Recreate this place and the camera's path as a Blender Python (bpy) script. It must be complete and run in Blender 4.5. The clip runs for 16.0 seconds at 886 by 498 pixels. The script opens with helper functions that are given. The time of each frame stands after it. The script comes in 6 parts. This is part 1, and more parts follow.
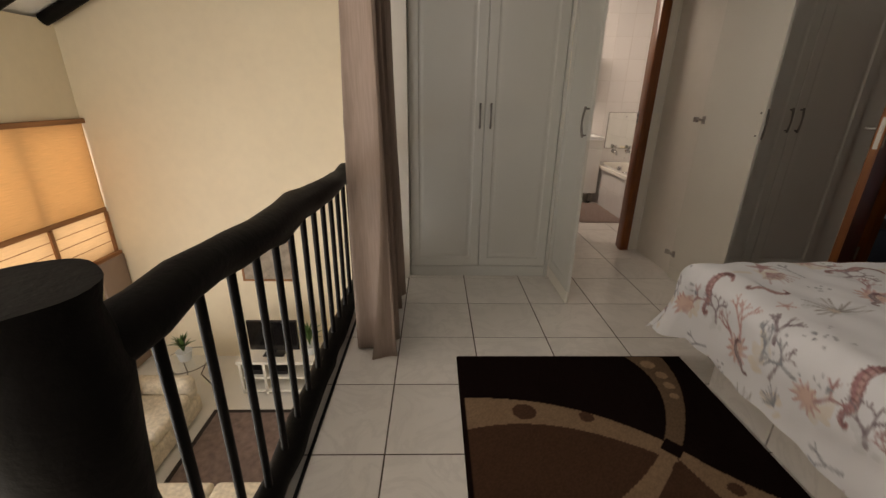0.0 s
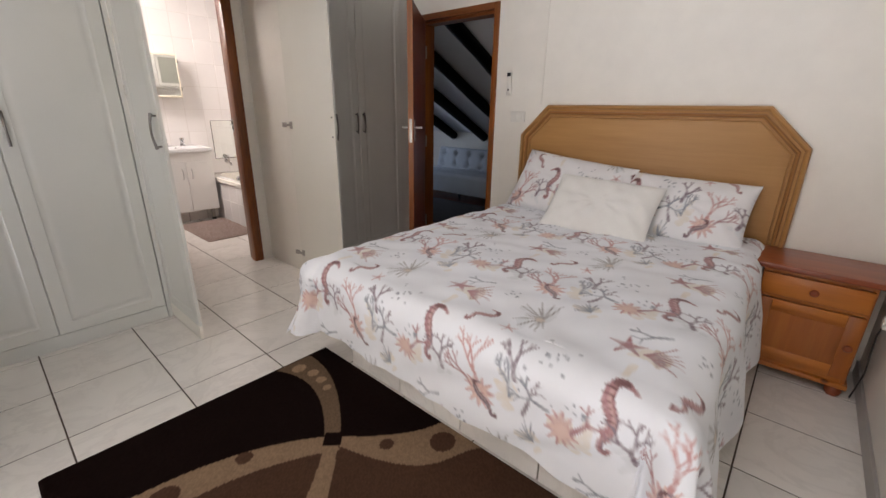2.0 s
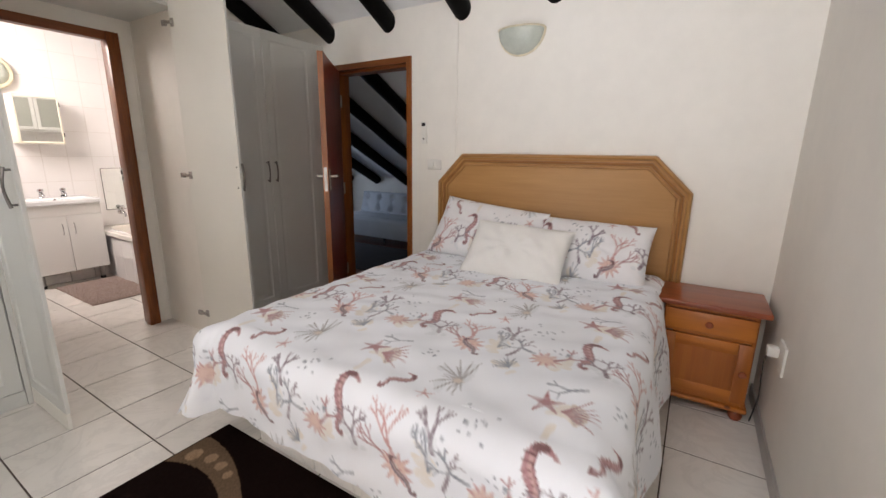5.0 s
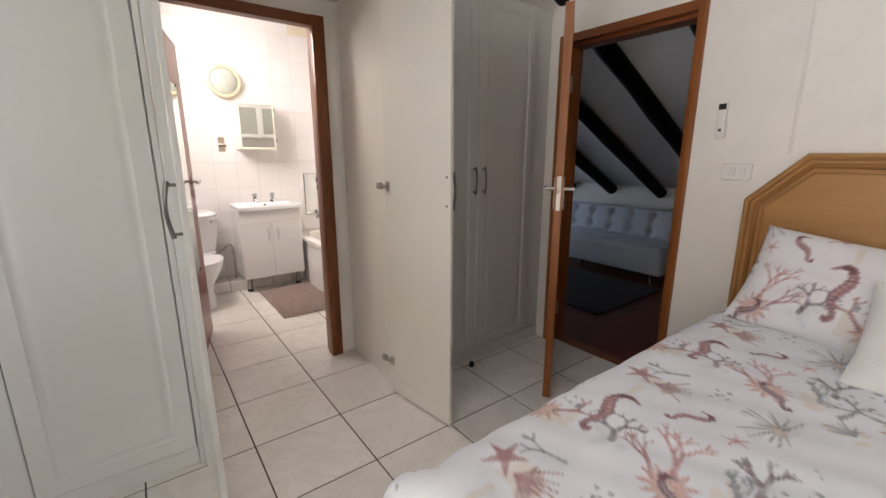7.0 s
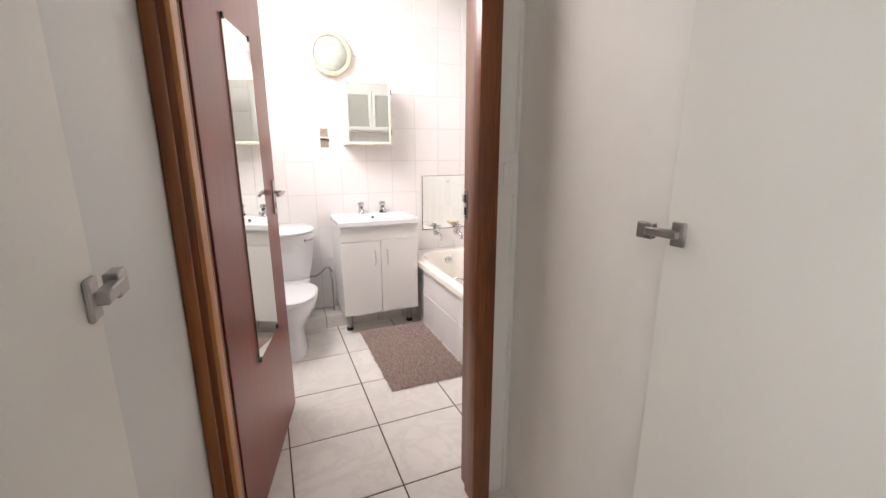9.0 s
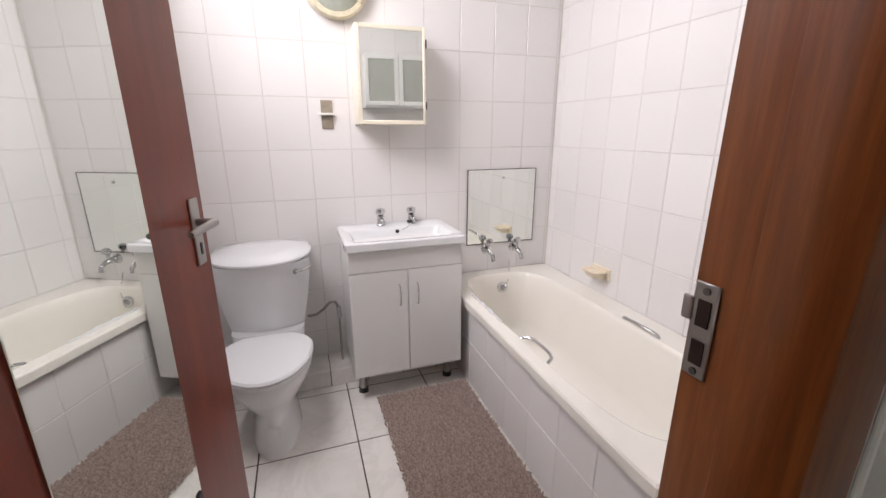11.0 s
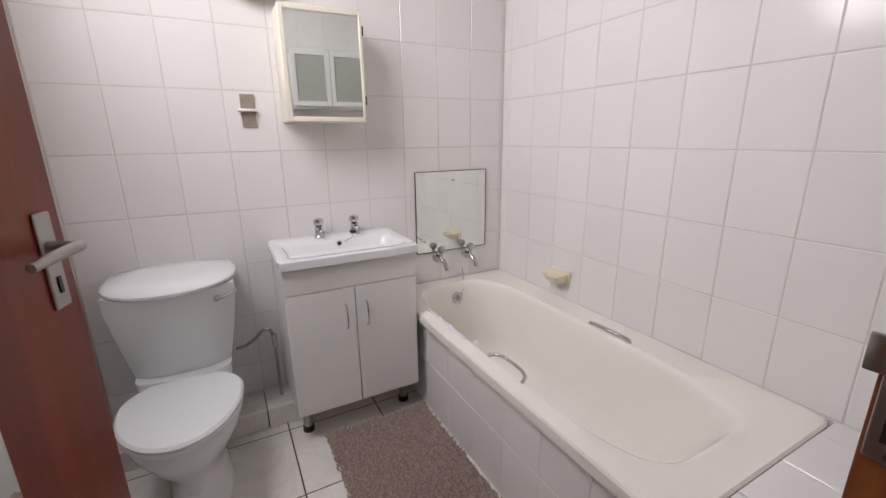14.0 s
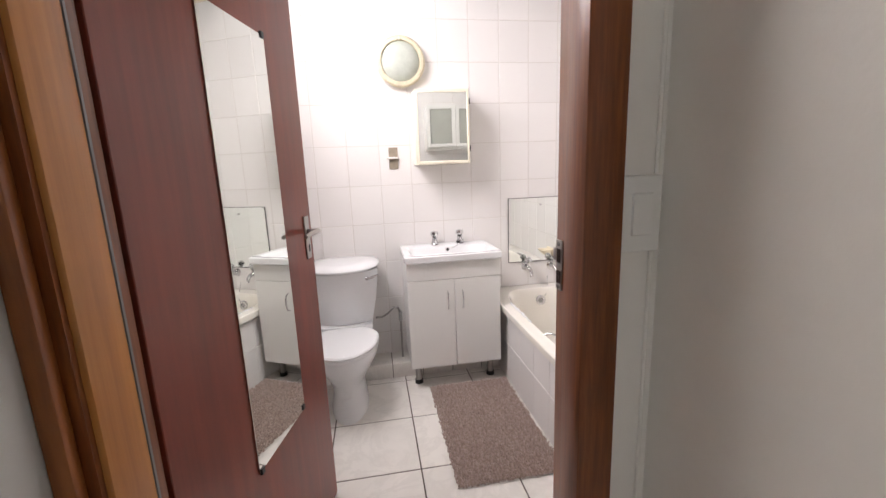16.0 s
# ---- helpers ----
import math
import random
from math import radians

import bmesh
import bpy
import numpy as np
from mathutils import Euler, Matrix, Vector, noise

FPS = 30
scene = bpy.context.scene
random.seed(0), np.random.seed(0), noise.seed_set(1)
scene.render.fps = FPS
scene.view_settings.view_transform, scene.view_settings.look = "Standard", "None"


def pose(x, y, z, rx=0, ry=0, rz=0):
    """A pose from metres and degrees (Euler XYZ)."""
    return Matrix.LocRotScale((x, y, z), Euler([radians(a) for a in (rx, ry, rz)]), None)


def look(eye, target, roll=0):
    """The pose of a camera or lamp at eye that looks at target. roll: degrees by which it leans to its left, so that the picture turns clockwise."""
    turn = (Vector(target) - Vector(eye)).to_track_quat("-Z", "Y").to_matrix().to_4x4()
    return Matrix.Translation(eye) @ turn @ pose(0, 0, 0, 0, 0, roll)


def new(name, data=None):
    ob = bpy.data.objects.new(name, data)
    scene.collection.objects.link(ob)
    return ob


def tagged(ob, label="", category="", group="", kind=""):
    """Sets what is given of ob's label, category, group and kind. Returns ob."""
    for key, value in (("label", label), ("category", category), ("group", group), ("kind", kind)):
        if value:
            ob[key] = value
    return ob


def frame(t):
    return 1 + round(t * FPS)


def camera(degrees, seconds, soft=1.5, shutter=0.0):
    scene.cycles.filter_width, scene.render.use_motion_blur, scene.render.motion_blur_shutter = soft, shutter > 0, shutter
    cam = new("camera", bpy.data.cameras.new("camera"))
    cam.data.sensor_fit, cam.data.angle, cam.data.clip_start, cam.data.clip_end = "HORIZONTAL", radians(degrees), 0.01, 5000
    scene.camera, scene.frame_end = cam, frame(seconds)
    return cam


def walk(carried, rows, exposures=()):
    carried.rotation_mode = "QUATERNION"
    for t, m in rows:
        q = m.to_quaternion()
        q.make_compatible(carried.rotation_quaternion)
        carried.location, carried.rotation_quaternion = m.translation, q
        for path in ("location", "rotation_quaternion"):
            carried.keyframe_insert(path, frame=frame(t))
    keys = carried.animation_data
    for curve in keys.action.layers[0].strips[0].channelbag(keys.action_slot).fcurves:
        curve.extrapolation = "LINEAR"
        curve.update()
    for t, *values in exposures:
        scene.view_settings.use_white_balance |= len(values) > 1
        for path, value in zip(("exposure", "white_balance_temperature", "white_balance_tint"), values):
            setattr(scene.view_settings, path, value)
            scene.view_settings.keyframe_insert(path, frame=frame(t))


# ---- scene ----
cam = camera(94.3, 16.0)
PATH = [
    (0, (0.439, 0.249, 1.296), (0.487, 2.122, 0.596), 0.9),
    (0.5, (0.514, 0.264, 1.269), (1.084, 2.063, 0.609), 0.9),
    (1, (0.57, 0.273, 1.284), (1.505, 1.908, 0.612), 0.7),
    (1.5, (0.643, 0.274, 1.276), (1.842, 1.727, 0.604), 0.9),
    (2, (0.665, 0.265, 1.284), (2.094, 1.509, 0.644), 0.9),
    (2.5, (0.631, 0.246, 1.283), (2.232, 1.291, 0.696), 1.1),
    (3, (0.604, 0.222, 1.303), (2.315, 1.112, 0.776), 1.3),
    (3.2, (0.598, 0.222, 1.308), (2.339, 1.068, 0.806), 1.4),
    (5.3, (0.827, 0.279, 1.324), (2.448, 1.36, 0.874), 0.7),
    (5.5, (0.865, 0.355, 1.321), (2.443, 1.495, 0.86), 0.7),
    (6, (0.971, 0.626, 1.335), (2.411, 1.933, 0.869), 0.3),
    (6.5, (1.087, 0.913, 1.321), (2.399, 2.351, 0.864), 0.4),
    (7, (1.222, 1.245, 1.324), (2.383, 2.811, 0.876), -0.0),
    (7.5, (1.275, 1.625, 1.334), (2.334, 3.265, 0.901), -0.0),
    (8, (1.377, 1.955, 1.33), (2.338, 3.656, 0.9), -0.3),
    (8.5, (1.457, 2.264, 1.323), (2.312, 4.017, 0.879), -0.2),
    (10.8, (1.754, 3.474, 1.342), (2.337, 5.309, 0.801), 0.2),
    (11, (1.779, 3.565, 1.34), (2.409, 5.381, 0.789), 0.0),
    (11.5, (1.799, 3.746, 1.313), (2.598, 5.489, 0.746), -0.3),
    (12, (1.809, 3.862, 1.307), (2.789, 5.503, 0.718), 0.0),
    (12.5, (1.811, 3.89, 1.293), (2.905, 5.464, 0.725), 0.4),
    (13, (1.799, 3.88, 1.298), (2.908, 5.443, 0.725), 0.4),
    (13.5, (1.799, 3.86, 1.293), (2.838, 5.473, 0.728), 0.0),
    (14, (1.801, 3.778, 1.298), (2.705, 5.484, 0.777), -0.7),
    (14.5, (1.808, 3.646, 1.348), (2.545, 5.441, 0.864), -1.5),
    (15, (1.766, 3.428, 1.338), (2.347, 5.293, 0.91), -2.0),
    (15.5, (1.757, 3.255, 1.362), (2.222, 5.158, 0.957), -2.1),
    (16, (1.788, 3.08, 1.345), (2.11, 5.016, 0.96), -2.2),
]

EXPOSURES = [
    (0.0, -2.12, 8700, 20), (0.4, -1.85, 7600, 18), (0.9, -1.45, 7900, 20), (1.5, -1.18, 7400, 20), (3.2, -0.76, 7150, 20),
    (5.3, -0.84, 7200, 19), (6.5, -0.88, 7200, 19), (7.0, -0.88, 7200, 19), (8.0, -0.7, 7150, 19), (8.7, -0.62, 6850, 18), (10.8, -1.2, 6450, 18), (12.0, -1.58, 6300, 13),
    (13.0, -1.74, 6300, 12), (13.5, -1.72, 6350, 13), (14.0, -1.68, 6400, 17), (14.5, -1.5, 6550, 17), (15.0, -1.38, 6700, 19), (15.5, -1.12, 6650, 18), (16.0, -1.0, 6600, 18),
]
walk(cam, [(t, look(eye, target, roll)) for t, eye, target, roll in PATH], EXPOSURES)

# ---------------------------------------------------------------- world and light
world = bpy.data.worlds.new("daylight")
scene.world = world
world.use_nodes = True
wn = world.node_tree.nodes
sky = wn.new("ShaderNodeTexSky")
sky.sky_type = "NISHITA"
sky.sun_disc = False
sky.sun_elevation, sky.sun_rotation = radians(42), radians(250)
wn["Background"].inputs["Strength"].default_value = 0.1
world.node_tree.links.new(sky.outputs["Color"], wn["Background"].inputs["Color"])


def window_light(name, eye, target, sx, sy, watts, colour):
    data = bpy.data.lights.new(name, "AREA")
    data.shape, data.size, data.size_y, data.energy, data.color = "RECTANGLE", sx, sy, watts, colour
    ob = new(name, data)
    ob.matrix_world = look(eye, target)
    return ob


sun_data = bpy.data.lights.new("sun", "SUN")
sun_data.energy, sun_data.angle, sun_data.color = 2.5, radians(0.5), (1.0, 0.95, 0.86)
new("sun", sun_data).matrix_world = look((-20, 5, 18), (0, 3, 0))
# Two lamps added in an unseen west opening, brightening loft and lounge.
window_light("west_fill_light", (-4.12, 1.05, 0.95), (0, 1.05, 0.5), 5.2, 2.05, 175, (0.94, 0.97, 1.0))
window_light("low_west_fill_light", (-4.12, 1.05, -1.55), (0, 1.05, -1.9), 5.2, 1.85, 720, (0.74, 0.87, 1.0))
# Lamp added in an unseen gable opening to brighten the lounge and cupboards.
window_light("gable_fill_light", (-2.0, -5.06, 0.9), (-1.6, 2, -1.3), 2.8, 2.4, 740, (0.85, 0.92, 1.0))
# Added lamp without a known source; evens the light on the bed.
window_light("bed_fill_light", (-1.13, 1.2, 3.545), (1.107, 1.2, -0.929), 2.1, 1.1, 98, (0.93, 0.96, 1.0))
window_light("bathroom_window_light", (1.2, 4.9, 2.4), (2.2, 4.9, 1.5), 0.84, 1.0, 98, (0.96, 0.95, 0.94)).data.spread = radians(165)
# Lamp in an assumed opening, added to give the couch bluish light.
window_light("spare_room_fill_light", (5.0, 5.86, 0.9), (5.0, 3, 0.6), 1.3, 0.68, 18, (0.52, 0.72, 1.0))
window_light("blind_window_light", (-4.22, 4.9, 0.1), (0, 4.9, 0.1), 1.9, 1.7, 140, (0.98, 0.96, 1.0))

# ---------------------------------------------------------------- materials


def srgb(r, g, b):
    return tuple((c / 12.92 if c <= 0.04045 else ((c + 0.055) / 1.055) ** 2.4) for c in (r / 255, g / 255, b / 255))


def shade(c, k):
    return tuple(min(1.0, v * k) for v in c) + (1.0,)


class Nodes:
    """A small node-tree writer."""

    def __init__(self, name):
        self.mat = bpy.data.materials.new(name)
        self.mat.use_nodes = True
        self.t = self.mat.node_tree
        self.b = self.t.nodes["Principled BSDF"]
        self.co = self.add("ShaderNodeTexCoord").outputs["Object"]

    def add(self, kind, **values):
        n = self.t.nodes.new(kind)
        for k, v in values.items():
            n.inputs[k].default_value = v
        return n

    def link(self, a, b):
        self.t.links.new(a, b)

    def mapped(self, scale):
        m = self.add("ShaderNodeMapping")
        m.inputs["Scale"].default_value = scale
        self.link(self.co, m.inputs["Vector"])
        return m.outputs["Vector"]

    def noise(self, scale, detail=4.0, rough=0.55, vec=None):
        n = self.add("ShaderNodeTexNoise", Scale=scale, Detail=detail, Roughness=rough)
        self.link(vec if vec else self.co, n.inputs["Vector"])
        return n.outputs["Fac"]

    def ramp(self, fac, stops):
        r = self.add("ShaderNodeValToRGB")
        e = r.color_ramp.elements
        e[0].position, e[0].color = stops[0]
        e[1].position, e[1].color = stops[-1]
        for p, c in stops[1:-1]:
            n = e.new(p)
            n.color = c
        self.link(fac, r.inputs["Fac"])
        return r.outputs["Color"]

    def mix(self, fac, a, b, mode="MIX"):
        m = self.t.nodes.new("ShaderNodeMix")
        m.data_type, m.blend_type = "RGBA", mode
        for sock, v in ((m.inputs[0], fac), (m.inputs[6], a), (m.inputs[7], b)):
            if hasattr(v, "links"):
                self.link(v, sock)
            else:
                sock.default_value = v
        return m.outputs[2]

    def bump(self, height, strength, dist=0.002):
        n = self.add("ShaderNodeBump", Strength=strength, Distance=dist)
        self.link(height, n.inputs["Height"])
        self.link(n.outputs["Normal"], self.b.inputs["Normal"])

    def vary_rough(self, fac, lo, hi):
        m = self.add("ShaderNodeMapRange")
        m.inputs["To Min"].default_value, m.inputs["To Max"].default_value = lo, hi
        self.link(fac, m.inputs["Value"])
        self.link(m.outputs["Result"], self.b.inputs["Roughness"])


def plain(name, col, rough=0.5, metal=0.0, var=0.08, big=2.5, fine=90.0, bump=0.08, dist=0.001, coat=0.0, spread=0.12, gloss=0.5):
    """A painted, moulded or cast surface with two scales of variation."""
    n = Nodes(name)
    a = n.noise(big, 3)
    f = n.noise(fine, 4)
    c = n.ramp(a, [(0.3, shade(col, 1 - var)), (0.7, shade(col, 1 + var * 0.6))])
    c = n.mix(0.25, c, n.ramp(f, [(0.3, shade(col, 1 - var)), (0.7, shade(col, 1 + var))]))
    n.link(c, n.b.inputs["Base Color"])
    n.b.inputs["Metallic"].default_value = metal
    n.b.inputs["Coat Weight"].default_value = coat
    n.b.inputs["Specular IOR Level"].default_value = gloss
    n.vary_rough(a, max(0.02, rough - spread * rough), min(1.0, rough + spread * rough))
    n.bump(f, bump, dist)
    return n.mat


def timber(name, dark, mid, light, axis=2, rough=0.4, coat=0.0, grain=34.0, knots=False):
    n = Nodes(name)
    sc = [1.0, 1.0, 1.0]
    sc[axis] = 0.06
    v = n.mapped(tuple(s * grain for s in sc))
    g = n.noise(1.0, 6, 0.62, v)
    sc2 = [1.0, 1.0, 1.0]
    sc2[axis] = 0.12
    w = n.noise(1.0, 3, 0.5, n.mapped(tuple(s * 9 for s in sc2)))
    c = n.mix(0.55, n.ramp(g, [(0.28, (*dark, 1)), (0.5, (*mid, 1)), (0.72, (*light, 1))]), n.ramp(w, [(0.3, (*dark, 1)), (0.55, (*mid, 1)), (0.75, (*light, 1))]))
    if knots:
        vo = n.add("ShaderNodeTexVoronoi", Scale=5.5)
        n.link(n.co, vo.inputs["Vector"])
        k = n.ramp(vo.outputs["Distance"], [(0.05, (1, 1, 1, 1)), (0.1, (0, 0, 0, 1))])
        c = n.mix(k, c, shade(dark, 0.45))
    n.link(c, n.b.inputs["Base Color"])
    n.b.inputs["Coat Weight"].default_value = coat
    n.b.inputs["Coat Roughness"].default_value = 0.25
    n.vary_rough(w, rough * 0.8, rough * 1.25)
    n.bump(g, 0.12, 0.001)
    return n.mat


def plaster(name, col, bump=0.3):
    n = Nodes(name)
    a, f, m = n.noise(1.3, 3), n.noise(60, 5), n.noise(9, 4)
    c = n.mix(0.4, n.ramp(a, [(0.3, shade(col, 0.95)), (0.7, shade(col, 1.03))]), n.ramp(m, [(0.35, shade(col, 0.94)), (0.65, shade(col, 1.02))]))
    n.link(c, n.b.inputs["Base Color"])
    n.vary_rough(m, 0.5, 0.75)
    s = n.mix(0.6, f, m)
    n.bump(s, bump, 0.004)
    return n.mat


def glazed_tile(name, col, vein=None, rough=0.1, random_tint=0.03):
    """A glazed tile; each piece is a little different by its object's random number."""
    n = Nodes(name)
    info = n.add("ShaderNodeObjectInfo")
    off = n.add("ShaderNodeVectorMath")
    off.operation = "SCALE"
    comb = n.add("ShaderNodeCombineXYZ", X=31.0, Y=17.0, Z=9.0)
    n.link(comb.outputs["Vector"], off.inputs[0])
    n.link(info.outputs["Random"], off.inputs["Scale"])
    addv = n.add("ShaderNodeVectorMath")
    n.link(n.co, addv.inputs[0])
    n.link(off.outputs["Vector"], addv.inputs[1])
    v = addv.outputs["Vector"]
    tint = n.ramp(info.outputs["Random"], [(0.0, shade(col, 1 - random_tint)), (1.0, shade(col, 1 + random_tint))])
    a = n.noise(2.0, 6, 0.6, v)
    if vein:
        w = n.add("ShaderNodeTexNoise", Scale=3.2, Detail=7.0, Roughness=0.62, Distortion=1.7)
        n.link(v, w.inputs["Vector"])
        streak = n.ramp(w.outputs["Fac"], [(0.44, (0, 0, 0, 1)), (0.5, (0.42, 0.42, 0.42, 1)), (0.56, (0, 0, 0, 1))])
        tint = n.mix(streak, tint, (*vein, 1))
        cloud = n.ramp(a, [(0.4, (0, 0, 0, 1)), (0.75, (0.55, 0.55, 0.55, 1))])
        tint = n.mix(cloud, tint, (*vein, 1))
    n.link(tint, n.b.inputs["Base Color"])
    n.vary_rough(a, rough * 0.7, rough * 1.5)
    b = n.noise(5.0, 2, 0.5, v)
    n.bump(b, 0.06, 0.004)
    return n.mat


def glassy(name, col, rough=0.0, ior=1.45):
    n = Nodes(name)
    n.b.inputs["Base Color"].default_value = (*col, 1)
    n.b.inputs["Transmission Weight"].default_value = 1.0
    n.b.inputs["Roughness"].default_value = rough
    n.b.inputs["IOR"].default_value = ior
    return n.mat


def painted_cloth(name, attr, rough=0.85, bump=0.25, scale=420.0, sheen=0.2, gloss=0.4):
    """Cloth whose woven or printed colours are stored on the mesh."""
    n = Nodes(name)
    a = n.add("ShaderNodeAttribute")
    a.attribute_name = attr
    big = n.noise(4.0, 3)
    f = n.noise(scale, 3)
    c = n.mix(1.0, a.outputs["Color"], n.ramp(big, [(0.3, (0.93, 0.93, 0.93, 1)), (0.7, (1, 1, 1, 1))]), "MULTIPLY")
    n.link(c, n.b.inputs["Base Color"])
    n.b.inputs["Roughness"].default_value = rough
    n.b.inputs["Specular IOR Level"].default_value = gloss
    n.b.inputs["Sheen Weight"].default_value = sheen
    n.bump(f, bump, 0.002)
    return n.mat


WALL = plaster("bedroom_wall_paint", srgb(234, 230, 222))
CREAM = plaster("lounge_wall_paint", srgb(226, 214, 190), 0.35)
CEIL = plaster("ceiling_paint", srgb(230, 231, 231), 0.15)
SLAB = plain("slab_edge", srgb(150, 140, 128), 0.8)
GROUT = plain("floor_grout", srgb(80, 68, 58), 0.9, fine=200, bump=0.4)
WGROUT = plain("wall_grout", srgb(213, 208, 203), 0.85, fine=200, bump=0.3)
FTILE = glazed_tile("marbled_floor_tile", srgb(236, 232, 226), srgb(214, 210, 204), 0.16)
WTILE = glazed_tile("white_wall_tile", srgb(230, 227, 225), None, 0.12, 0.02)
MELAMINE = plain("white_melamine", srgb(207, 208, 203), 0.38, fine=140, bump=0.03, var=0.03)
MELAMINE_IN = plain("white_melamine_inside", srgb(226, 223, 214), 0.42, fine=140, bump=0.03, var=0.03)
CHARCOAL = plain("charcoal_stained_pole", srgb(8, 6, 5), 0.55, var=0.35, big=6, fine=40, bump=0.5, dist=0.004, gloss=0.12)
BLACK_IRON = plain("black_painted_steel", srgb(8, 6, 6), 0.5, var=0.2, bump=0.1, gloss=0.15)
DOOR_RED = timber("red_mahogany_veneer", srgb(96, 34, 18), srgb(124, 48, 28), srgb(140, 60, 36), 2, 0.32, 0.12)
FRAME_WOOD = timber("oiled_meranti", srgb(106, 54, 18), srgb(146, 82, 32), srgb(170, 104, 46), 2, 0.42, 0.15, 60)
# Same timber in two more tones: lit left reveal, shaded groove and right jamb.
FRAME_LIT = timber("lit_meranti", srgb(148, 90, 34), srgb(190, 124, 56), srgb(208, 148, 78), 2, 0.42, 0.15)
FRAME_DARK = timber("dark_shaded_meranti", srgb(76, 36, 8), srgb(126, 64, 21), srgb(162, 95, 40), 2, 0.34, 0.2, 110)
FRAME_H = timber("oiled_meranti_head", srgb(84, 42, 16), srgb(124, 66, 28), srgb(150, 88, 42), 0, 0.42, 0.15)
FRAME_HY = timber("oiled_meranti_head_y", srgb(84, 42, 16), srgb(124, 66, 28), srgb(150, 88, 42), 1, 0.42, 0.15)
PINE = timber("orange_pine", srgb(136, 70, 20), srgb(172, 96, 32), srgb(192, 116, 46), 2, 0.38, 0.2, 26, True)
PINE_Y = timber("orange_pine_across", srgb(148, 78, 24), srgb(188, 110, 40), srgb(206, 130, 56), 1, 0.38, 0.2, 26, True)
PINE_TOP = timber("red_pine_top", srgb(118, 52, 26), srgb(152, 74, 40), srgb(170, 92, 54), 1, 0.32, 0.3, 26)
TAN = timber("tan_laminate", srgb(166, 120, 70), srgb(176, 130, 79), srgb(186, 140, 88), 1, 0.45, 0.0, 60)
TAN_DARK = plain("dark_tan_laminate", srgb(156, 108, 60), 0.5, var=0.05)
CHROME = plain("chrome", (0.62, 0.62, 0.63), 0.1, 1.0, var=0.03, bump=0.02)
NICKEL = plain("satin_nickel", (0.42, 0.4, 0.38), 0.36, 1.0, var=0.06, bump=0.04)
GREY_METAL = plain("grey_metal", (0.2, 0.19, 0.18), 0.38, 1.0, var=0.1, bump=0.05)
PORCELAIN = plain("white_porcelain", srgb(228, 229, 230), 0.07, var=0.015, bump=0.01, coat=0.3)
BATH_ACRYLIC = plain("cream_enamel", srgb(240, 236, 227), 0.12, var=0.02, bump=0.01, coat=0.3)
SEAT_PLASTIC = plain("white_seat_plastic", srgb(230, 231, 232), 0.14, var=0.015, bump=0.01)
WHITE_BOARD = plain("white_vanity_board", srgb(226, 225, 222), 0.3, var=0.02, bump=0.02)
CREAM_PLASTIC = plain("cream_plastic", srgb(234, 227, 208), 0.35, var=0.04)
SOAP_PLASTIC = plain("ivory_soap_dish", srgb(232, 219, 195), 0.3, var=0.05)
WHITE_PLASTIC = plain("white_plastic", srgb(228, 226, 220), 0.4, var=0.03, bump=0.02)
SOCKET_DARK = plain("bare_wood_mortice", srgb(44, 24, 14), 0.8)
BLACK_PLASTIC = plain("black_plastic", srgb(20, 20, 21), 0.35, var=0.1)
RUBBER = plain("dark_grey_rubber", srgb(58, 56, 54), 0.7)
RUBBER_GREY = plain("pale_grey_seal", srgb(128, 126, 126), 0.6)
MIRROR = plain("mirror_silver", (0.84, 0.87, 0.84), 0.015, 1.0, var=0.01, bump=0.0, spread=0.0)
LAMP_GLASS = plain("alabaster_lamp_glass", srgb(188, 194, 184), 0.25, var=0.14, big=14, bump=0.05)
LAMP_RIM = plain("crackled_ivory_rim", srgb(218, 208, 182), 0.5, var=0.2, big=40, fine=120, bump=0.3)
CLEAR = glassy("clear_glass", (0.95, 0.98, 0.97), 0.0)
BRAID = plain("steel_braid", (0.36, 0.35, 0.34), 0.4, 0.9, var=0.3, fine=400, bump=0.6)
CURTAIN = plain("taupe_curtain_cloth", srgb(144, 124, 112), 0.9, var=0.08, big=5, fine=420, bump=0.5)
PILLOW_WHITE = plain("white_textured_cushion", srgb(236, 236, 233), 0.9, var=0.04, big=9, fine=130, bump=0.5, dist=0.004)
PRINT_CLOTH = painted_cloth("printed_cotton", "print", 0.85, 0.2, 500)
RUG_PILE = painted_cloth("rug_pile", "print", 1.0, 0.6, 300, 0.0, 0.04)
DARK_FLOOR = timber("dark_wood_floor", srgb(62, 24, 15), srgb(94, 38, 24), srgb(114, 52, 34), 0, 0.4, 0.1, 18)
GREY_CLOTH = plain("pale_grey_couch_cloth", srgb(196, 200, 206), 0.85, var=0.06, big=6, fine=300, bump=0.4)
DARK_RUG = plain("dark_grey_rug_pile", srgb(52, 46, 48), 0.95, var=0.25, big=12, fine=180, bump=0.8, dist=0.006)
LOUNGE_TILE = plain("pale_lounge_tile", srgb(216, 214, 208), 0.25, var=0.05)
LOUNGE_RUG = plain("brown_lounge_rug", srgb(124, 106, 100), 0.95, var=0.4, big=14, fine=120, bump=0.8, dist=0.006)
LOUNGE_RUG_EDGE = plain("dark_rug_border", srgb(44, 36, 33), 0.95, var=0.2, fine=120, bump=0.6)
FLORAL = plain("floral_sofa_cloth", srgb(206, 196, 178), 0.9, var=0.32, big=22, fine=200, bump=0.4)
BLIND_RAIL = timber("blind_rail", srgb(120, 78, 48), srgb(148, 100, 64), srgb(168, 122, 84), 1, 0.5)
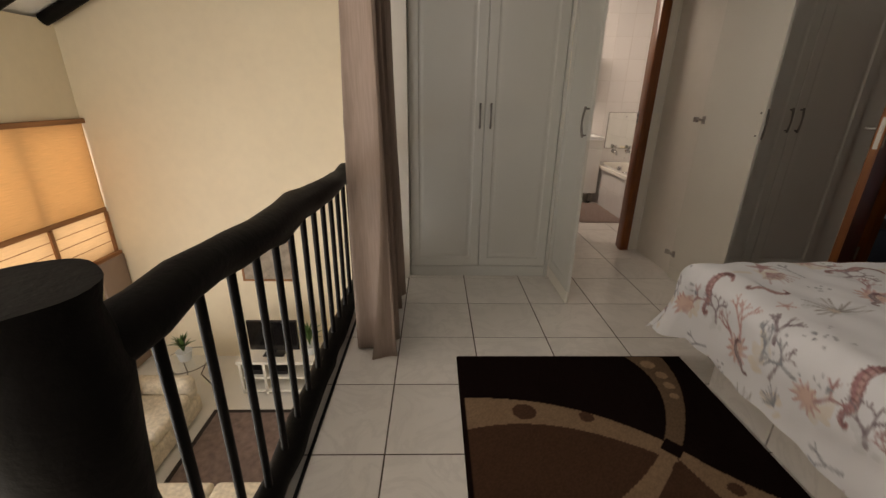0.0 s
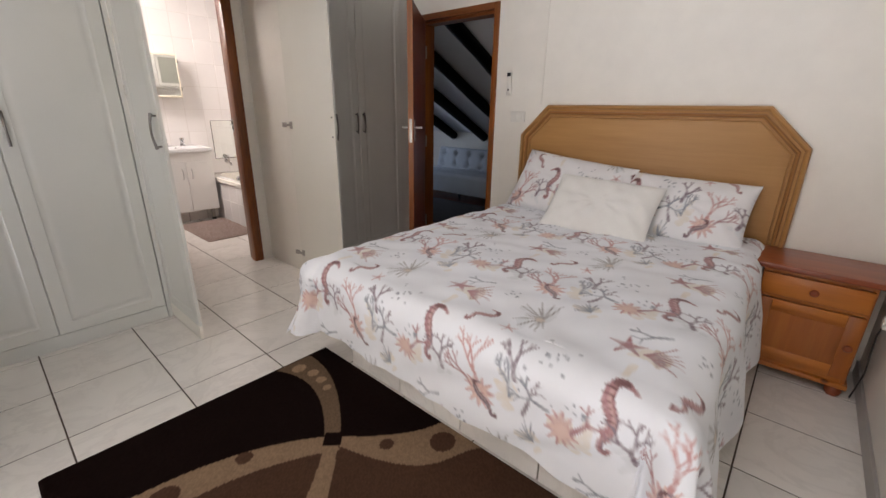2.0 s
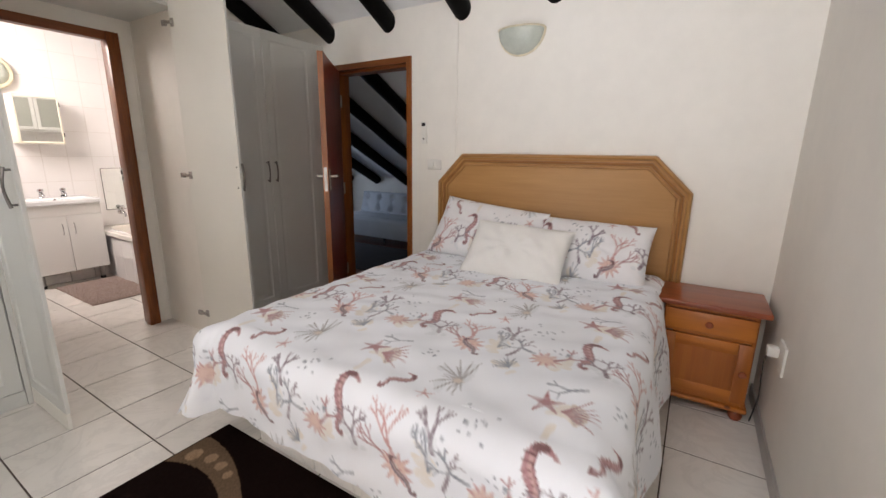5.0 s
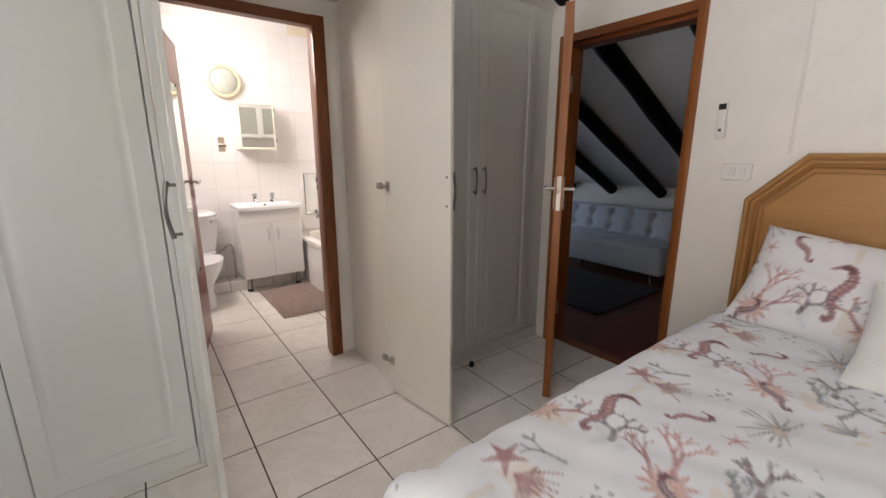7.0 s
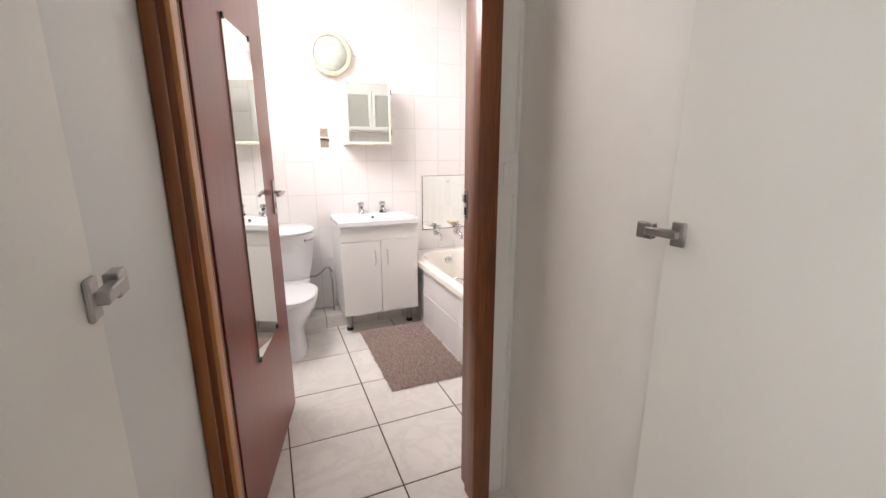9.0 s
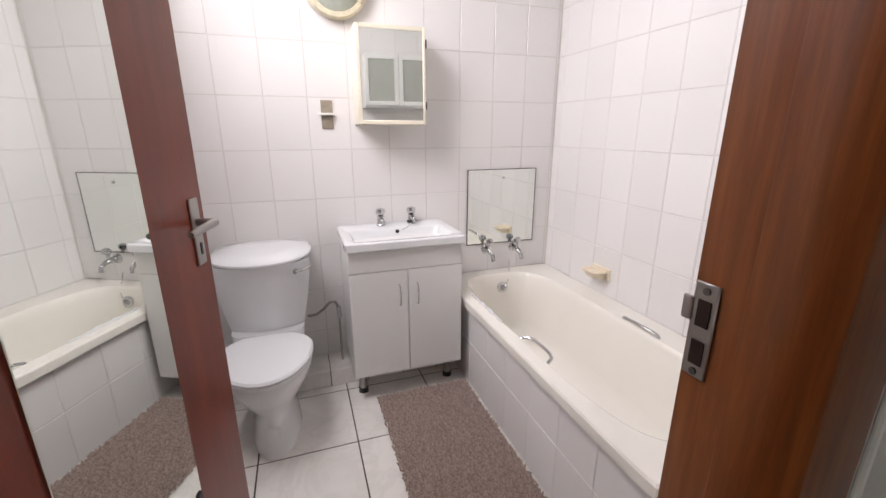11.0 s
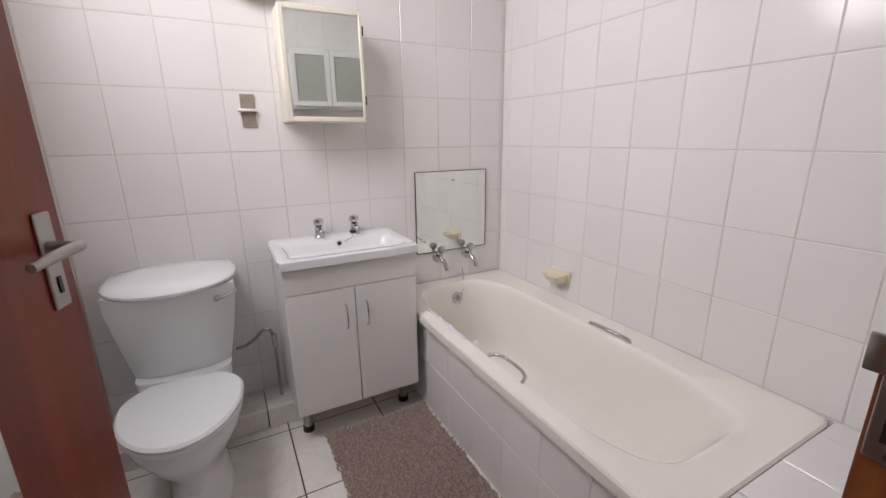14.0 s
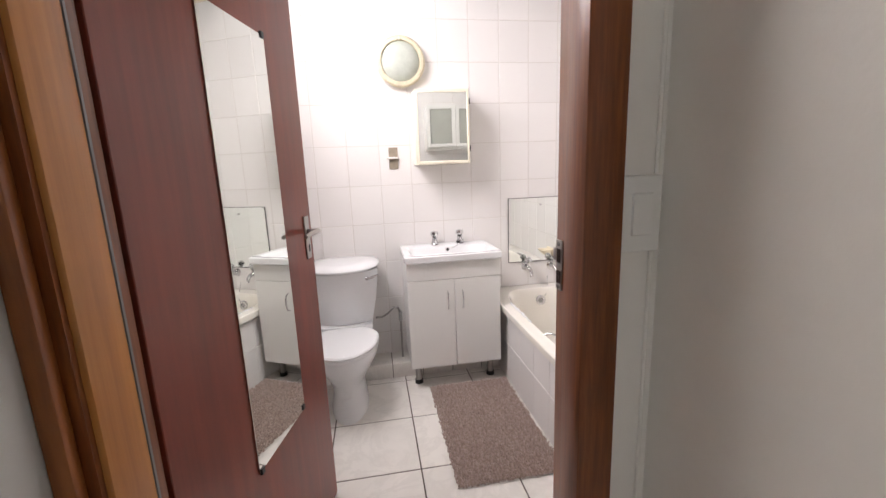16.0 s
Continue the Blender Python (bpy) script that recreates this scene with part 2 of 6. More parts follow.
LEAF = plain("house_plant_leaf", (0.06, 0.13, 0.035), 0.45, var=0.35, big=20)
SCREEN = plain("dark_screen", srgb(14, 14, 16), 0.12, var=0.05, bump=0.0)
POT = plain("pale_plant_pot", srgb(196, 202, 204), 0.4)
OUTDOOR = plain("garden_ground", (0.09, 0.12, 0.05), 0.95, var=0.4, big=0.5, fine=8, bump=0.6)
ART = plain("canvas_picture", srgb(150, 140, 128), 0.7, var=0.45, big=7, fine=30)


def see_through_cloth(name, col, amount, weave=(1, 1, 60)):
    n = Nodes(name)
    f = n.noise(5, 3, 0.5, n.mapped(weave))
    c = n.ramp(f, [(0.3, shade(col, 0.85)), (0.7, shade(col, 1.08))])
    n.link(c, n.b.inputs["Base Color"])
    n.b.inputs["Roughness"].default_value = 0.85
    tr = n.add("ShaderNodeBsdfTranslucent")
    n.link(c, tr.inputs["Color"])
    m = n.add("ShaderNodeMixShader", Fac=amount)
    n.link(n.b.outputs["BSDF"], m.inputs[1])
    n.link(tr.outputs["BSDF"], m.inputs[2])
    n.link(m.outputs["Shader"], n.t.nodes["Material Output"].inputs["Surface"])
    return n.mat


BLIND_CLOTH = see_through_cloth("lit_bamboo_blind", srgb(226, 198, 158), 0.5)
SHEER = see_through_cloth("pale_sheer_cloth", srgb(232, 214, 186), 0.6)
CURTAIN_CLOTH = see_through_cloth("thin_taupe_curtain", srgb(160, 141, 130), 0.2, (24, 24, 1.5))

# ---------------------------------------------------------------- mesh helpers
BASES = {}


def thing(name, base, label, category, group="", kind=""):
    ob = new(name)
    ob.location = base
    ob.empty_display_size = 0.1
    BASES[ob.name] = Vector(base)
    return tagged(ob, label, category, group, kind)


def finish(name, bm, material, smooth):
    if bm.faces:
        bmesh.ops.recalc_face_normals(bm, faces=bm.faces)
    me = bpy.data.meshes.new(name)
    bm.to_mesh(me)
    bm.free()
    me.materials.append(material)
    if smooth:
        me.shade_smooth()
        me.set_sharp_from_angle(angle=radians(38))
    return me


def part(name, bm, material, parent, label="", smooth=True, local=False):
    """One mesh object under a thing or under a part. The mesh is given in world metres unless local."""
    base = BASES.get(parent.name, Vector()) if parent else Vector()
    if not local:
        bmesh.ops.translate(bm, vec=-base, verts=bm.verts)
    ob = new(name, finish(name, bm, material, smooth))
    if parent:
        ob.parent = parent
    BASES[ob.name] = base
    return tagged(ob, label)


def solid(name, bm, material, label="", category="", kind="", group="", smooth=True):
    """A thing made of one mesh, with its origin at the middle of its base."""
    lo = Vector([min(v.co[i] for v in bm.verts) for i in range(3)])
    hi = Vector([max(v.co[i] for v in bm.verts) for i in range(3)])
    base = Vector(((lo.x + hi.x) / 2, (lo.y + hi.y) / 2, lo.z))
    bmesh.ops.translate(bm, vec=-base, verts=bm.verts)
    ob = new(name, finish(name, bm, material, smooth))
    ob.location = base
    BASES[ob.name] = base
    return tagged(ob, label, category, group, kind)


def box(x0, x1, y0, y1, z0, z1, bevel=0.0, seg=1, bm=None):
    bm = bm or bmesh.new()
    r = bmesh.ops.create_cube(bm, size=1.0, matrix=Matrix.LocRotScale(((x0 + x1) / 2, (y0 + y1) / 2, (z0 + z1) / 2), None, (abs(x1 - x0), abs(y1 - y0), abs(z1 - z0))))
    if bevel:
        edges = list({e for v in r["verts"] for e in v.link_edges})
        bmesh.ops.bevel(bm, geom=edges, offset=bevel, segments=seg, affect="EDGES", profile=0.5)
    return bm


def prism(outline, axis, a, b, bm=None, bevel=0.0):
    """A polygon given in the two other axes, drawn out along axis from a to b."""
    bm = bm or bmesh.new()

    def at(p, w):
        q = list(p)
        q.insert(axis, w)
        return q
    lo = [bm.verts.new(at(p, a)) for p in outline]
    hi = [bm.verts.new(at(p, b)) for p in outline]
    k = len(outline)
    made = [bm.faces.new(lo), bm.faces.new(hi[::-1])]
    for i in range(k):
        made.append(bm.faces.new((lo[i], lo[(i + 1) % k], hi[(i + 1) % k], hi[i])))
    if bevel:
        bmesh.ops.bevel(bm, geom=list({e for f in made for e in f.edges}), offset=bevel, segments=2, affect="EDGES", profile=0.5)
    return bm


def rod(p0, p1, r0, r1=None, seg=14, bm=None):
    bm = bm or bmesh.new()
    p0, p1 = Vector(p0), Vector(p1)
    r1 = r0 if r1 is None else r1
    d = p1 - p0
    m = Matrix.Translation((p0 + p1) / 2) @ d.to_track_quat("Z", "Y").to_matrix().to_4x4()
    bmesh.ops.create_cone(bm, cap_ends=True, segments=seg, radius1=r0, radius2=r1, depth=d.length, matrix=m)
    return bm


def tube(points, radius, seg=10, bm=None):
    """A round bar swept along points."""
    bm = bm or bmesh.new()
    pts = [Vector(p) for p in points]
    rings = []
    up = Vector((0.13, 0.31, 0.94))
    for i, p in enumerate(pts):
        d = (pts[min(i + 1, len(pts) - 1)] - pts[max(i - 1, 0)]).normalized()
        s = d.cross(up).normalized()
        u = s.cross(d).normalized()
        r = radius[i] if isinstance(radius, (list, tuple)) else radius
        rings.append([bm.verts.new(p + (s * math.cos(2 * math.pi * k / seg) + u * math.sin(2 * math.pi * k / seg)) * r) for k in range(seg)])
    for a, b in zip(rings, rings[1:]):
        for k in range(seg):
            bm.faces.new((a[k], a[(k + 1) % seg], b[(k + 1) % seg], b[k]))
    bm.faces.new(rings[0][::-1])
    bm.faces.new(rings[-1])
    return bm


def lathe(profile, centre, seg=32, squash=(1.0, 1.0), bm=None, close=True):
    """Turns (radius, height) pairs round a vertical axis."""
    bm = bm or bmesh.new()
    rings = []
    for r, h in profile:
        rings.append([bm.verts.new((centre[0] + r * squash[0] * math.cos(2 * math.pi * k / seg), centre[1] + r * squash[1] * math.sin(2 * math.pi * k / seg), centre[2] + h)) for k in range(seg)])
    for a, b in zip(rings, rings[1:]):
        for k in range(seg):
            bm.faces.new((a[k], a[(k + 1) % seg], b[(k + 1) % seg], b[k]))
    if close:
        bm.faces.new(rings[0][::-1])
        bm.faces.new(rings[-1])
    return bm


def loft(rings, bm=None, caps=True):
    """Skins closed rings of equal count."""
    bm = bm or bmesh.new()
    vs = [[bm.verts.new(p) for p in ring] for ring in rings]
    k = len(vs[0])
    for a, b in zip(vs, vs[1:]):
        for i in range(k):
            bm.faces.new((a[i], a[(i + 1) % k], b[(i + 1) % k], b[i]))
    if caps:
        bm.faces.new(vs[0][::-1])
        bm.faces.new(vs[-1])
    return bm


def turned(bm, m):
    bmesh.ops.transform(bm, matrix=m, verts=bm.verts)
    return bm


def arc(c, r, a0, a1, k, plane):
    """Points on an arc; plane gives the two axes."""
    out = []
    for i in range(k + 1):
        a = radians(a0 + (a1 - a0) * i / k)
        p = list(c)
        p[plane[0]] += r * math.cos(a)
        p[plane[1]] += r * math.sin(a)
        out.append(tuple(p))
    return out


def grid_mesh(name, pts, colours, material):
    """A sheet from a numpy array of points (rows, columns, 3), with an optional colour for each."""
    r, c = pts.shape[:2]
    idx = np.arange(r * c).reshape(r, c)
    quads = np.stack([idx[:-1, :-1], idx[:-1, 1:], idx[1:, 1:], idx[1:, :-1]], -1).reshape(-1, 4)
    me = bpy.data.meshes.new(name)
    me.from_pydata(pts.reshape(-1, 3).tolist(), [], quads.tolist())
    if colours is not None:
        at = me.color_attributes.new("print", "FLOAT_COLOR", "POINT")
        flat = np.concatenate([colours.reshape(-1, 3), np.ones((r * c, 1))], 1).astype(np.float32)
        at.data.foreach_set("color", flat.ravel())
    me.materials.append(material)
    me.shade_smooth()
    return me


# ---------------------------------------------------------------- plan, in metres
EAST, SOUTH, CUP, DOORWALL = 3.505, -0.165, 3.125, 3.745
BX0, BX1, BY0, BY1 = 1.25, 3.265, 3.845, 5.795
RIDGE, PITCH, NORTH = 4.13, 0.5, 5.7975
LOUNGE = -2.6
LEDGE = -0.16


def roof(x):
    return RIDGE - PITCH * abs(x)


# walls, floor and roof
def wall(name, bm, material, label):
    return solid(name, bm, material, label, "wall", "structure", smooth=False)


bm = prism([(-4.25, LOUNGE), (4.35, LOUNGE), (4.35, roof(4.35)), (0, RIDGE), (-4.25, roof(4.25))], 1, NORTH, NORTH + 0.16)
# Opening above this piece is assumed and unseen, cut for the spare room lamp.
prism([(4.35, LOUNGE), (5.65, LOUNGE), (5.65, 0.56), (4.35, 0.56)], 1, NORTH, NORTH + 0.16, bm=bm)
prism([(4.35, 1.24), (5.65, 1.24), (5.65, roof(5.65)), (4.35, roof(4.35))], 1, NORTH, NORTH + 0.16, bm=bm)
prism([(5.65, LOUNGE), (6.6, LOUNGE), (6.6, roof(6.6)), (5.65, roof(5.65))], 1, NORTH, NORTH + 0.16, bm=bm)
wall("wall_north", bm, CREAM, "cream plastered gable wall of the lounge and bathroom")
wall("wall_south", prism([(-0.16, -0.25), (6.4, -0.25), (6.4, roof(6.4)), (0, RIDGE), (-0.16, roof(0.16))], 1, SOUTH - 0.14, SOUTH), WALL, "off-white plastered wall beside the bed")
# east wall with its doorway
OD0, OD1, ODT = 2.215, 3.07, 2.045
bm = box(EAST, EAST + 0.14, SOUTH, OD0, -0.25, roof(EAST))
box(EAST, EAST + 0.14, OD0, OD1, ODT, roof(EAST), bm=bm)
box(EAST, EAST + 0.14, OD1, NORTH, -0.25, roof(EAST), bm=bm)
wall("wall_east", bm, WALL, "off-white plastered wall behind the headboard")
# wall between the dressing passage and the bathroom
BD0, BD1, BDT = 1.305, 2.21, 2.09
bm = prism([(0.27, 0), (BD0, 0), (BD0, roof(BD0)), (0.27, roof(0.27))], 1, DOORWALL, BY0)
prism([(BD0, BDT), (BD1, BDT), (BD1, roof(BD1)), (BD0, roof(BD0))], 1, DOORWALL, BY0, bm=bm)
prism([(BD1, 0), (EAST, 0), (EAST, roof(EAST)), (BD1, roof(BD1))], 1, DOORWALL, BY0, bm=bm)
wall("wall_passage", bm, WALL, "off-white plastered wall round the bathroom doorway")
wall("wall_passage_side", prism([(2.3, 0), (2.395, 0), (2.395, 2.2), (2.3, 2.2)], 1, CUP + 0.02, DOORWALL), WALL, "off-white plastered return of the passage")
# bathroom side walls
wall("wall_bath_east", prism([(BX1 + 0.0025, 0), (EAST, 0), (EAST, roof(EAST)), (BX1 + 0.0025, roof(BX1))], 1, BY0, NORTH), WGROUT, "pale grouted wall behind the bathtub tiles")
wall("wall_bath_north", box(BX0, BX1, NORTH - 0.001, NORTH + 0.05, 0, 2.4), WGROUT, "pale grouted wall behind the bathroom tiles")
WY0, WY1, WZ0, WZ1 = 4.43, 5.37, 1.79, 3.15
bm = prism([(1.12, 0), (BX0 - 0.0025, 0), (BX0 - 0.0025, WZ0), (1.12, WZ0)], 1, BY0, NORTH)
prism([(1.12, WZ1), (BX0 - 0.0025, WZ1), (BX0 - 0.0025, roof(BX0)), (1.12, roof(1.12))], 1, BY0, NORTH, bm=bm)
prism([(1.12, WZ0), (BX0 - 0.0025, WZ0), (BX0 - 0.0025, WZ1), (1.12, WZ1)], 1, BY0, WY0, bm=bm)
prism([(1.12, WZ0), (BX0 - 0.0025, WZ0), (BX0 - 0.0025, WZ1), (1.12, WZ1)], 1, WY1, NORTH, bm=bm)
wall("wall_bath_west", bm, WGROUT, "pale grouted wall with the bathroom window")
# wall at the end of the railing, beside the cupboards
bm = prism([(0.185, -0.25), (0.265, -0.25), (0.265, roof(0.265)), (0.185, roof(0.185))], 1, CUP - 0.03, NORTH)
box(-0.14, 0.185, CUP - 0.03, CUP + 0.06, -0.25, 3.9, bm=bm)
wall("wall_pier", bm, WALL, "off-white wall end beside the cupboards")
# lounge below
bm = box(-4.25, -4.05, -5.0, -1.6, LOUNGE, 2.05)
# The opening between y -1.6 and 3.7 is added, for the west fill lamps.
box(-4.25, -4.05, -1.6, 3.7, LOUNGE, LOUNGE + 0.1, bm=bm)
box(-4.25, -4.05, -1.6, 3.7, 1.98, 2.05, bm=bm)
box(-4.25, -4.05, 3.7, 3.95, LOUNGE, 2.05, bm=bm)
box(-4.25, -4.05, 3.95, 5.8, LOUNGE, -0.84, bm=bm)
box(-4.25, -4.05, 3.95, 5.8, 0.95, 2.05, bm=bm)
wall("wall_west", bm, CREAM, "cream plastered lounge wall with the blind window and an added opening")
# This gable's opening is unseen, added to hold a fill lamp.
bm = prism([(-4.25, LOUNGE), (-3.4, LOUNGE), (-3.4, roof(3.4)), (-4.25, roof(4.25))], 1, -5.16, -5.0)
prism([(-3.4, LOUNGE), (-0.6, LOUNGE), (-0.6, -0.3), (-3.4, -0.3)], 1, -5.16, -5.0, bm=bm)
prism([(-3.4, 2.1), (-0.6, 2.1), (-0.6, roof(0.6)), (-3.4, roof(3.4))], 1, -5.16, -5.0, bm=bm)
prism([(-0.6, LOUNGE), (6.6, LOUNGE), (6.6, roof(6.6)), (0, RIDGE), (-0.6, roof(0.6))], 1, -5.16, -5.0, bm=bm)
wall("wall_lounge_south", bm, CREAM, "cream plastered far end of the lounge with an added, unseen gable opening")
wall("wall_lounge_east", box(0.3, 0.45, -5.0, 5.8, LOUNGE, -0.25), CREAM, "cream plastered wall below the loft")
wall("wall_stair_side", prism([(0.3, -0.25), (0.45, -0.25), (0.45, roof(0.45)), (0.3, roof(0.3))], 1, -5.0, SOUTH - 0.14), WALL, "off-white wall beside the stair well")
wall("wall_eaves", box(6.4, 6.55, -0.3, NORTH, -0.25, 0.98), WALL, "low white wall under the roof slope")
solid("lounge_floor", box(-4.25, 0.45, -5.0, 5.9, LOUNGE - 0.15, LOUNGE), LOUNGE_TILE, "pale tiled lounge floor below the loft", "floor", "structure", smooth=False)
solid("floor", box(LEDGE, EAST + 0.07, SOUTH - 0.14, NORTH, -0.25, -0.0022), GROUT, "dark grout bed under the floor tiles", "floor", "structure", smooth=False)
FLOOR = bpy.data.objects["floor"]
solid("spare_room_floor", box(EAST + 0.074, 6.5, SOUTH, NORTH, -0.25, -0.006), DARK_FLOOR, "dark stained timber floor of the spare room", "floor", "structure", smooth=False)
bm = prism([(0, RIDGE), (6.9, roof(6.9)), (6.9, roof(6.9) + 0.12), (0, RIDGE + 0.12)], 1, -5.2, NORTH + 0.3)
# Unseen ceiling opening, added to hold the bed's lamp.
RW = (-1.7, -0.56, 0.1, 2.3)
for xa, xb, ya, yb in ((RW[1], 0.0, -5.2, NORTH + 0.3), (-4.6, RW[0], -5.2, NORTH + 0.3), (RW[0], RW[1], -5.2, RW[2]), (RW[0], RW[1], RW[3], NORTH + 0.3)):
    prism([(xb, roof(xb)), (xa, roof(xa)), (xa, roof(xa) + 0.12), (xb, roof(xb) + 0.12)], 1, ya, yb, bm=bm)
solid("ceiling", bm, CEIL, "white sloping ceiling under a gabled roof", "ceiling", "structure", smooth=False)
w4 = thing("added_roof_window", (-1.13, 1.2, 3.55), "added, unseen roof window with an opaque pane, holding a fill lamp", "window", kind="structure")
for xa, xb, ya, yb in ((RW[0], RW[0] + 0.05, RW[2], RW[3]), (RW[1] - 0.05, RW[1], RW[2], RW[3]), (RW[0] + 0.05, RW[1] - 0.05, RW[2], RW[2] + 0.05), (RW[0] + 0.05, RW[1] - 0.05, RW[3] - 0.05, RW[3])):
    part("window_frame", prism([(xb, roof(xb) + 0.01), (xa, roof(xa) + 0.01), (xa, roof(xa) + 0.1), (xb, roof(xb) + 0.1)], 1, ya, yb), WHITE_PLASTIC, w4)
# Opaque pane keeps direct sun off the bed.
part("pane", prism([(RW[1] - 0.05, roof(RW[1] - 0.05) + 0.05), (RW[0] + 0.05, roof(RW[0] + 0.05) + 0.05), (RW[0] + 0.05, roof(RW[0] + 0.05) + 0.07), (RW[1] - 0.05, roof(RW[1] - 0.05) + 0.07)], 1, RW[2] + 0.05, RW[3] - 0.05), WHITE_PLASTIC, w4, "opaque white pane that blocks the sun")
solid("ground", box(-60, 60, -60, 60, LOUNGE - 0.45, LOUNGE - 0.16), OUTDOOR, "grassy ground outside the house", "ground", "structure", smooth=False)

# ---------------------------------------------------------------- roof poles


def pole(y, x0, x1, radius=0.07):
    """A rough tarred gum pole lying under the ceiling along the slope."""
    rng = random.Random(int(y * 100) + int(x0 * 10))
    pts, rad = [], []
    k = 16
    for i in range(k + 1):
        x = x0 + (x1 - x0) * i / k
        pts.append((x, y + rng.uniform(-0.008, 0.008), roof(x) - radius * 1.05 + rng.uniform(-0.008, 0.004)))
        rad.append(radius * rng.uniform(0.92, 1.06))
    return solid("roof_pole", tube(pts, rad, 14), CHARCOAL, "black-stained round timber roof pole under the ceiling", "roof pole", group="roof poles")


for k in range(-7, 7):
    pole(1.785 + 0.645 * k, 0.08, 6.38)
    pole(1.785 + 0.645 * k, -4.04, -0.08)

# ---------------------------------------------------------------- doors and frames


def lever_handle(parent, x, y, z, out, along, m):
    """A lock plate and lever on a door's face. out: the face's direction along local y, along: the lever's along local x."""
    bm = box(x - 0.019, x + 0.019, y, y + out * 0.006, z - 0.1, z + 0.055, 0.002)
    plate = part("lock_plate", bm, NICKEL, parent, "satin steel lock plate", local=True)
    bm = rod((x, y, z), (x, y + out * 0.045, z), 0.009, bm=bmesh.new())
    tube([(x, y + out * 0.045, z), (x + along * 0.03, y + out * 0.05, z + 0.002), (x + along * 0.075, y + out * 0.048, z), (x + along * 0.115, y + out * 0.044, z - 0.004)], [0.009, 0.009, 0.0085, 0.007], bm=bm)
    part("lever", bm, NICKEL, plate, local=True)
    part("keyhole", box(x - 0.004, x + 0.004, y + out * 0.005, y + out * 0.008, z - 0.075, z - 0.048), BLACK_PLASTIC, plate, local=True)


# bathroom door frame
frame_b = thing("door_frame", (1.75, 3.79, 0), "brown oiled hardwood frame of the bathroom doorway", "door frame", kind="structure")
FY0, FY1 = DOORWALL - 0.012, BY0 + 0.008
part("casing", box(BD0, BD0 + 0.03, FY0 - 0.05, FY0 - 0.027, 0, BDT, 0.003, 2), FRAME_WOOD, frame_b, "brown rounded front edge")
# Dark colour gives the groove its shade; the reveal after it is coloured as lit.
part("shadow_gap", box(BD0 + 0.001, BD0 + 0.046, FY0 - 0.0265, FY0 - 0.015, 0, BDT - 0.001), FRAME_DARK, frame_b, "recessed groove coloured dark for its shade")
part("jamb", box(BD0 + 0.0, BD0 + 0.056, FY0 - 0.0145, FY0 + 0.088, 0, BDT, 0.003, 2), FRAME_LIT, frame_b, "reveal in the lit tone of the frame timber")
part("seal_strip", box(BD0 + 0.04, BD0 + 0.057, FY0 + 0.089, FY0 + 0.095, 0, BDT - 0.05), RUBBER_GREY, frame_b, "thin grey seal strip")
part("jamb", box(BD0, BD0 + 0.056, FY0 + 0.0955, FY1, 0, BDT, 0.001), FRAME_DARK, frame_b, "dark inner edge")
# Right jamb takes the timber's shaded tone.
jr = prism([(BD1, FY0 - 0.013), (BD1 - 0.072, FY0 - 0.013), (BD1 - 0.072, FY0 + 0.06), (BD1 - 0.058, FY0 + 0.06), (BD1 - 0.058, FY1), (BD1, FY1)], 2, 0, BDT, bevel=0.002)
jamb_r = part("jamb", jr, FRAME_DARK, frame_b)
hd = prism([(FY0, BDT), (FY1, BDT), (FY1, BDT - 0.04), (FY0 + 0.06, BDT - 0.04), (FY0 + 0.06, BDT - 0.055), (FY0, BDT - 0.055)], 0, BD0 + 0.058, BD1 - 0.058)
part("head", hd, FRAME_H, frame_b)
sx = BD1 - 0.058
bm = box(sx - 0.003, sx, 3.824, 3.850, 1.093, 1.196, 0.001)
sp = part("strike_plate", bm, NICKEL, jamb_r, "dull steel strike plate")
part("latch_hole", box(sx - 0.0045, sx - 0.002, 3.829, 3.843, 1.15, 1.178), SOCKET_DARK, jamb_r)
part("bolt_hole", box(sx - 0.0045, sx - 0.002, 3.829, 3.843, 1.108, 1.134), SOCKET_DARK, jamb_r)
part("strike_lip", box(sx - 0.005, sx - 0.001, 3.848, 3.86, 1.152, 1.178, 0.0015, 2), NICKEL, jamb_r)
part("screw", rod((sx - 0.005, 3.836, 1.188), (sx - 0.002, 3.836, 1.188), 0.004, seg=8), GREY_METAL, jamb_r)
part("screw", rod((sx - 0.005, 3.836, 1.1), (sx - 0.002, 3.836, 1.1), 0.004, seg=8), GREY_METAL, jamb_r)

# bathroom door, open into the bathroom; local x runs from hinge to lock, local y is the leaf's thickness
HINGE_B = (BD0 + 0.062, 3.86)
door_b = tagged(new("door_1"), "open red-brown veneered bathroom door with a tall mirror", "door", kind="structure")
door_b.matrix_world = pose(*HINGE_B, 0.008, 0, 0, 76.9)
LB, TB, HB = 0.83, 0.04, 2.022
part("leaf", box(0, LB, 0, TB, 0, HB, 0.002), DOOR_RED, door_b, local=True)
my0, my1, mz0, mz1 = 0.285, 0.6, 0.54, 1.735
mir = part("mirror", box(my0, my1, -0.005, -0.0005, mz0, mz1, 0.001), MIRROR, door_b, "tall rectangular mirror", smooth=False, local=True)
for cx, cz in ((my0 + 0.012, mz0), (my1 - 0.012, mz0 + 0.01), (my0 + 0.012, mz1), (my1 - 0.012, mz1)):
    part("mirror_clip", box(cx - 0.008, cx + 0.008, -0.009, 0, cz - 0.009, cz + 0.009, 0.001), BLACK_PLASTIC, mir, local=True)
lever_handle(door_b, LB - 0.05, 0, 1.132, -1, -1, None)
lever_handle(door_b, LB - 0.05, TB, 1.132, 1, -1, None)
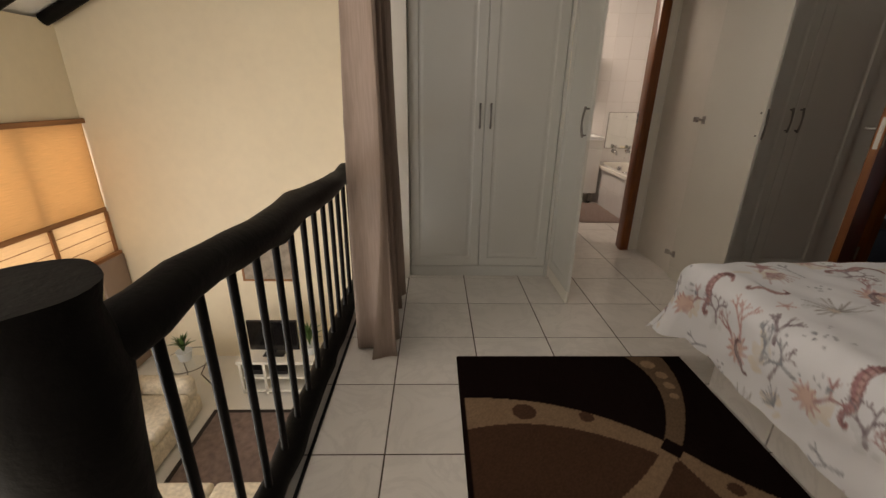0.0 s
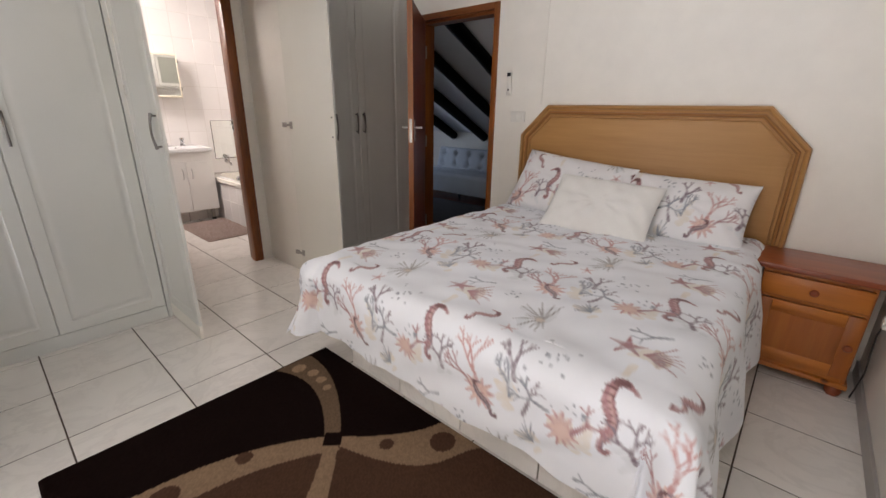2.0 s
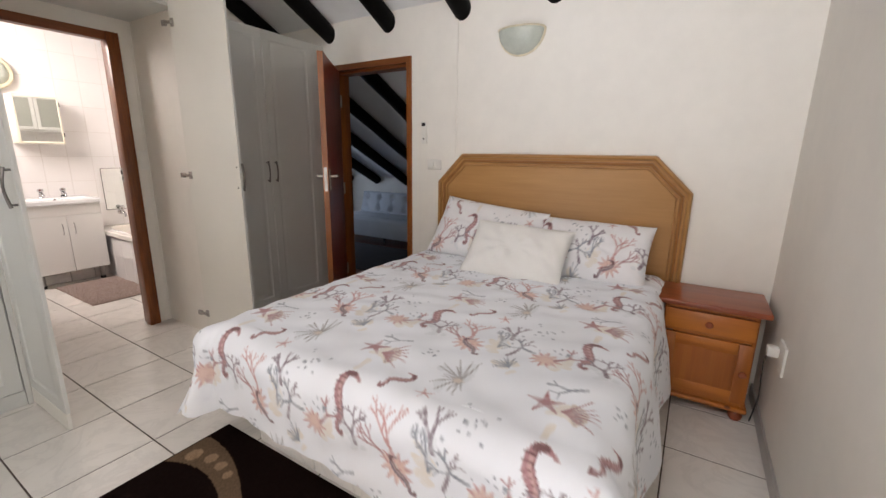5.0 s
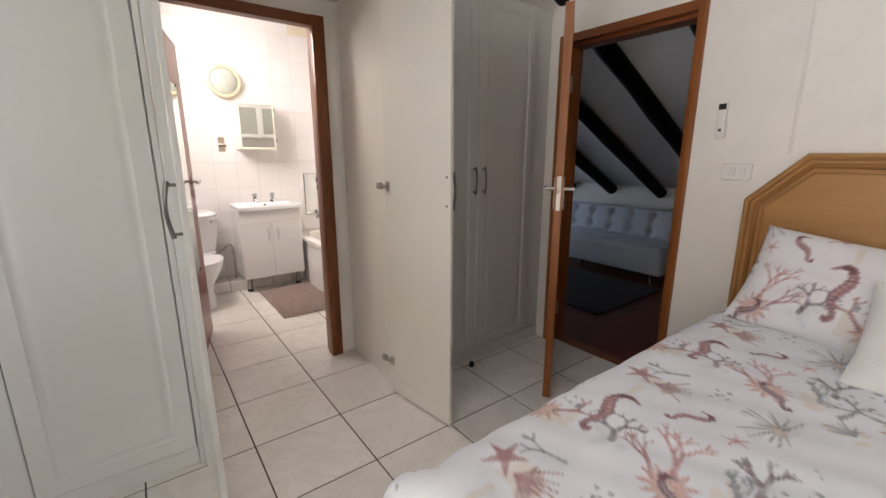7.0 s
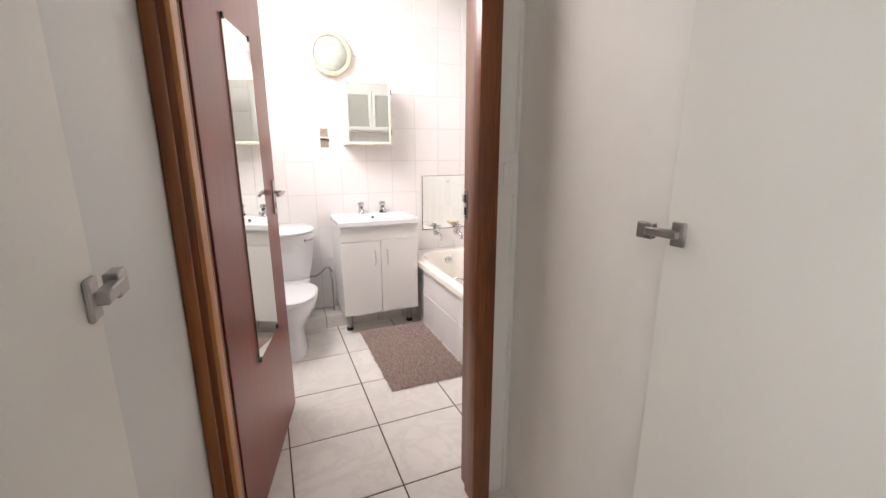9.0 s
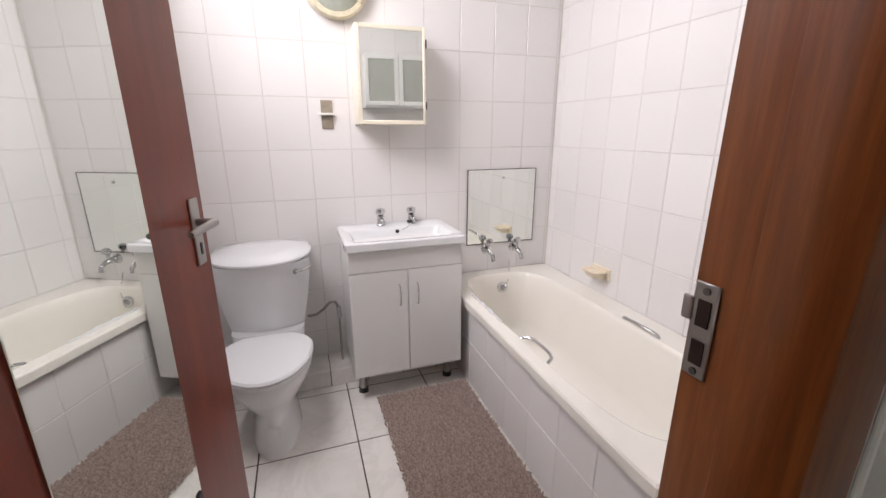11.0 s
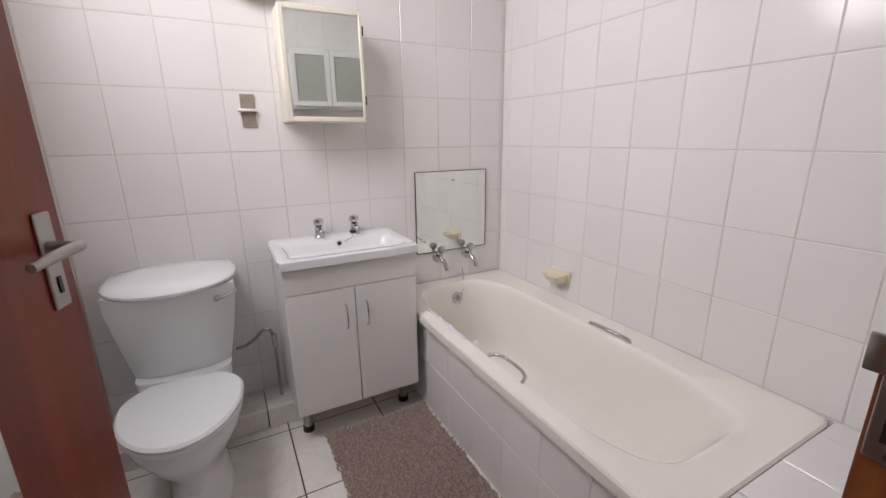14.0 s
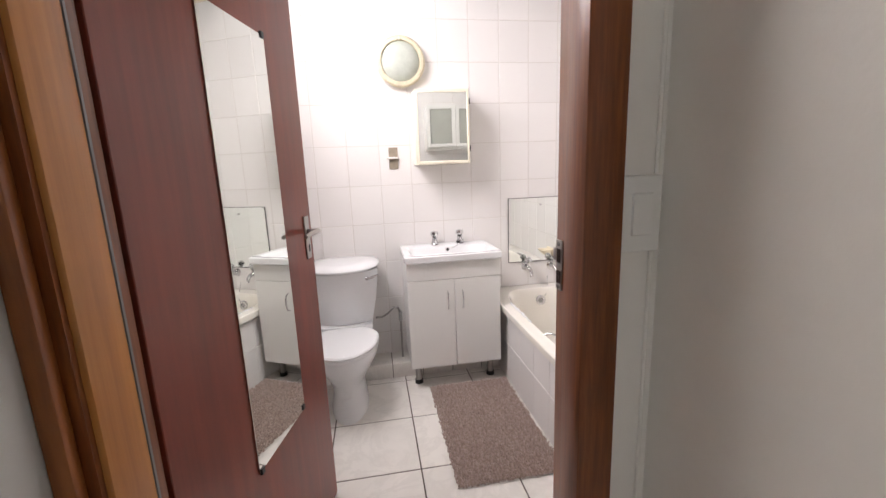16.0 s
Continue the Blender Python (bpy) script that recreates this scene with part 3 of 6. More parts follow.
for z in (0.25, 1.0, 1.8):
    part("hinge", rod((-0.006, TB * 0.5, z - 0.05), (-0.006, TB * 0.5, z + 0.05), 0.007), NICKEL, door_b, local=True)

# spare-room doorway and its open door
frame_o = thing("door_frame", (EAST + 0.07, 2.64, 0), "brown oiled hardwood frame of the spare-room doorway", "door frame", kind="structure")
FX0, FX1 = EAST - 0.012, EAST + 0.152
part("jamb", prism([(FX0, OD0), (FX1, OD0), (FX1, OD0 + 0.06), (FX0 + 0.05, OD0 + 0.06), (FX0 + 0.05, OD0 + 0.045), (FX0, OD0 + 0.045)], 2, 0, ODT, bevel=0.002), FRAME_WOOD, frame_o)
part("jamb", prism([(FX0, OD1), (FX1, OD1), (FX1, OD1 - 0.06), (FX0 + 0.05, OD1 - 0.06), (FX0 + 0.05, OD1 - 0.045), (FX0, OD1 - 0.045)], 2, 0, ODT, bevel=0.002), FRAME_WOOD, frame_o)
part("head", prism([(FX0, ODT), (FX1, ODT), (FX1, ODT - 0.065), (FX0 + 0.05, ODT - 0.065), (FX0 + 0.05, ODT - 0.045), (FX0, ODT - 0.045)], 1, OD0 + 0.045, OD1 - 0.045), FRAME_HY, frame_o)
part("threshold", box(EAST + 0.06, EAST + 0.15, OD0 + 0.06, OD1 - 0.06, -0.007, 0.004, 0.001), FRAME_DARK, frame_o)
door_o = tagged(new("door_2"), "half-open dark mahogany-veneered door to the spare room", "door", kind="structure")
ang = math.degrees(math.atan2(2.566 - (OD1 - 0.048), 2.895 - (EAST - 0.005)))
door_o.matrix_world = pose(EAST - 0.008, OD1 - 0.048, 0.01, 0, 0, ang)
LO = 0.765
part("leaf", box(0.004, LO - 0.006, 0, 0.04, 0, 1.985, 0.001), DOOR_RED, door_o, local=True)
part("edge_lipping", box(LO - 0.006, LO, 0.0, 0.04, 0, 1.985, 0.001), FRAME_WOOD, door_o, "pale hardwood edge", local=True)
part("latch_plate", box(LO - 0.001, LO + 0.002, 0.01, 0.03, 1.04, 1.21), NICKEL, door_o, "steel latch plate", local=True)
part("latch_bolt", box(LO + 0.001, LO + 0.009, 0.014, 0.026, 1.13, 1.165, 0.002), NICKEL, door_o, local=True)
lever_handle(door_o, LO - 0.055, 0, 1.145, -1, -1, None)
lever_handle(door_o, LO - 0.055, 0.04, 1.145, 1, -1, None)
for z in (0.25, 1.0, 1.75):
    part("hinge", rod((-0.004, 0.045, z - 0.05), (-0.004, 0.045, z + 0.05), 0.008), NICKEL, door_o, local=True)

# ---------------------------------------------------------------- fitted cupboards
CUPTOP, PLINTH = 2.205, 0.085


def panel_door(w, h, t=0.018):
    """A vinyl-wrapped cupboard door with a routed, raised panel; local x across, z up, the front at y = 0."""
    rings = []
    for inset, depth in ((0.0, 0.0035), (0.004, 0.0), (0.062, 0.0), (0.068, 0.0055), (0.078, 0.0065), (0.09, 0.002), (0.108, 0.0015)):
        rings.append([(inset, depth, inset), (w - inset, depth, inset), (w - inset, depth, h - inset), (inset, depth, h - inset)])
    bm = loft([[(0, t, 0), (w, t, 0), (w, t, h), (0, t, h)]] + rings)
    return bm


def bow_handle(x, z0, z1, y, out):
    """A bowed bar handle standing off a door's face."""
    k = 10
    pts = []
    for i in range(k + 1):
        f = i / k
        pts.append((x, y + out * (0.022 + 0.012 * math.sin(math.pi * f)), z0 - 0.012 + (z1 - z0 + 0.024) * f))
    bm = tube(pts, [0.0052 + 0.002 * abs(2 * i / k - 1) for i in range(k + 1)], 8)
    rod((x, y, z0), (x, y + out * 0.025, z0), 0.005, seg=8, bm=bm)
    rod((x, y, z1), (x, y + out * 0.025, z1), 0.005, seg=8, bm=bm)
    return bm


def cupboard(x0, x1, dx0, dx1, label):
    """A two-door fitted cupboard."""
    c = thing("cupboard", ((x0 + x1) / 2, CUP + 0.3, 0), label, "cupboard", "bedroom cupboards")
    bm = box(x0, x1, CUP + 0.02, DOORWALL - 0.003, PLINTH, CUPTOP)
    part("body", bm, MELAMINE, c, smooth=False)
    part("plinth", box(x0, x1, CUP + 0.012, CUP + 0.035, 0, PLINTH - 0.003, 0.002), MELAMINE, c)
    mid = (dx0 + dx1) / 2
    for a, b, hx in ((dx0, mid - 0.0015, mid - 0.036), (mid + 0.0015, dx1, mid + 0.036)):
        d = part("door", turned(panel_door(b - a, CUPTOP - PLINTH - 0.006), Matrix.Translation((a, CUP, PLINTH + 0.003))), MELAMINE, c)
        part("handle", bow_handle(hx, 1.105, 1.24, CUP, -1), GREY_METAL, d, "bowed dark metal handle")
    return c


cupboard(0.268, 1.29, 0.272, 1.286, "tall white two-door fitted cupboard with closed panelled doors")
cupboard(2.398, 3.5, 2.402, 3.352, "tall white two-door fitted cupboard beside the spare-room door")
passage = thing("passage_cupboard", (1.78, CUP + 0.3, 0), "white fitted cupboard front with open double doors hiding a passage", "cupboard", "bedroom cupboards")
part("end_panel", box(1.2905, 1.3035, CUP + 0.022, DOORWALL - 0.014, 0, CUPTOP - 0.022, 0.001), MELAMINE, passage)
part("filler_strip", box(1.2905, 1.3115, CUP - 0.002, CUP + 0.0215, 0, CUPTOP - 0.022, 0.001), MELAMINE, passage)
part("top_panel", box(1.292, 2.298, CUP + 0.03, DOORWALL - 0.003, CUPTOP - 0.02, CUPTOP), MELAMINE, passage)
part("side_board", box(1.291, 1.303, CUP + 0.02, DOORWALL - 0.003, 0, CUPTOP - 0.02), MELAMINE_IN, passage)


def open_leaf(hinge, free, face, label):
    """A cupboard door standing open across the passage. face: +1 where the panelled face looks to the leaf's local +y."""
    w = math.dist(hinge, free)
    h = CUPTOP - 0.012
    m = Matrix.Translation((0, 0, PLINTH))
    if face > 0:
        m = Matrix.Translation((w, 0.018, PLINTH)) @ pose(0, 0, 0, 0, 0, 180)
    c = part("door", turned(panel_door(w, h - PLINTH), m), MELAMINE, passage, label, local=True)
    c.matrix_basis = Matrix.Translation(-BASES[passage.name]) @ pose(*hinge, 0.012, 0, 0, math.degrees(math.atan2(free[1] - hinge[1], free[0] - hinge[0])))
    part("kick_board", box(0.004, w - 0.002, 0.001, 0.017, 0, PLINTH - 0.002, 0.001), MELAMINE_IN, c, local=True)
    part("inner_face", box(0.001, w - 0.001, 0.018 if face < 0 else -0.001, 0.019 if face < 0 else 0.0, PLINTH + 0.001, h - 0.001), MELAMINE_IN, c, "plain white inner face", local=True)
    yi = 0.019 if face < 0 else -0.001
    s = 1 if face < 0 else -1
    yo, so = (0.0, -1) if face < 0 else (0.018, 1)
    for z in (0.19, 1.155, 2.07):
        bm = box(0.012, 0.04, min(yi, yi + s * 0.007), max(yi, yi + s * 0.007), z - 0.024, z + 0.024, 0.002)
        box(-0.035, 0.03, min(yi + s * 0.004, yi + s * 0.02), max(yi + s * 0.004, yi + s * 0.02), z - 0.008, z + 0.008, 0.002, bm=bm)
        box(-0.055, -0.02, min(yi + s * 0.0, yi + s * 0.017), max(yi, yi + s * 0.017), z - 0.016, z + 0.016, 0.002, bm=bm)
        part("hinge", bm, NICKEL, c, "steel cup hinge", local=True)
    part("handle", bow_handle(w - 0.022, 1.08, 1.226, yo, so), GREY_METAL, c, "bowed dark metal handle", local=True)
    for z in (1.09, 1.216):
        part("screw_cap", rod((w - 0.022, yi, z), (w - 0.022, yi + s * 0.002, z), 0.006, seg=8), GREY_METAL, c, local=True)


open_leaf((1.312, CUP - 0.002), (1.317, CUP - 0.463), -1, "open panelled door")
open_leaf((2.247, CUP - 0.002), (2.314, CUP - 0.463), 1, "open door showing its plain inside")

# ---------------------------------------------------------------- loft railing and curtain


def log_rail(pts, radius, seed, seg=16, knob_height=0.009):
    """A peeled, knobbly log swept along points."""
    rng = random.Random(seed)
    rad = [radius * rng.uniform(0.9, 1.12) for _ in pts]
    bm = tube(pts, rad, seg)
    for v in bm.verts:
        v.co += Vector((noise.noise(v.co * 7), noise.noise(v.co * 7 + Vector((9, 0, 0))), noise.noise(v.co * 7 + Vector((0, 9, 0))))) * knob_height
        v.co += Vector((noise.noise(v.co * 16), noise.noise(v.co * 16 + Vector((9, 0, 0))), noise.noise(v.co * 16 + Vector((0, 9, 0))))) * knob_height * 0.45
    return bm


railing = thing("loft_railing", (-0.09, 1.9, 0), "black-stained log railing with steel balusters along the loft edge", "railing")
part("handrail", log_rail([(-0.09 + 0.004 * math.sin(k * 1.3), 0.78 + 0.129 * k, 0.927 - 0.0056 * k + 0.004 * math.sin(k * 0.9)) for k in range(19)], 0.056, 4, 20, 0.018), CHARCOAL, railing)
part("bottom_rail", log_rail([(-0.09, 0.78 + 0.129 * k, 0.055 + 0.004 * math.sin(k)) for k in range(19)], 0.05, 6), CHARCOAL, railing)
for k in range(14):
    y = 0.938 + 0.1535 * k
    part("baluster", rod((-0.09, y, 0.08), (-0.09, y, 0.89 - 0.006 * k), 0.0125, seg=10), BLACK_IRON, railing)
part("newel_post", log_rail([(-0.13, 0.755, z) for z in (0.0, 0.15, 0.3, 0.45, 0.6, 0.75, 0.9, 1.0, 1.045)], 0.1, 8, 28), CHARCOAL, railing, "thick round log newel post")
part("skirting_strip", box(-0.032, -0.02, 0.7, 3.09, 0.0, 0.012, 0.002), BLACK_IRON, railing)

# curtain bunched at the loft edge
nu, nv = 120, 46
u = np.linspace(0, 1, nu)[None, :]
v = np.linspace(0, 1, nv)[:, None]
zz = 0.012 + (3.55 - 0.012) * v + 0 * u
flare = 1.0 - 0.28 * v
y_ = 2.44 + (u - 0.5) * 0.80 * (0.82 + 0.18 * flare)
x_ = 0.13 + flare * (0.088 * np.sin(u * 2 * np.pi * 4.5 + 0.8 * np.sin(3 * v)) + 0.024 * np.sin(u * 29 + 5 * v) + 0.01 * np.sin(u * 57 + 9 * v)) + 0.02 * np.sin(u * 9) * (1 - v) + 0 * zz
y_ = y_ + 0.015 * np.sin(u * 2 * np.pi * 5.5 * 2 + v * 2)
curtain = thing("curtain", (0.115, 2.44, 0), "taupe floor-length curtain bunched beside the loft railing", "curtain")
me = grid_mesh("drape", np.stack([x_ - 0.115, y_ - 2.44, zz], -1), None, CURTAIN_CLOTH)
drape = new("drape", me)
drape.parent = curtain
th = drape.modifiers.new("cloth_thickness", "SOLIDIFY")
th.thickness = 0.002
part("rod", rod((0.115, 0.2, 3.585), (0.115, 3.09, 3.585), 0.014), BLACK_IRON, curtain)
for k in range(8):
    yk = 2.1 + 0.1 * k
    part("ring", tube(arc((0.115, yk, 3.58), 0.022, 0, 350, 14, (0, 2)), 0.003, 6), BLACK_IRON, curtain)

# ---------------------------------------------------------------- printed cloth: motifs as brush strokes on a repeat
ROSE, RUST, PLUM, SLATE, PEACH, OLIVE = srgb(178, 134, 138), srgb(202, 154, 152), srgb(142, 128, 138), srgb(148, 154, 164), srgb(226, 198, 188), srgb(152, 148, 146)
DEEP, SAND = srgb(124, 88, 90), srgb(216, 204, 194)
WASH, WASH_B = srgb(232, 226, 218), srgb(224, 228, 232)
CELL = (0.62, 0.64)


def branch(out, rng, x, y, ang, length, r, depth, col, spread):
    """A branching coral."""
    x1, y1 = x + length * math.cos(ang), y + length * math.sin(ang)
    out.append((x, y, x1, y1, r, r * 0.75, col))
    if depth:
        for s in (-1, 1):
            if rng.random() < 0.9:
                branch(out, rng, x1, y1, ang + s * spread * rng.uniform(0.5, 1.2), length * rng.uniform(0.6, 0.9), r * 0.74, depth - 1, col, spread)
        if rng.random() < 0.35:
            branch(out, rng, x1, y1, ang + rng.uniform(-0.2, 0.2), length * 0.7, r * 0.7, depth - 1, col, spread)


def seahorse(out, x, y, size, turn, flip, col, dark):
    """A seahorse: bent head with a snout, ridged body with spines, coiled tail."""
    spine = ((0.34, 0.27, 0.02), (0.40, 0.2, 0.028), (0.45, 0.12, 0.05), (0.43, 0.03, 0.055), (0.33, -0.03, 0.06), (0.2, -0.05, 0.072), (0.07, -0.02, 0.078), (-0.06, 0.02, 0.07),
             (-0.18, 0.02, 0.058), (-0.28, -0.04, 0.046), (-0.36, -0.1, 0.038), (-0.45, -0.11, 0.034), (-0.51, -0.06, 0.03), (-0.48, -0.01, 0.026), (-0.43, -0.03, 0.022))
    ct, st = math.cos(turn), math.sin(turn)
    Q = [(size * u * ct + size * v * flip * st + x, size * u * st - size * v * flip * ct + y, w * size) for u, v, w in spine]
    P = []
    for q0, q1 in zip(Q, Q[1:]):
        P += [tuple(c0 + (c1 - c0) * k / 3 for c0, c1 in zip(q0, q1)) for k in range(3)]
    pale = tuple(c * 0.55 + p * 0.45 for c, p in zip(col, PEACH))
    for p, q in zip(P, P[1:]):
        out.append((p[0], p[1], q[0], q[1], p[2], q[2], col))
    for i, (p, q) in enumerate(zip(P, P[1:])):
        nx, ny = -(q[1] - p[1]), q[0] - p[0]
        L = math.hypot(nx, ny) or 1
        nx, ny = nx / L, ny / L
        if 5 < i < 30:
            out.append((p[0] + nx * p[2] * 0.25 * flip, p[1] + ny * p[2] * 0.25 * flip, q[0] + nx * q[2] * 0.25 * flip, q[1] + ny * q[2] * 0.25 * flip, p[2] * 0.3, q[2] * 0.3, pale))
        if i > 4 and i % 2 == 0:
            out.append((p[0] - nx * p[2] * 1.35, p[1] - ny * p[2] * 1.35, p[0] + nx * p[2] * 0.9, p[1] + ny * p[2] * 0.9, size * 0.006, size * 0.011, dark))
        elif i > 4:
            out.append((p[0] + nx * p[2] * 0.8, p[1] + ny * p[2] * 0.8, p[0] + nx * p[2] * 1.1, p[1] + ny * p[2] * 1.1, size * 0.01, size * 0.006, dark))
    for p, q in zip(P[5:10], P[6:11]):
        out.append((p[0], p[1], q[0], q[1], p[2] * 0.8, q[2] * 0.8, dark))


def star(out, x, y, r, turn, col, arms=5, w=0.22):
    for k in range(arms):
        a = turn + 2 * math.pi * k / arms
        out.append((x, y, x + r * math.cos(a), y + r * math.sin(a), r * w, r * 0.05, col))


def shell(out, x, y, r, turn, col, dark):
    for k in range(11):
        a = turn + (k - 5) * 0.24
        out.append((x, y, x + r * math.cos(a), y + r * math.sin(a), r * 0.09, r * 0.13, col))
    for k in range(11):
        a = turn + (k - 5) * 0.24
        out.append((x + r * 0.35 * math.cos(a), y + r * 0.35 * math.sin(a), x + r * math.cos(a), y + r * math.sin(a), r * 0.03, r * 0.02, dark))


def tuft(out, rng, x, y, r, turn, col, k=11, fan=2.6):
    for i in range(k):
        a = turn + (i / (k - 1) - 0.5) * fan + rng.uniform(-0.1, 0.1)
        q = r * rng.uniform(0.6, 1.1)
        out.append((x, y, x + q * math.cos(a), y + q * math.sin(a), 0.0045, 0.002, col))


def motif_strokes():
    """One repeat of the print; first axis towards the pillows, second across the bed."""
    rng = random.Random(12)
    o = []
    # pale washes behind the groups
    for cx, cy, rr, c in ((-0.17, -0.3, 0.05, WASH), (-0.12, -0.33, 0.035, WASH_B), (0.19, 0.02, 0.045, WASH), (0.22, -0.28, 0.05, WASH_B), (0.44, 0.12, 0.05, WASH), (0.47, -0.03, 0.04, WASH_B), (0.34, 0.24, 0.035, WASH)):
        for _ in range(7):
            x, y = cx + rng.gauss(0, rr * 0.6), cy + rng.gauss(0, rr * 0.6)
            o.append((x, y, x + rng.gauss(0, rr * 0.5), y + rng.gauss(0, rr * 0.5), rr * rng.uniform(0.2, 0.5), rr * 0.2, c))
    # slender grey coral beside the large one
    branch(o, rng, -0.17, -0.31, 0.15, 0.05, 0.006, 4, SLATE, 0.45)
    # large coral group
    branch(o, rng, -0.19, -0.20, 0.25, 0.065, 0.0085, 4, RUST, 0.5)
    branch(o, rng, -0.20, -0.17, 0.75, 0.05, 0.007, 3, ROSE, 0.55)
    star(o, -0.2, -0.2, 0.06, 0.3, RUST, 11, 0.24)
    star(o, -0.2, -0.2, 0.05, 0.5, PEACH, 9, 0.32)
    star(o, -0.2, -0.2, 0.022, 0.2, RUST, 7, 0.2)
    star(o, -0.2, -0.2, 0.012, 0.2, SAND, 7, 0.5)
    branch(o, rng, -0.21, -0.36, -0.3, 0.055, 0.0075, 4, PLUM, 0.6)
    branch(o, rng, -0.09, -0.33, 0.2, 0.05, 0.009, 3, PLUM, 0.6)
    # seahorses
    seahorse(o, -0.06, 0.03, 0.22, 0.15, 1, ROSE, DEEP)
    seahorse(o, 0.085, -0.125, 0.13, -0.75, -1, ROSE, DEEP)
    seahorse(o, 0.4, -0.22, 0.13, 0.9, 1, PLUM, DEEP)
    star(o, 0.07, -0.235, 0.03, 0.4, RUST, 5, 0.16)
    # starfish with shell
    star(o, 0.21, 0.075, 0.055, 0.2, ROSE, 5, 0.26)
    shell(o, 0.185, 0.005, 0.05, -1.3, SAND, PLUM)
    tuft(o, rng, 0.19, 0.02, 0.1, -1.5, ROSE, 8, 1.6)
    # sea urchin tufts
    tuft(o, rng, 0.2, -0.29, 0.095, 1.7, OLIVE, 13, 3.8)
    star(o, 0.19, -0.285, 0.022, 0.0, SAND, 8, 0.4)
    tuft(o, rng, 0.33, 0.24, 0.08, 1.0, SLATE, 9, 2.4)
    # second coral and shell group
    branch(o, rng, 0.45, -0.05, 0.4, 0.04, 0.009, 4, PLUM, 0.75)
    star(o, 0.44, 0.15, 0.055, 0.1, RUST, 11, 0.24)
    star(o, 0.44, 0.15, 0.044, 0.3, PEACH, 9, 0.3)
    branch(o, rng, 0.45, 0.12, -0.7, 0.06, 0.007, 2, ROSE, 0.7)
    branch(o, rng, 0.47, 0.2, 1.2, 0.055, 0.007, 2, SLATE, 0.7)
    branch(o, rng, 0.31, -0.02, 1.9, 0.05, 0.006, 2, SLATE, 0.7)
    # scattered flecks
    for _ in range(34):
        cx, cy = rng.choice(((-0.12, 0.15), (-0.15, 0.12), (0.3, -0.12), (0.5, 0.28), (0.05, 0.22)))
        a, b = cx + rng.gauss(0, 0.035), cy + rng.gauss(0, 0.035)
        o.append((a, b, a + rng.uniform(-0.006, 0.006), b + rng.uniform(-0.006, 0.006), rng.uniform(0.003, 0.007), 0.003, SLATE))
    return o


STROKES = motif_strokes()


def printed(a, b, ground, cell=CELL):
    """Colours of the print at cloth coordinates a, b (numpy arrays of one shape)."""
    shp = a.shape
    a, b = a.ravel().astype(np.float32), b.ravel().astype(np.float32)
    col = np.tile(np.array(ground, np.float32), (a.size, 1))
    wash = 0.8 + 0.13 * np.sin(a * 61 + 2.1 * np.sin(b * 47)) + 0.13 * np.sin(b * 83 - 1.7 * np.sin(a * 71 + 1)) + 0.08 * np.sin(a * 190 + b * 140)
    for x0, y0, x1, y1, r0, r1, c in STROKES:
        mx, my = (x0 + x1) / 2, (y0 + y1) / 2
        pa = (a - mx + cell[0] / 2) % cell[0] - cell[0] / 2 + mx
        pb = (b - my + cell[1] / 2) % cell[1] - cell[1] / 2 + my
        reach = math.hypot(x1 - x0, y1 - y0) / 2 + max(r0, r1) + 0.01
        near = np.nonzero((np.abs(pa - mx) < reach) & (np.abs(pb - my) < reach))[0]
        if not near.size:
            continue
        qa, qb = pa[near], pb[near]
        dx, dy = x1 - x0, y1 - y0
        L2 = dx * dx + dy * dy + 1e-9
        f = np.clip(((qa - x0) * dx + (qb - y0) * dy) / L2, 0, 1)
        d = np.hypot(qa - x0 - f * dx, qb - y0 - f * dy) - (r0 + (r1 - r0) * f)
        w = (np.clip(0.5 - d / 0.004, 0, 1) * wash[near])[:, None]
        col[near] = col[near] * (1 - w) + np.array(c, np.float32) * w
    return col.reshape(*shp, 3)


# ---------------------------------------------------------------- bed
BED_X0, BED_Y0, BED_Y1, TOP = 1.70, 0.42, 1.86, 0.625
plinth = thing("bed_plinth", (2.6, 1.13, 0), "low bed plinth faced with pale floor tiles", "bed base")
part("core", box(1.785, 3.44, 0.40, 1.84, 0, 0.235), GROUT, plinth, smooth=False)
for k in range(4):
    y0 = 0.392 + 0.364 * k
    part("tile", box(1.768, 1.785, y0, y0 + 0.36, 0.006, 0.245, 0.002), FTILE, plinth, local=False)
for k in range(4):
    x0 = 1.79 + 0.412 * k
    part("tile", box(x0, x0 + 0.408, 0.384, 0.4, 0.006, 0.245, 0.002), FTILE, plinth)
    part("tile", box(x0, x0 + 0.408, 1.84, 1.856, 0.006, 0.245, 0.002), FTILE, plinth)
solid("mattress", box(1.72, 3.44, 0.39, 1.87, 0.246, 0.575, 0.05, 4), plain("mattress_ticking", srgb(220, 218, 214), 0.85, fine=300, bump=0.3), "thick white mattress under the duvet", "mattress")

# duvet: unrolled cloth coordinates a (from the foot edge towards the pillows) and b (across), draped over the edges
DA, DN, DS = 0.43, 0.44, 0.52
step = 0.0062
a = np.arange(-DA, 1.74, step)[:, None]
b = np.arange(BED_Y0 - DS, BED_Y1 + DN, step)[None, :]
a, b = np.broadcast_arrays(a, b)
rx = 0.105


def hang(d, flare, r=rx):
    """How far out and how far down cloth lies after d metres over a rounded edge."""
    q = r * math.pi / 2
    t = np.clip(d / r, 0, math.pi / 2)
    out = r * np.sin(t) + np.where(d > q, (d - q) * flare, 0)
    down = r * (1 - np.cos(t)) + np.where(d > q, (d - q) * 0.985, 0)
    return out, down


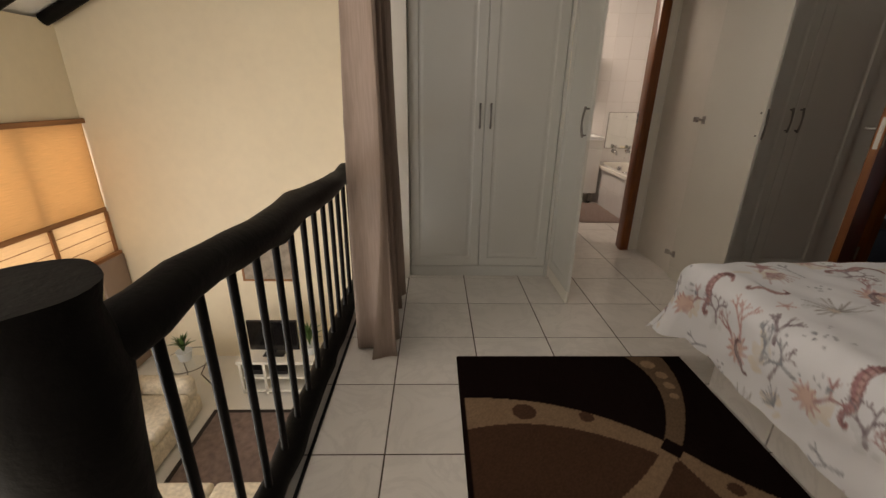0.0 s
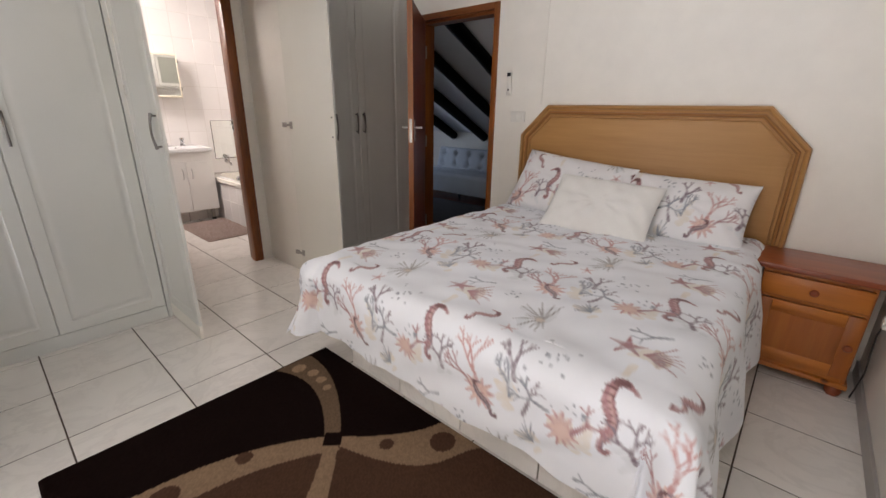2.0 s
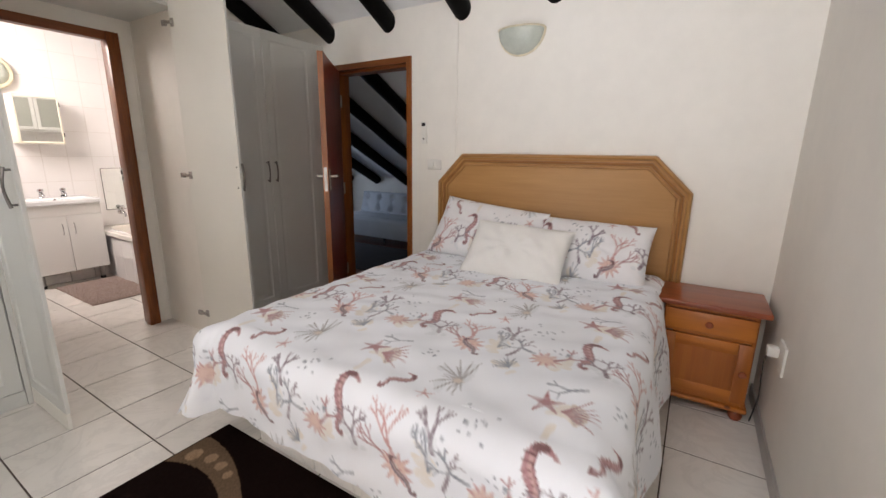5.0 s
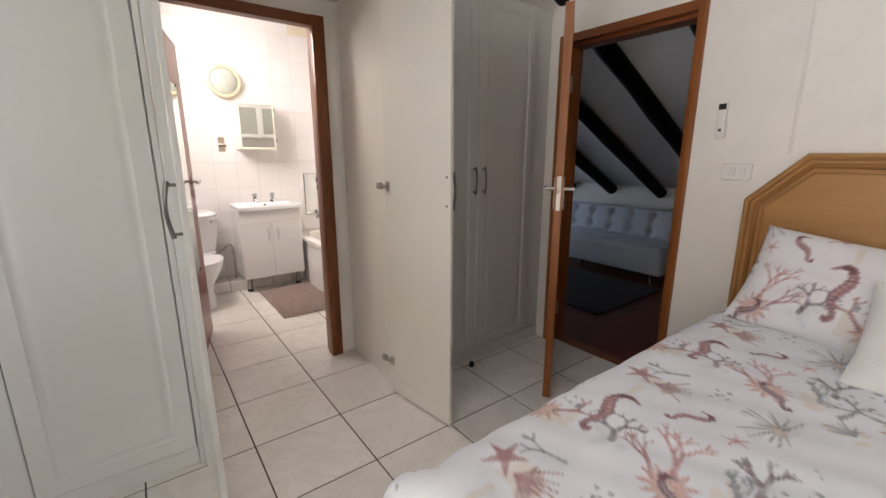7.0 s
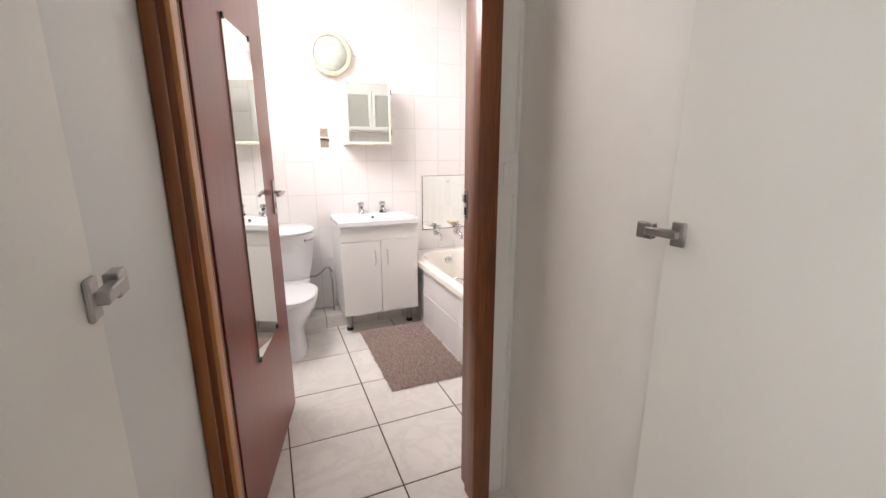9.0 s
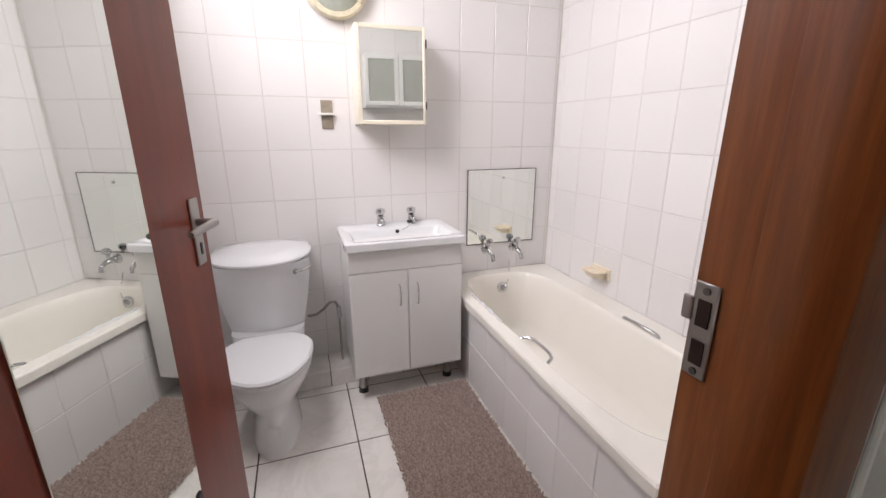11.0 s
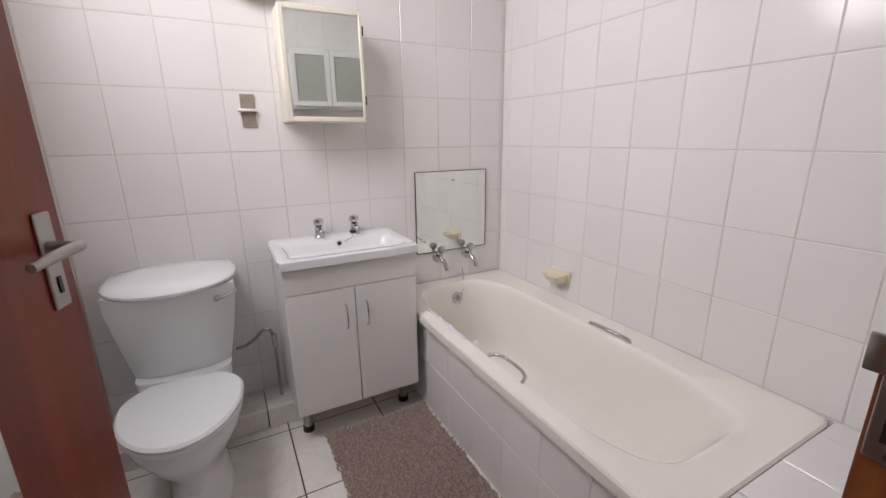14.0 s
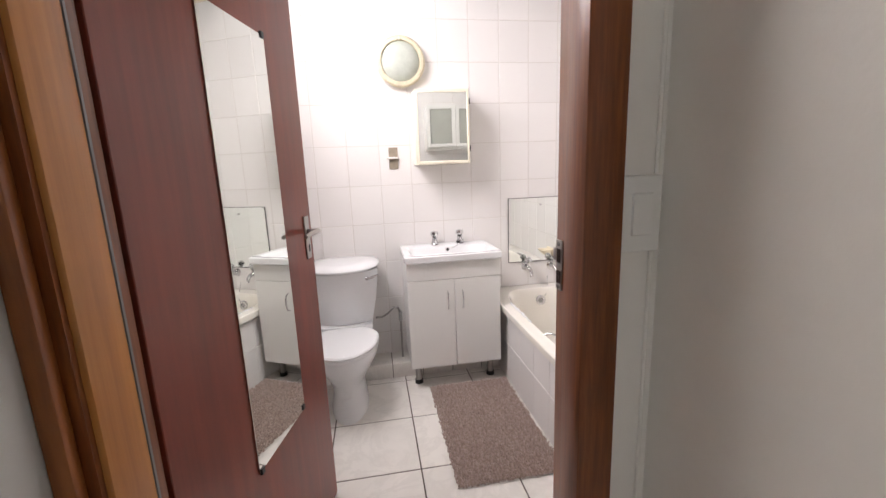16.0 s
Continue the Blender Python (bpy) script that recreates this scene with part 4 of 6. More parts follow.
oa = np.maximum(0, -a)
ob_n, ob_s = np.maximum(0, b - BED_Y1), np.maximum(0, BED_Y0 - b)
obn = ob_n - ob_s
safe = np.maximum(np.hypot(oa, obn), 1e-6)
dist = (oa ** 7 + np.abs(obn) ** 7) ** (1 / 7)
corner = np.minimum(oa, np.abs(obn)) / safe
aside = np.abs(obn) / np.maximum(oa + np.abs(obn), 1e-6)
out, down = hang(dist, -0.04 + 0.2 * np.clip(aside * 2.5, 0, 1))
swing = 1 + 0.95 * corner
px = BED_X0 + np.maximum(a, 0) - out * swing * oa / safe
py = np.clip(b, BED_Y0, BED_Y1) + out * swing * obn / safe
pz = TOP - down
ang = np.arctan2(obn, oa)
ripple = np.clip((dist - 0.07) / 0.25, 0, 1)
fold = 0.007 * np.sin(b * 13 + 1.2) * ripple * (oa > 0) + 0.024 * np.sin(a * 11 + 0.5) * ripple * (np.abs(obn) > 0) + 0.03 * np.sin(ang * 7) * ripple * (corner > 0.1)
px = px - fold * oa / safe
py = py + fold * obn / safe
soft_ = np.clip(1 - dist / 0.12, 0, 1)
puff = 0.007 * np.sin(a * 5.1 + 1.7 * np.sin(b * 3.3)) * np.sin(b * 4.7 + 0.8) + 0.003 * np.sin(a * 13 + b * 7 + 2 * np.sin(b * 5)) + 0.0025 * np.sin(a * 23 - b * 17 + 3 * np.sin(a * 6))
pz = pz + puff * (0.35 + 0.65 * soft_) + 0.012 * np.clip(a / 0.25, 0, 1)
wr = np.zeros_like(px)
for f1, f2, ph, am in ((31, 9, 0.4, 0.0022), (14, -37, 1.9, 0.0018), (47, 23, 2.7, 0.0014)):
    wr += am * np.sin(a * f1 + b * f2 + ph + 1.6 * np.sin(a * 4 + b * 3))
pz = pz + wr
px = px + wr * (oa > 0) * 1.5
pz = np.maximum(pz, 0.03)
cloth = printed(a + 0.075, b - 0.473, srgb(237, 240, 245))
duvet = thing("duvet", (2.5, 1.13, 0.575), "white duvet printed with pink seahorses, corals and shells", "duvet")
cover = new("cover", grid_mesh("cover", np.stack([px - 2.5, py - 1.13, pz - 0.575], -1), cloth, PRINT_CLOTH))
cover.parent = duvet


def pillow(name, centre, w, h, puffiness, tilt, yaw, roll, material, label, prints=None):
    """A plump pillow with pinched corners, leaning back."""
    n1, n2 = (110, 80) if prints else (70, 50)
    s = np.linspace(-1, 1, n1)[:, None]
    t = np.linspace(-1, 1, n2)[None, :]
    prof = np.clip((1 - np.abs(s) ** 2.6) * (1 - np.abs(t) ** 2.6), 0, 1) ** 0.55
    pin = 1 - 0.07 * (1 - np.abs(s) ** 2) * np.abs(t) ** 3
    pin2 = 1 - 0.05 * (1 - np.abs(t) ** 2) * np.abs(s) ** 3
    X = s * w / 2 * pin2 + 0 * t
    Y = t * h / 2 * pin + 0 * s
    dent = 0.006 * np.sin(s * 5 + 2 * t) * np.sin(t * 4 - s) * prof + 0.004 * np.sin(s * 17 + t * 9) * prof + 0.007 * np.sin(np.arctan2(t, s) * 9 + 2 * s) * prof * np.hypot(s, t)
    front = prof * puffiness + dent
    back = -prof * puffiness * 0.8
    root = tagged(new(name), label, "pillow", "pillows on the bed")
    root.matrix_world = pose(*centre, 0, 0, yaw) @ pose(0, 0, 0, tilt, 0, 0) @ pose(0, 0, 0, 0, 0, roll)
    cols = printed(Y + prints[0], X + prints[1], srgb(238, 238, 240)) if prints else None
    for side, Z in (("front_cover", front), ("back_cover", back)):
        P = np.stack([X, Y, Z], -1)
        if side == "back_cover":
            P = P[::-1]
            C = cols[::-1] if cols is not None else None
        else:
            C = cols
        ob = new(side, grid_mesh(side, P, C, material))
        ob.parent = root
    return root


pillow("pillow", (3.30, 1.455, 0.798), 0.79, 0.45, 0.1, 58, -90, -6, PRINT_CLOTH, "printed coral pillow leaning on the headboard", (-0.04, 0.1))
pillow("pillow", (3.285, 0.755, 0.765), 0.67, 0.42, 0.1, 52, -90, -1, PRINT_CLOTH, "printed coral pillow beside the bedside cabinet", (-0.09, -0.34))
pillow("pillow", (3.06, 1.135, 0.75), 0.62, 0.41, 0.085, 46, -86, -3, PILLOW_WHITE, "white textured scatter pillow in front of the others")

# headboard
hb = thing("headboard", (3.47, 1.1, 0.235), "tan laminate headboard with clipped corners and moulded border", "headboard")
HO = [(0.265, 0.235), (1.945, 0.235), (1.945, 1.125), (1.745, 1.33), (0.47, 1.33), (0.265, 1.125)]


def inset(poly, d):
    """The outline drawn in by d, open at the bottom."""
    cx = 1.105
    res = []
    for yv, zv in poly:
        if zv < 0.3:
            res.append((yv + (d if yv < cx else -d), zv))
        elif zv < 1.2:
            res.append((yv + (d if yv < cx else -d), zv - d * 0.42))
        else:
            res.append((yv + (d * 0.42 if yv < cx else -d * 0.42), zv - d))
    return res


part("panel", prism(HO, 0, 3.478, 3.502, bevel=0.003), TAN, hb)
# Three raised beads; the middle one is a darker tan.
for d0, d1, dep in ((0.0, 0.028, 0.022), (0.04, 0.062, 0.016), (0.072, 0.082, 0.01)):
    o1, o2 = inset(HO, d0), inset(HO, d1)
    chain1, chain2 = o1[1:] + o1[:1], o2[1:] + o2[:1]
    bm = bmesh.new()
    rings = []
    for p, q in zip(chain1, chain2):
        mid = ((p[0] + q[0]) / 2, (p[1] + q[1]) / 2)
        rings.append([bm.verts.new((3.479, *p)), bm.verts.new((3.478 - dep * 0.8, p[0] * 0.8 + q[0] * 0.2, p[1] * 0.8 + q[1] * 0.2)), bm.verts.new((3.478 - dep, *mid)), bm.verts.new((3.478 - dep * 0.7, p[0] * 0.2 + q[0] * 0.8, p[1] * 0.2 + q[1] * 0.8)), bm.verts.new((3.479, *q))])
    for r1, r2 in zip(rings, rings[1:]):
        for i in range(4):
            bm.faces.new((r1[i], r1[i + 1], r2[i + 1], r2[i]))
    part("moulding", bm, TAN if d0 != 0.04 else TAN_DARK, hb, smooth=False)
# rug
RX0, RX1, RY0, RY1 = 0.565, 1.762, 0.36, 2.085
step = 0.006
rxs, rys = np.arange(RX0, RX1 + step / 2, step), np.arange(RY0, RY1 + step / 2, step)
gx, gy = np.meshgrid(rxs, rys)


def spread_over(x, pairs):
    """A smooth curve through a few points."""
    xs, ys = zip(*pairs)
    return np.interp(x, xs, ys)


ESP, TANR, COC = np.array(srgb(24, 14, 12)), np.array(srgb(136, 112, 90)), np.array(srgb(76, 54, 42))
rug_col = np.tile(ESP, (*gx.shape, 1))


def below(x, knots):
    c = np.polyfit([k[0] for k in knots], [k[1] for k in knots], min(3, len(knots) - 1))
    return np.polyval(c, x)


inner = (gx > RX0 + 0.022)
up1 = below(gx, [(0.585, 1.756), (0.784, 1.745), (1.027, 1.693), (1.236, 1.593), (1.37, 1.50)])
lo1 = below(gx, [(0.579, 1.565), (0.878, 1.594), (1.098, 1.544), (1.286, 1.452), (1.34, 1.42)])
left = (gx < 1.375) & inner
rug_col[left & (gy < up1)] = TANR
rug_col[left & (gy < lo1)] = COC
right = gx >= 1.375
up2 = below(gx, [(1.375, 1.49), (1.423, 1.455), (1.507, 1.345), (1.629, 1.261), (1.737, 1.205)])
lo2 = below(gx, [(1.375, 1.43), (1.472, 1.185), (1.634, 1.049), (1.745, 0.997)])
rug_col[right & (gy < up2)] = TANR
rug_col[right & (gy < lo2)] = COC
bl = below(gy, [(2.085, 1.445), (2.032, 1.475), (1.812, 1.505), (1.567, 1.41), (1.48, 1.35)])
br = below(gy, [(2.085, 1.64), (2.032, 1.649), (1.811, 1.61), (1.566, 1.491), (1.48, 1.43)])
arm = (gy > 1.48) & (gx > bl) & (gx < br) & (gy < RY1 - 0.02)
rug_col[arm] = TANR * 0.62
ll = below(gy, [(1.47, 1.345), (1.4, 1.27), (1.297, 1.158), (1.213, 1.02), (1.0, 0.62)])
lr = below(gy, [(1.44, 1.395), (1.4, 1.36), (1.261, 1.223), (1.157, 1.112), (0.95, 0.78)])
low = (gy < 1.46) & (gx > ll) & (gx < lr) & inner & (gx < 1.42)
rug_col[low] = TANR
for cx, cy, rr, c in ((0.84, 1.668, 0.052, COC * 1.1), (1.101, 1.634, 0.032, COC * 1.1), (1.512, 1.285, 0.03, COC * 1.1), (1.672, 1.127, 0.055, COC * 1.1), (1.545, 2.0, 0.036, TANR * 1.35), (1.573, 1.915, 0.03, TANR * 1.35), (1.57, 1.838, 0.027, TANR * 1.35), (1.556, 1.765, 0.021, TANR * 1.35)):
    rug_col[(gx - cx) ** 2 + ((gy - cy) * 1.1) ** 2 < rr * rr] = c
rug_col[np.abs(gx - 1.385) + np.abs(gy - 1.468) < 0.05] = ESP * 1.15
rgen = np.random.RandomState(5)
rug_col = rug_col * (0.85 + 0.3 * rgen.rand(*gx.shape)[..., None])
gz = 0.013 + 0.0022 * rgen.rand(*gx.shape) + 0.0015 * np.sin(gx * 7) * np.sin(gy * 5)
for arr_e, w in ((gx - RX0, 0.012), (RX1 - gx, 0.012), (gy - RY0, 0.012), (RY1 - gy, 0.012)):
    gz = np.minimum(gz, 0.002 + np.clip(arr_e / w, 0, 1) * 0.013)
rug = thing("rug", (1.16, 1.22, 0), "dark brown rug with tan curves and dots at the bed's foot", "rug")
pile = new("woven_top", grid_mesh("woven_top", np.stack([gx - 1.16, gy - 1.22, gz], -1), rug_col, RUG_PILE))
pile.parent = rug
part("backing", box(RX0 + 0.002, RX1 - 0.002, RY0 + 0.002, RY1 - 0.002, 0.0005, 0.0035), CURTAIN, rug)

# ---------------------------------------------------------------- bedside cabinet
ns = thing("bedside_cabinet", (3.32, 0.11, 0), "orange pine bedside cabinet with a drawer and panelled door", "bedside cabinet")
NY0, NY1, NX0, NX1 = -0.095, 0.315, 3.17, 3.49
part("top", box(3.125, 3.495, -0.135, 0.355, 0.577, 0.605, 0.008, 3), PINE_TOP, ns, "reddish pine top with rounded edge")
part("side", box(NX0, NX1, NY0, NY0 + 0.018, 0.075, 0.577, 0.002), PINE, ns)
part("side", box(NX0, NX1, NY1 - 0.018, NY1, 0.075, 0.577, 0.002), PINE, ns)
part("back", box(NX1 - 0.012, NX1 - 0.002, NY0 + 0.018, NY1 - 0.018, 0.075, 0.577), PINE, ns)
part("floor_board", box(NX0 + 0.003, NX1 - 0.012, NY0 + 0.018, NY1 - 0.018, 0.078, 0.096), PINE_Y, ns)
part("rail", box(NX0 + 0.003, NX0 + 0.02, NY0 + 0.018, NY1 - 0.018, 0.553, 0.577), PINE_Y, ns)
part("rail", box(NX0 + 0.003, NX0 + 0.02, NY0 + 0.018, NY1 - 0.018, 0.425, 0.437), PINE_Y, ns)
dr = part("drawer", box(NX0 - 0.012, NX0 + 0.012, NY0 + 0.006, NY1 - 0.006, 0.442, 0.55, 0.004, 2), PINE_Y, ns)


def knob(x, y, z, parent):
    prof = [(0.008, 0.0), (0.007, 0.008), (0.016, 0.014), (0.018, 0.02), (0.013, 0.026), (0.002, 0.028)]
    part("knob", turned(lathe(prof, (0, 0, 0), 16), Matrix.Translation((x, y, z)) @ pose(0, 0, 0, 0, -90, 0)), PINE_TOP, parent, "turned wooden knob")


knob(NX0 - 0.012, 0.11, 0.496, dr)
dz0, dz1, dy0, dy1 = 0.1, 0.42, NY0 + 0.006, NY1 - 0.006
door_ns = part("door", box(NX0 - 0.004, NX0 + 0.008, dy0 + 0.03, dy1 - 0.03, dz0 + 0.03, dz1 - 0.03), PINE, ns)
for y0, y1, z0, z1, m in ((dy0, dy0 + 0.06, dz0, dz1, PINE), (dy1 - 0.06, dy1, dz0, dz1, PINE), (dy0 + 0.06, dy1 - 0.06, dz0, dz0 + 0.06, PINE_Y), (dy0 + 0.06, dy1 - 0.06, dz1 - 0.06, dz1, PINE_Y)):
    part("door_rail", box(NX0 - 0.012, NX0 + 0.01, y0, y1, z0, z1, 0.003, 2), m, door_ns)
pw, ph = dy1 - dy0 - 0.12, dz1 - dz0 - 0.12
rings = []
for i_, x__ in ((0.0, -0.0105), (0.006, -0.008), (0.012, -0.0055), (0.02, -0.005)):
    rings.append([(NX0 + x__, dy0 + 0.06 + i_, dz0 + 0.06 + i_), (NX0 + x__, dy1 - 0.06 - i_, dz0 + 0.06 + i_), (NX0 + x__, dy1 - 0.06 - i_, dz1 - 0.06 - i_), (NX0 + x__, dy0 + 0.06 + i_, dz1 - 0.06 - i_)])
part("panel", loft(rings), PINE, door_ns, smooth=False)
knob(NX0 - 0.012, dy0 + 0.03, 0.27, door_ns)
part("base_moulding", box(3.15, 3.49, NY0 - 0.012, NY1 + 0.012, 0.052, 0.076, 0.006, 2), PINE_Y, ns)
for fx in (3.185, 3.45):
    for fy in (NY0 + 0.03, NY1 - 0.03):
        part("foot", lathe([(0.02, 0.0), (0.03, 0.012), (0.033, 0.03), (0.026, 0.05), (0.024, 0.056)], (fx, fy, 0), 16), PINE_TOP, ns)

# ---------------------------------------------------------------- bedroom fittings
lamp = thing("wall_light", (3.45, 1.34, 1.95), "half-bowl alabaster glass wall light with ivory rims", "wall light")
bm = bmesh.new()
rows = []
for i in range(9):
    f = i / 8 * math.pi / 2
    rows.append([(3.505 - 0.115 * math.sin(f) * math.sin(math.pi * j / 16) ** 0.8, 1.34 - 0.152 * math.sin(f) * math.cos(math.pi * j / 16), 1.958 + 0.148 * (1 - math.cos(f))) for j in range(17)])
vs = [[bm.verts.new(p) for p in r] for r in rows]
for r1, r2 in zip(vs, vs[1:]):
    for j in range(16):
        bm.faces.new((r1[j], r1[j + 1], r2[j + 1], r2[j]))
part("bowl", bm, LAMP_GLASS, lamp)
part("rim", tube([(3.502 - 0.115 * math.sin(math.pi * j / 16) ** 0.8, 1.34 - 0.152 * math.cos(math.pi * j / 16), 2.107) for j in range(17)], 0.006, 8), LAMP_RIM, lamp, "crackled ivory rim")
part("edge_band", tube([(3.498, 1.34 - 0.152 * math.sin(i / 10 * math.pi / 2 * s), 1.958 + 0.148 * (1 - math.cos(i / 10 * math.pi / 2))) for s in (-1,) for i in range(11)], 0.009, 8), LAMP_RIM, lamp)
part("edge_band", tube([(3.498, 1.34 + 0.152 * math.sin(-i / 10 * math.pi / 2), 1.958 + 0.148 * (1 - math.cos(i / 10 * math.pi / 2))) for i in range(11)], 0.009, 8), LAMP_RIM, lamp)

rm = thing("remote_control", (3.495, 2.09, 1.40), "white slim remote control in a wall holder", "remote control")
part("holder", box(3.49, 3.505, 2.069, 2.115, 1.398, 1.47, 0.004, 2), WHITE_PLASTIC, rm)
part("body", box(3.483, 3.498, 2.072, 2.112, 1.41, 1.562, 0.005, 2), WHITE_PLASTIC, rm)
part("display", box(3.4815, 3.484, 2.076, 2.108, 1.53, 1.556), BLACK_PLASTIC, rm)
part("button", box(3.4815, 3.484, 2.085, 2.099, 1.43, 1.444, 0.001), GREY_METAL, rm)


def wall_plate(name, base, bm_plate, rockers, label):
    p = thing(name, base, label, name.replace("_", " "))
    part("plate", bm_plate, WHITE_PLASTIC, p)
    for r in rockers:
        part("rocker", r, WHITE_PLASTIC, p)
    return p


wall_plate("light_switch", (3.5, 2.0, 1.205), box(3.495, 3.505, 1.94, 2.062, 1.207, 1.283, 0.004, 2), [box(3.491, 3.497, 1.965 + 0.04 * k, 1.983 + 0.04 * k, 1.225, 1.265, 0.002) for k in range(2)], "white double light switch on the plastered wall")
sw = wall_plate("light_switch", (2.253, 3.74, 1.185), box(2.216, 2.29, DOORWALL - 0.014, DOORWALL, 1.185, 1.32, 0.004, 2), [box(2.233, 2.273, DOORWALL - 0.018, DOORWALL - 0.012, 1.215, 1.29, 0.002)], "white light switch beside the bathroom door frame")
solid("conduit", rod((3.5, 1.815, 1.33), (3.5, 1.815, 2.33), 0.006, seg=8), WALL, "thin painted cable conduit above the headboard", "conduit")
solid("switch_conduit", rod((2.285, DOORWALL - 0.004, 1.322), (2.285, DOORWALL - 0.004, 2.15), 0.004, seg=8), WALL, "thin painted conduit above the passage switch", "conduit")
solid("switch_conduit", rod((2.282, DOORWALL - 0.004, 0.01), (2.282, DOORWALL - 0.004, 1.183), 0.004, seg=8), WALL, "thin painted conduit below the passage switch", "conduit")
soc = thing("socket", (2.97, -0.16, 0.42), "white wall socket with a plugged-in charger", "socket")
part("plate", box(2.90, 3.04, SOUTH, SOUTH + 0.011, 0.405, 0.535, 0.004, 2), WHITE_PLASTIC, soc)
ch = part("plug", box(2.985, 3.035, SOUTH + 0.011, SOUTH + 0.055, 0.455, 0.5, 0.006, 2), WHITE_PLASTIC, soc)
part("cable", tube([(3.03, SOUTH + 0.045, 0.46), (3.05, SOUTH + 0.05, 0.40), (3.06, SOUTH + 0.045, 0.3), (3.09, SOUTH + 0.035, 0.21), (3.13, SOUTH + 0.03, 0.16), (3.17, SOUTH + 0.04, 0.02)], 0.0035, 8), RUBBER, soc, "dark charger cable")
solid("baseboard_south", box(-0.02, EAST, SOUTH, SOUTH + 0.012, 0, 0.075, 0.002), plain("grey_skirting", srgb(170, 166, 162), 0.4), "grey painted skirting along the plastered wall", "skirting", "structure")
solid("door_stop", lathe([(0.016, 0.0), (0.017, 0.012), (0.015, 0.028), (0.008, 0.034)], (2.80, 3.066, 0.0), 14), BLACK_PLASTIC, "small black rubber door stop on the floor tiles", "door stop")
pic = thing("picture", (1.75, SOUTH + 0.01, 1.575), "small framed picture on the plastered wall", "picture")
for bmx in (box(1.5, 2.03, SOUTH, SOUTH + 0.018, 1.575, 1.595, 0.003), box(1.5, 2.03, SOUTH, SOUTH + 0.018, 1.93, 1.95, 0.003), box(1.5, 1.52, SOUTH, SOUTH + 0.018, 1.595, 1.93, 0.003), box(2.01, 2.03, SOUTH, SOUTH + 0.018, 1.595, 1.93, 0.003)):
    part("frame_bar", bmx, plain("silver_frame", srgb(150, 150, 148), 0.4, 0.6) if "silver_frame" not in bpy.data.materials else bpy.data.materials["silver_frame"], pic)
part("canvas", box(1.52, 2.01, SOUTH, SOUTH + 0.008, 1.595, 1.93), ART, pic)

# ---------------------------------------------------------------- bathroom
# window, seen only in reflections
win = thing("window_1", (1.19, 4.9, WZ0), "white-framed frosted bathroom window", "window", kind="structure")
for y0, y1, z0, z1 in ((WY0, WY1, WZ0, WZ0 + 0.035), (WY0, WY1, WZ1 - 0.035, WZ1), (WY0, WY0 + 0.035, WZ0 + 0.035, WZ1 - 0.035), (WY1 - 0.035, WY1, WZ0 + 0.035, WZ1 - 0.035), (4.883, 4.918, WZ0 + 0.035, WZ1 - 0.035)):
    part("window_bar", box(1.205, 1.24, y0, y1, z0, z1, 0.003), WHITE_PLASTIC, win)

# bathtub
TX0, TX1, TY0, TY1, RIM = 2.536, BX1 - 0.002, 4.148, BY1 - 0.002, 0.5


def squircle(x0, x1, y0, y1, z, n, k=72):
    cx, cy, hx, hy = (x0 + x1) / 2, (y0 + y1) / 2, (x1 - x0) / 2, (y1 - y0) / 2
    pts = []
    for i in range(k):
        t = 2 * math.pi * i / k
        c, s = math.cos(t), math.sin(t)
        q = (abs(c) ** n + abs(s) ** n) ** (-1 / n)
        pts.append((cx + hx * c * q, cy + hy * s * q, z))
    return pts


tub = thing("bathtub", (2.9, 4.97, 0), "cream enamelled built-in bathtub with chrome grips", "bathtub")
rings = [squircle(TX0 + 0.012, TX1, TY0, TY1, 0.455, 60, 120), squircle(TX0, TX1, TY0, TY1, 0.458, 60, 120), squircle(TX0, TX1, TY0, TY1, RIM - 0.007, 60, 120), squircle(TX0 + 0.006, TX1 - 0.003, TY0 + 0.006, TY1 - 0.003, RIM, 50, 120)]
x0, x1, y0, y1 = TX0 + 0.062, TX1 - 0.125, TY0 + 0.085, TY1 - 0.085
for d, z, n in ((0.0, RIM, 4.4), (0.008, RIM - 0.006, 4.4), (0.016, RIM - 0.022, 4.2), (0.024, 0.44, 4.0), (0.05, 0.32, 3.8), (0.078, 0.2, 3.6), (0.095, 0.16, 3.4), (0.12, 0.138, 3.2), (0.15, 0.126, 3.0), (0.19, 0.121, 2.8), (0.225, 0.12, 2.6)):
    rings.append(squircle(x0 + d * 0.8, x1 - d * 0.8, y0 + d * 2.4, y1 - d * 0.7, z, n, 120))


def open_loft(rings):
    """A skin that is closed at its last ring only."""
    bm = loft(rings, caps=False)
    bm.verts.ensure_lookup_table()
    k = len(rings[-1])
    bm.faces.new(bm.verts[-k:])
    return bm


part("shell", open_loft(rings), BATH_ACRYLIC, tub)
part("overflow", turned(lathe([(0.034, 0.0), (0.034, 0.004), (0.03, 0.007), (0.022, 0.0075), (0.002, 0.0075)], (0, 0, 0), 24), Matrix.Translation((2.9, TY1 - 0.108, 0.415)) @ pose(0, 0, 0, 80, 0, 0)), CHROME, tub, "chrome overflow rose")
for k in range(7):
    ka, kr = radians(60 * k), 0.0 if k == 6 else 0.0125
    part("overflow_hole", turned(rod((kr * math.cos(ka), kr * math.sin(ka), 0.006), (kr * math.cos(ka), kr * math.sin(ka), 0.0085), 0.0046, seg=8), Matrix.Translation((2.9, TY1 - 0.108, 0.415)) @ pose(0, 0, 0, 80, 0, 0)), BLACK_PLASTIC, tub)
seal_rng = random.Random(9)
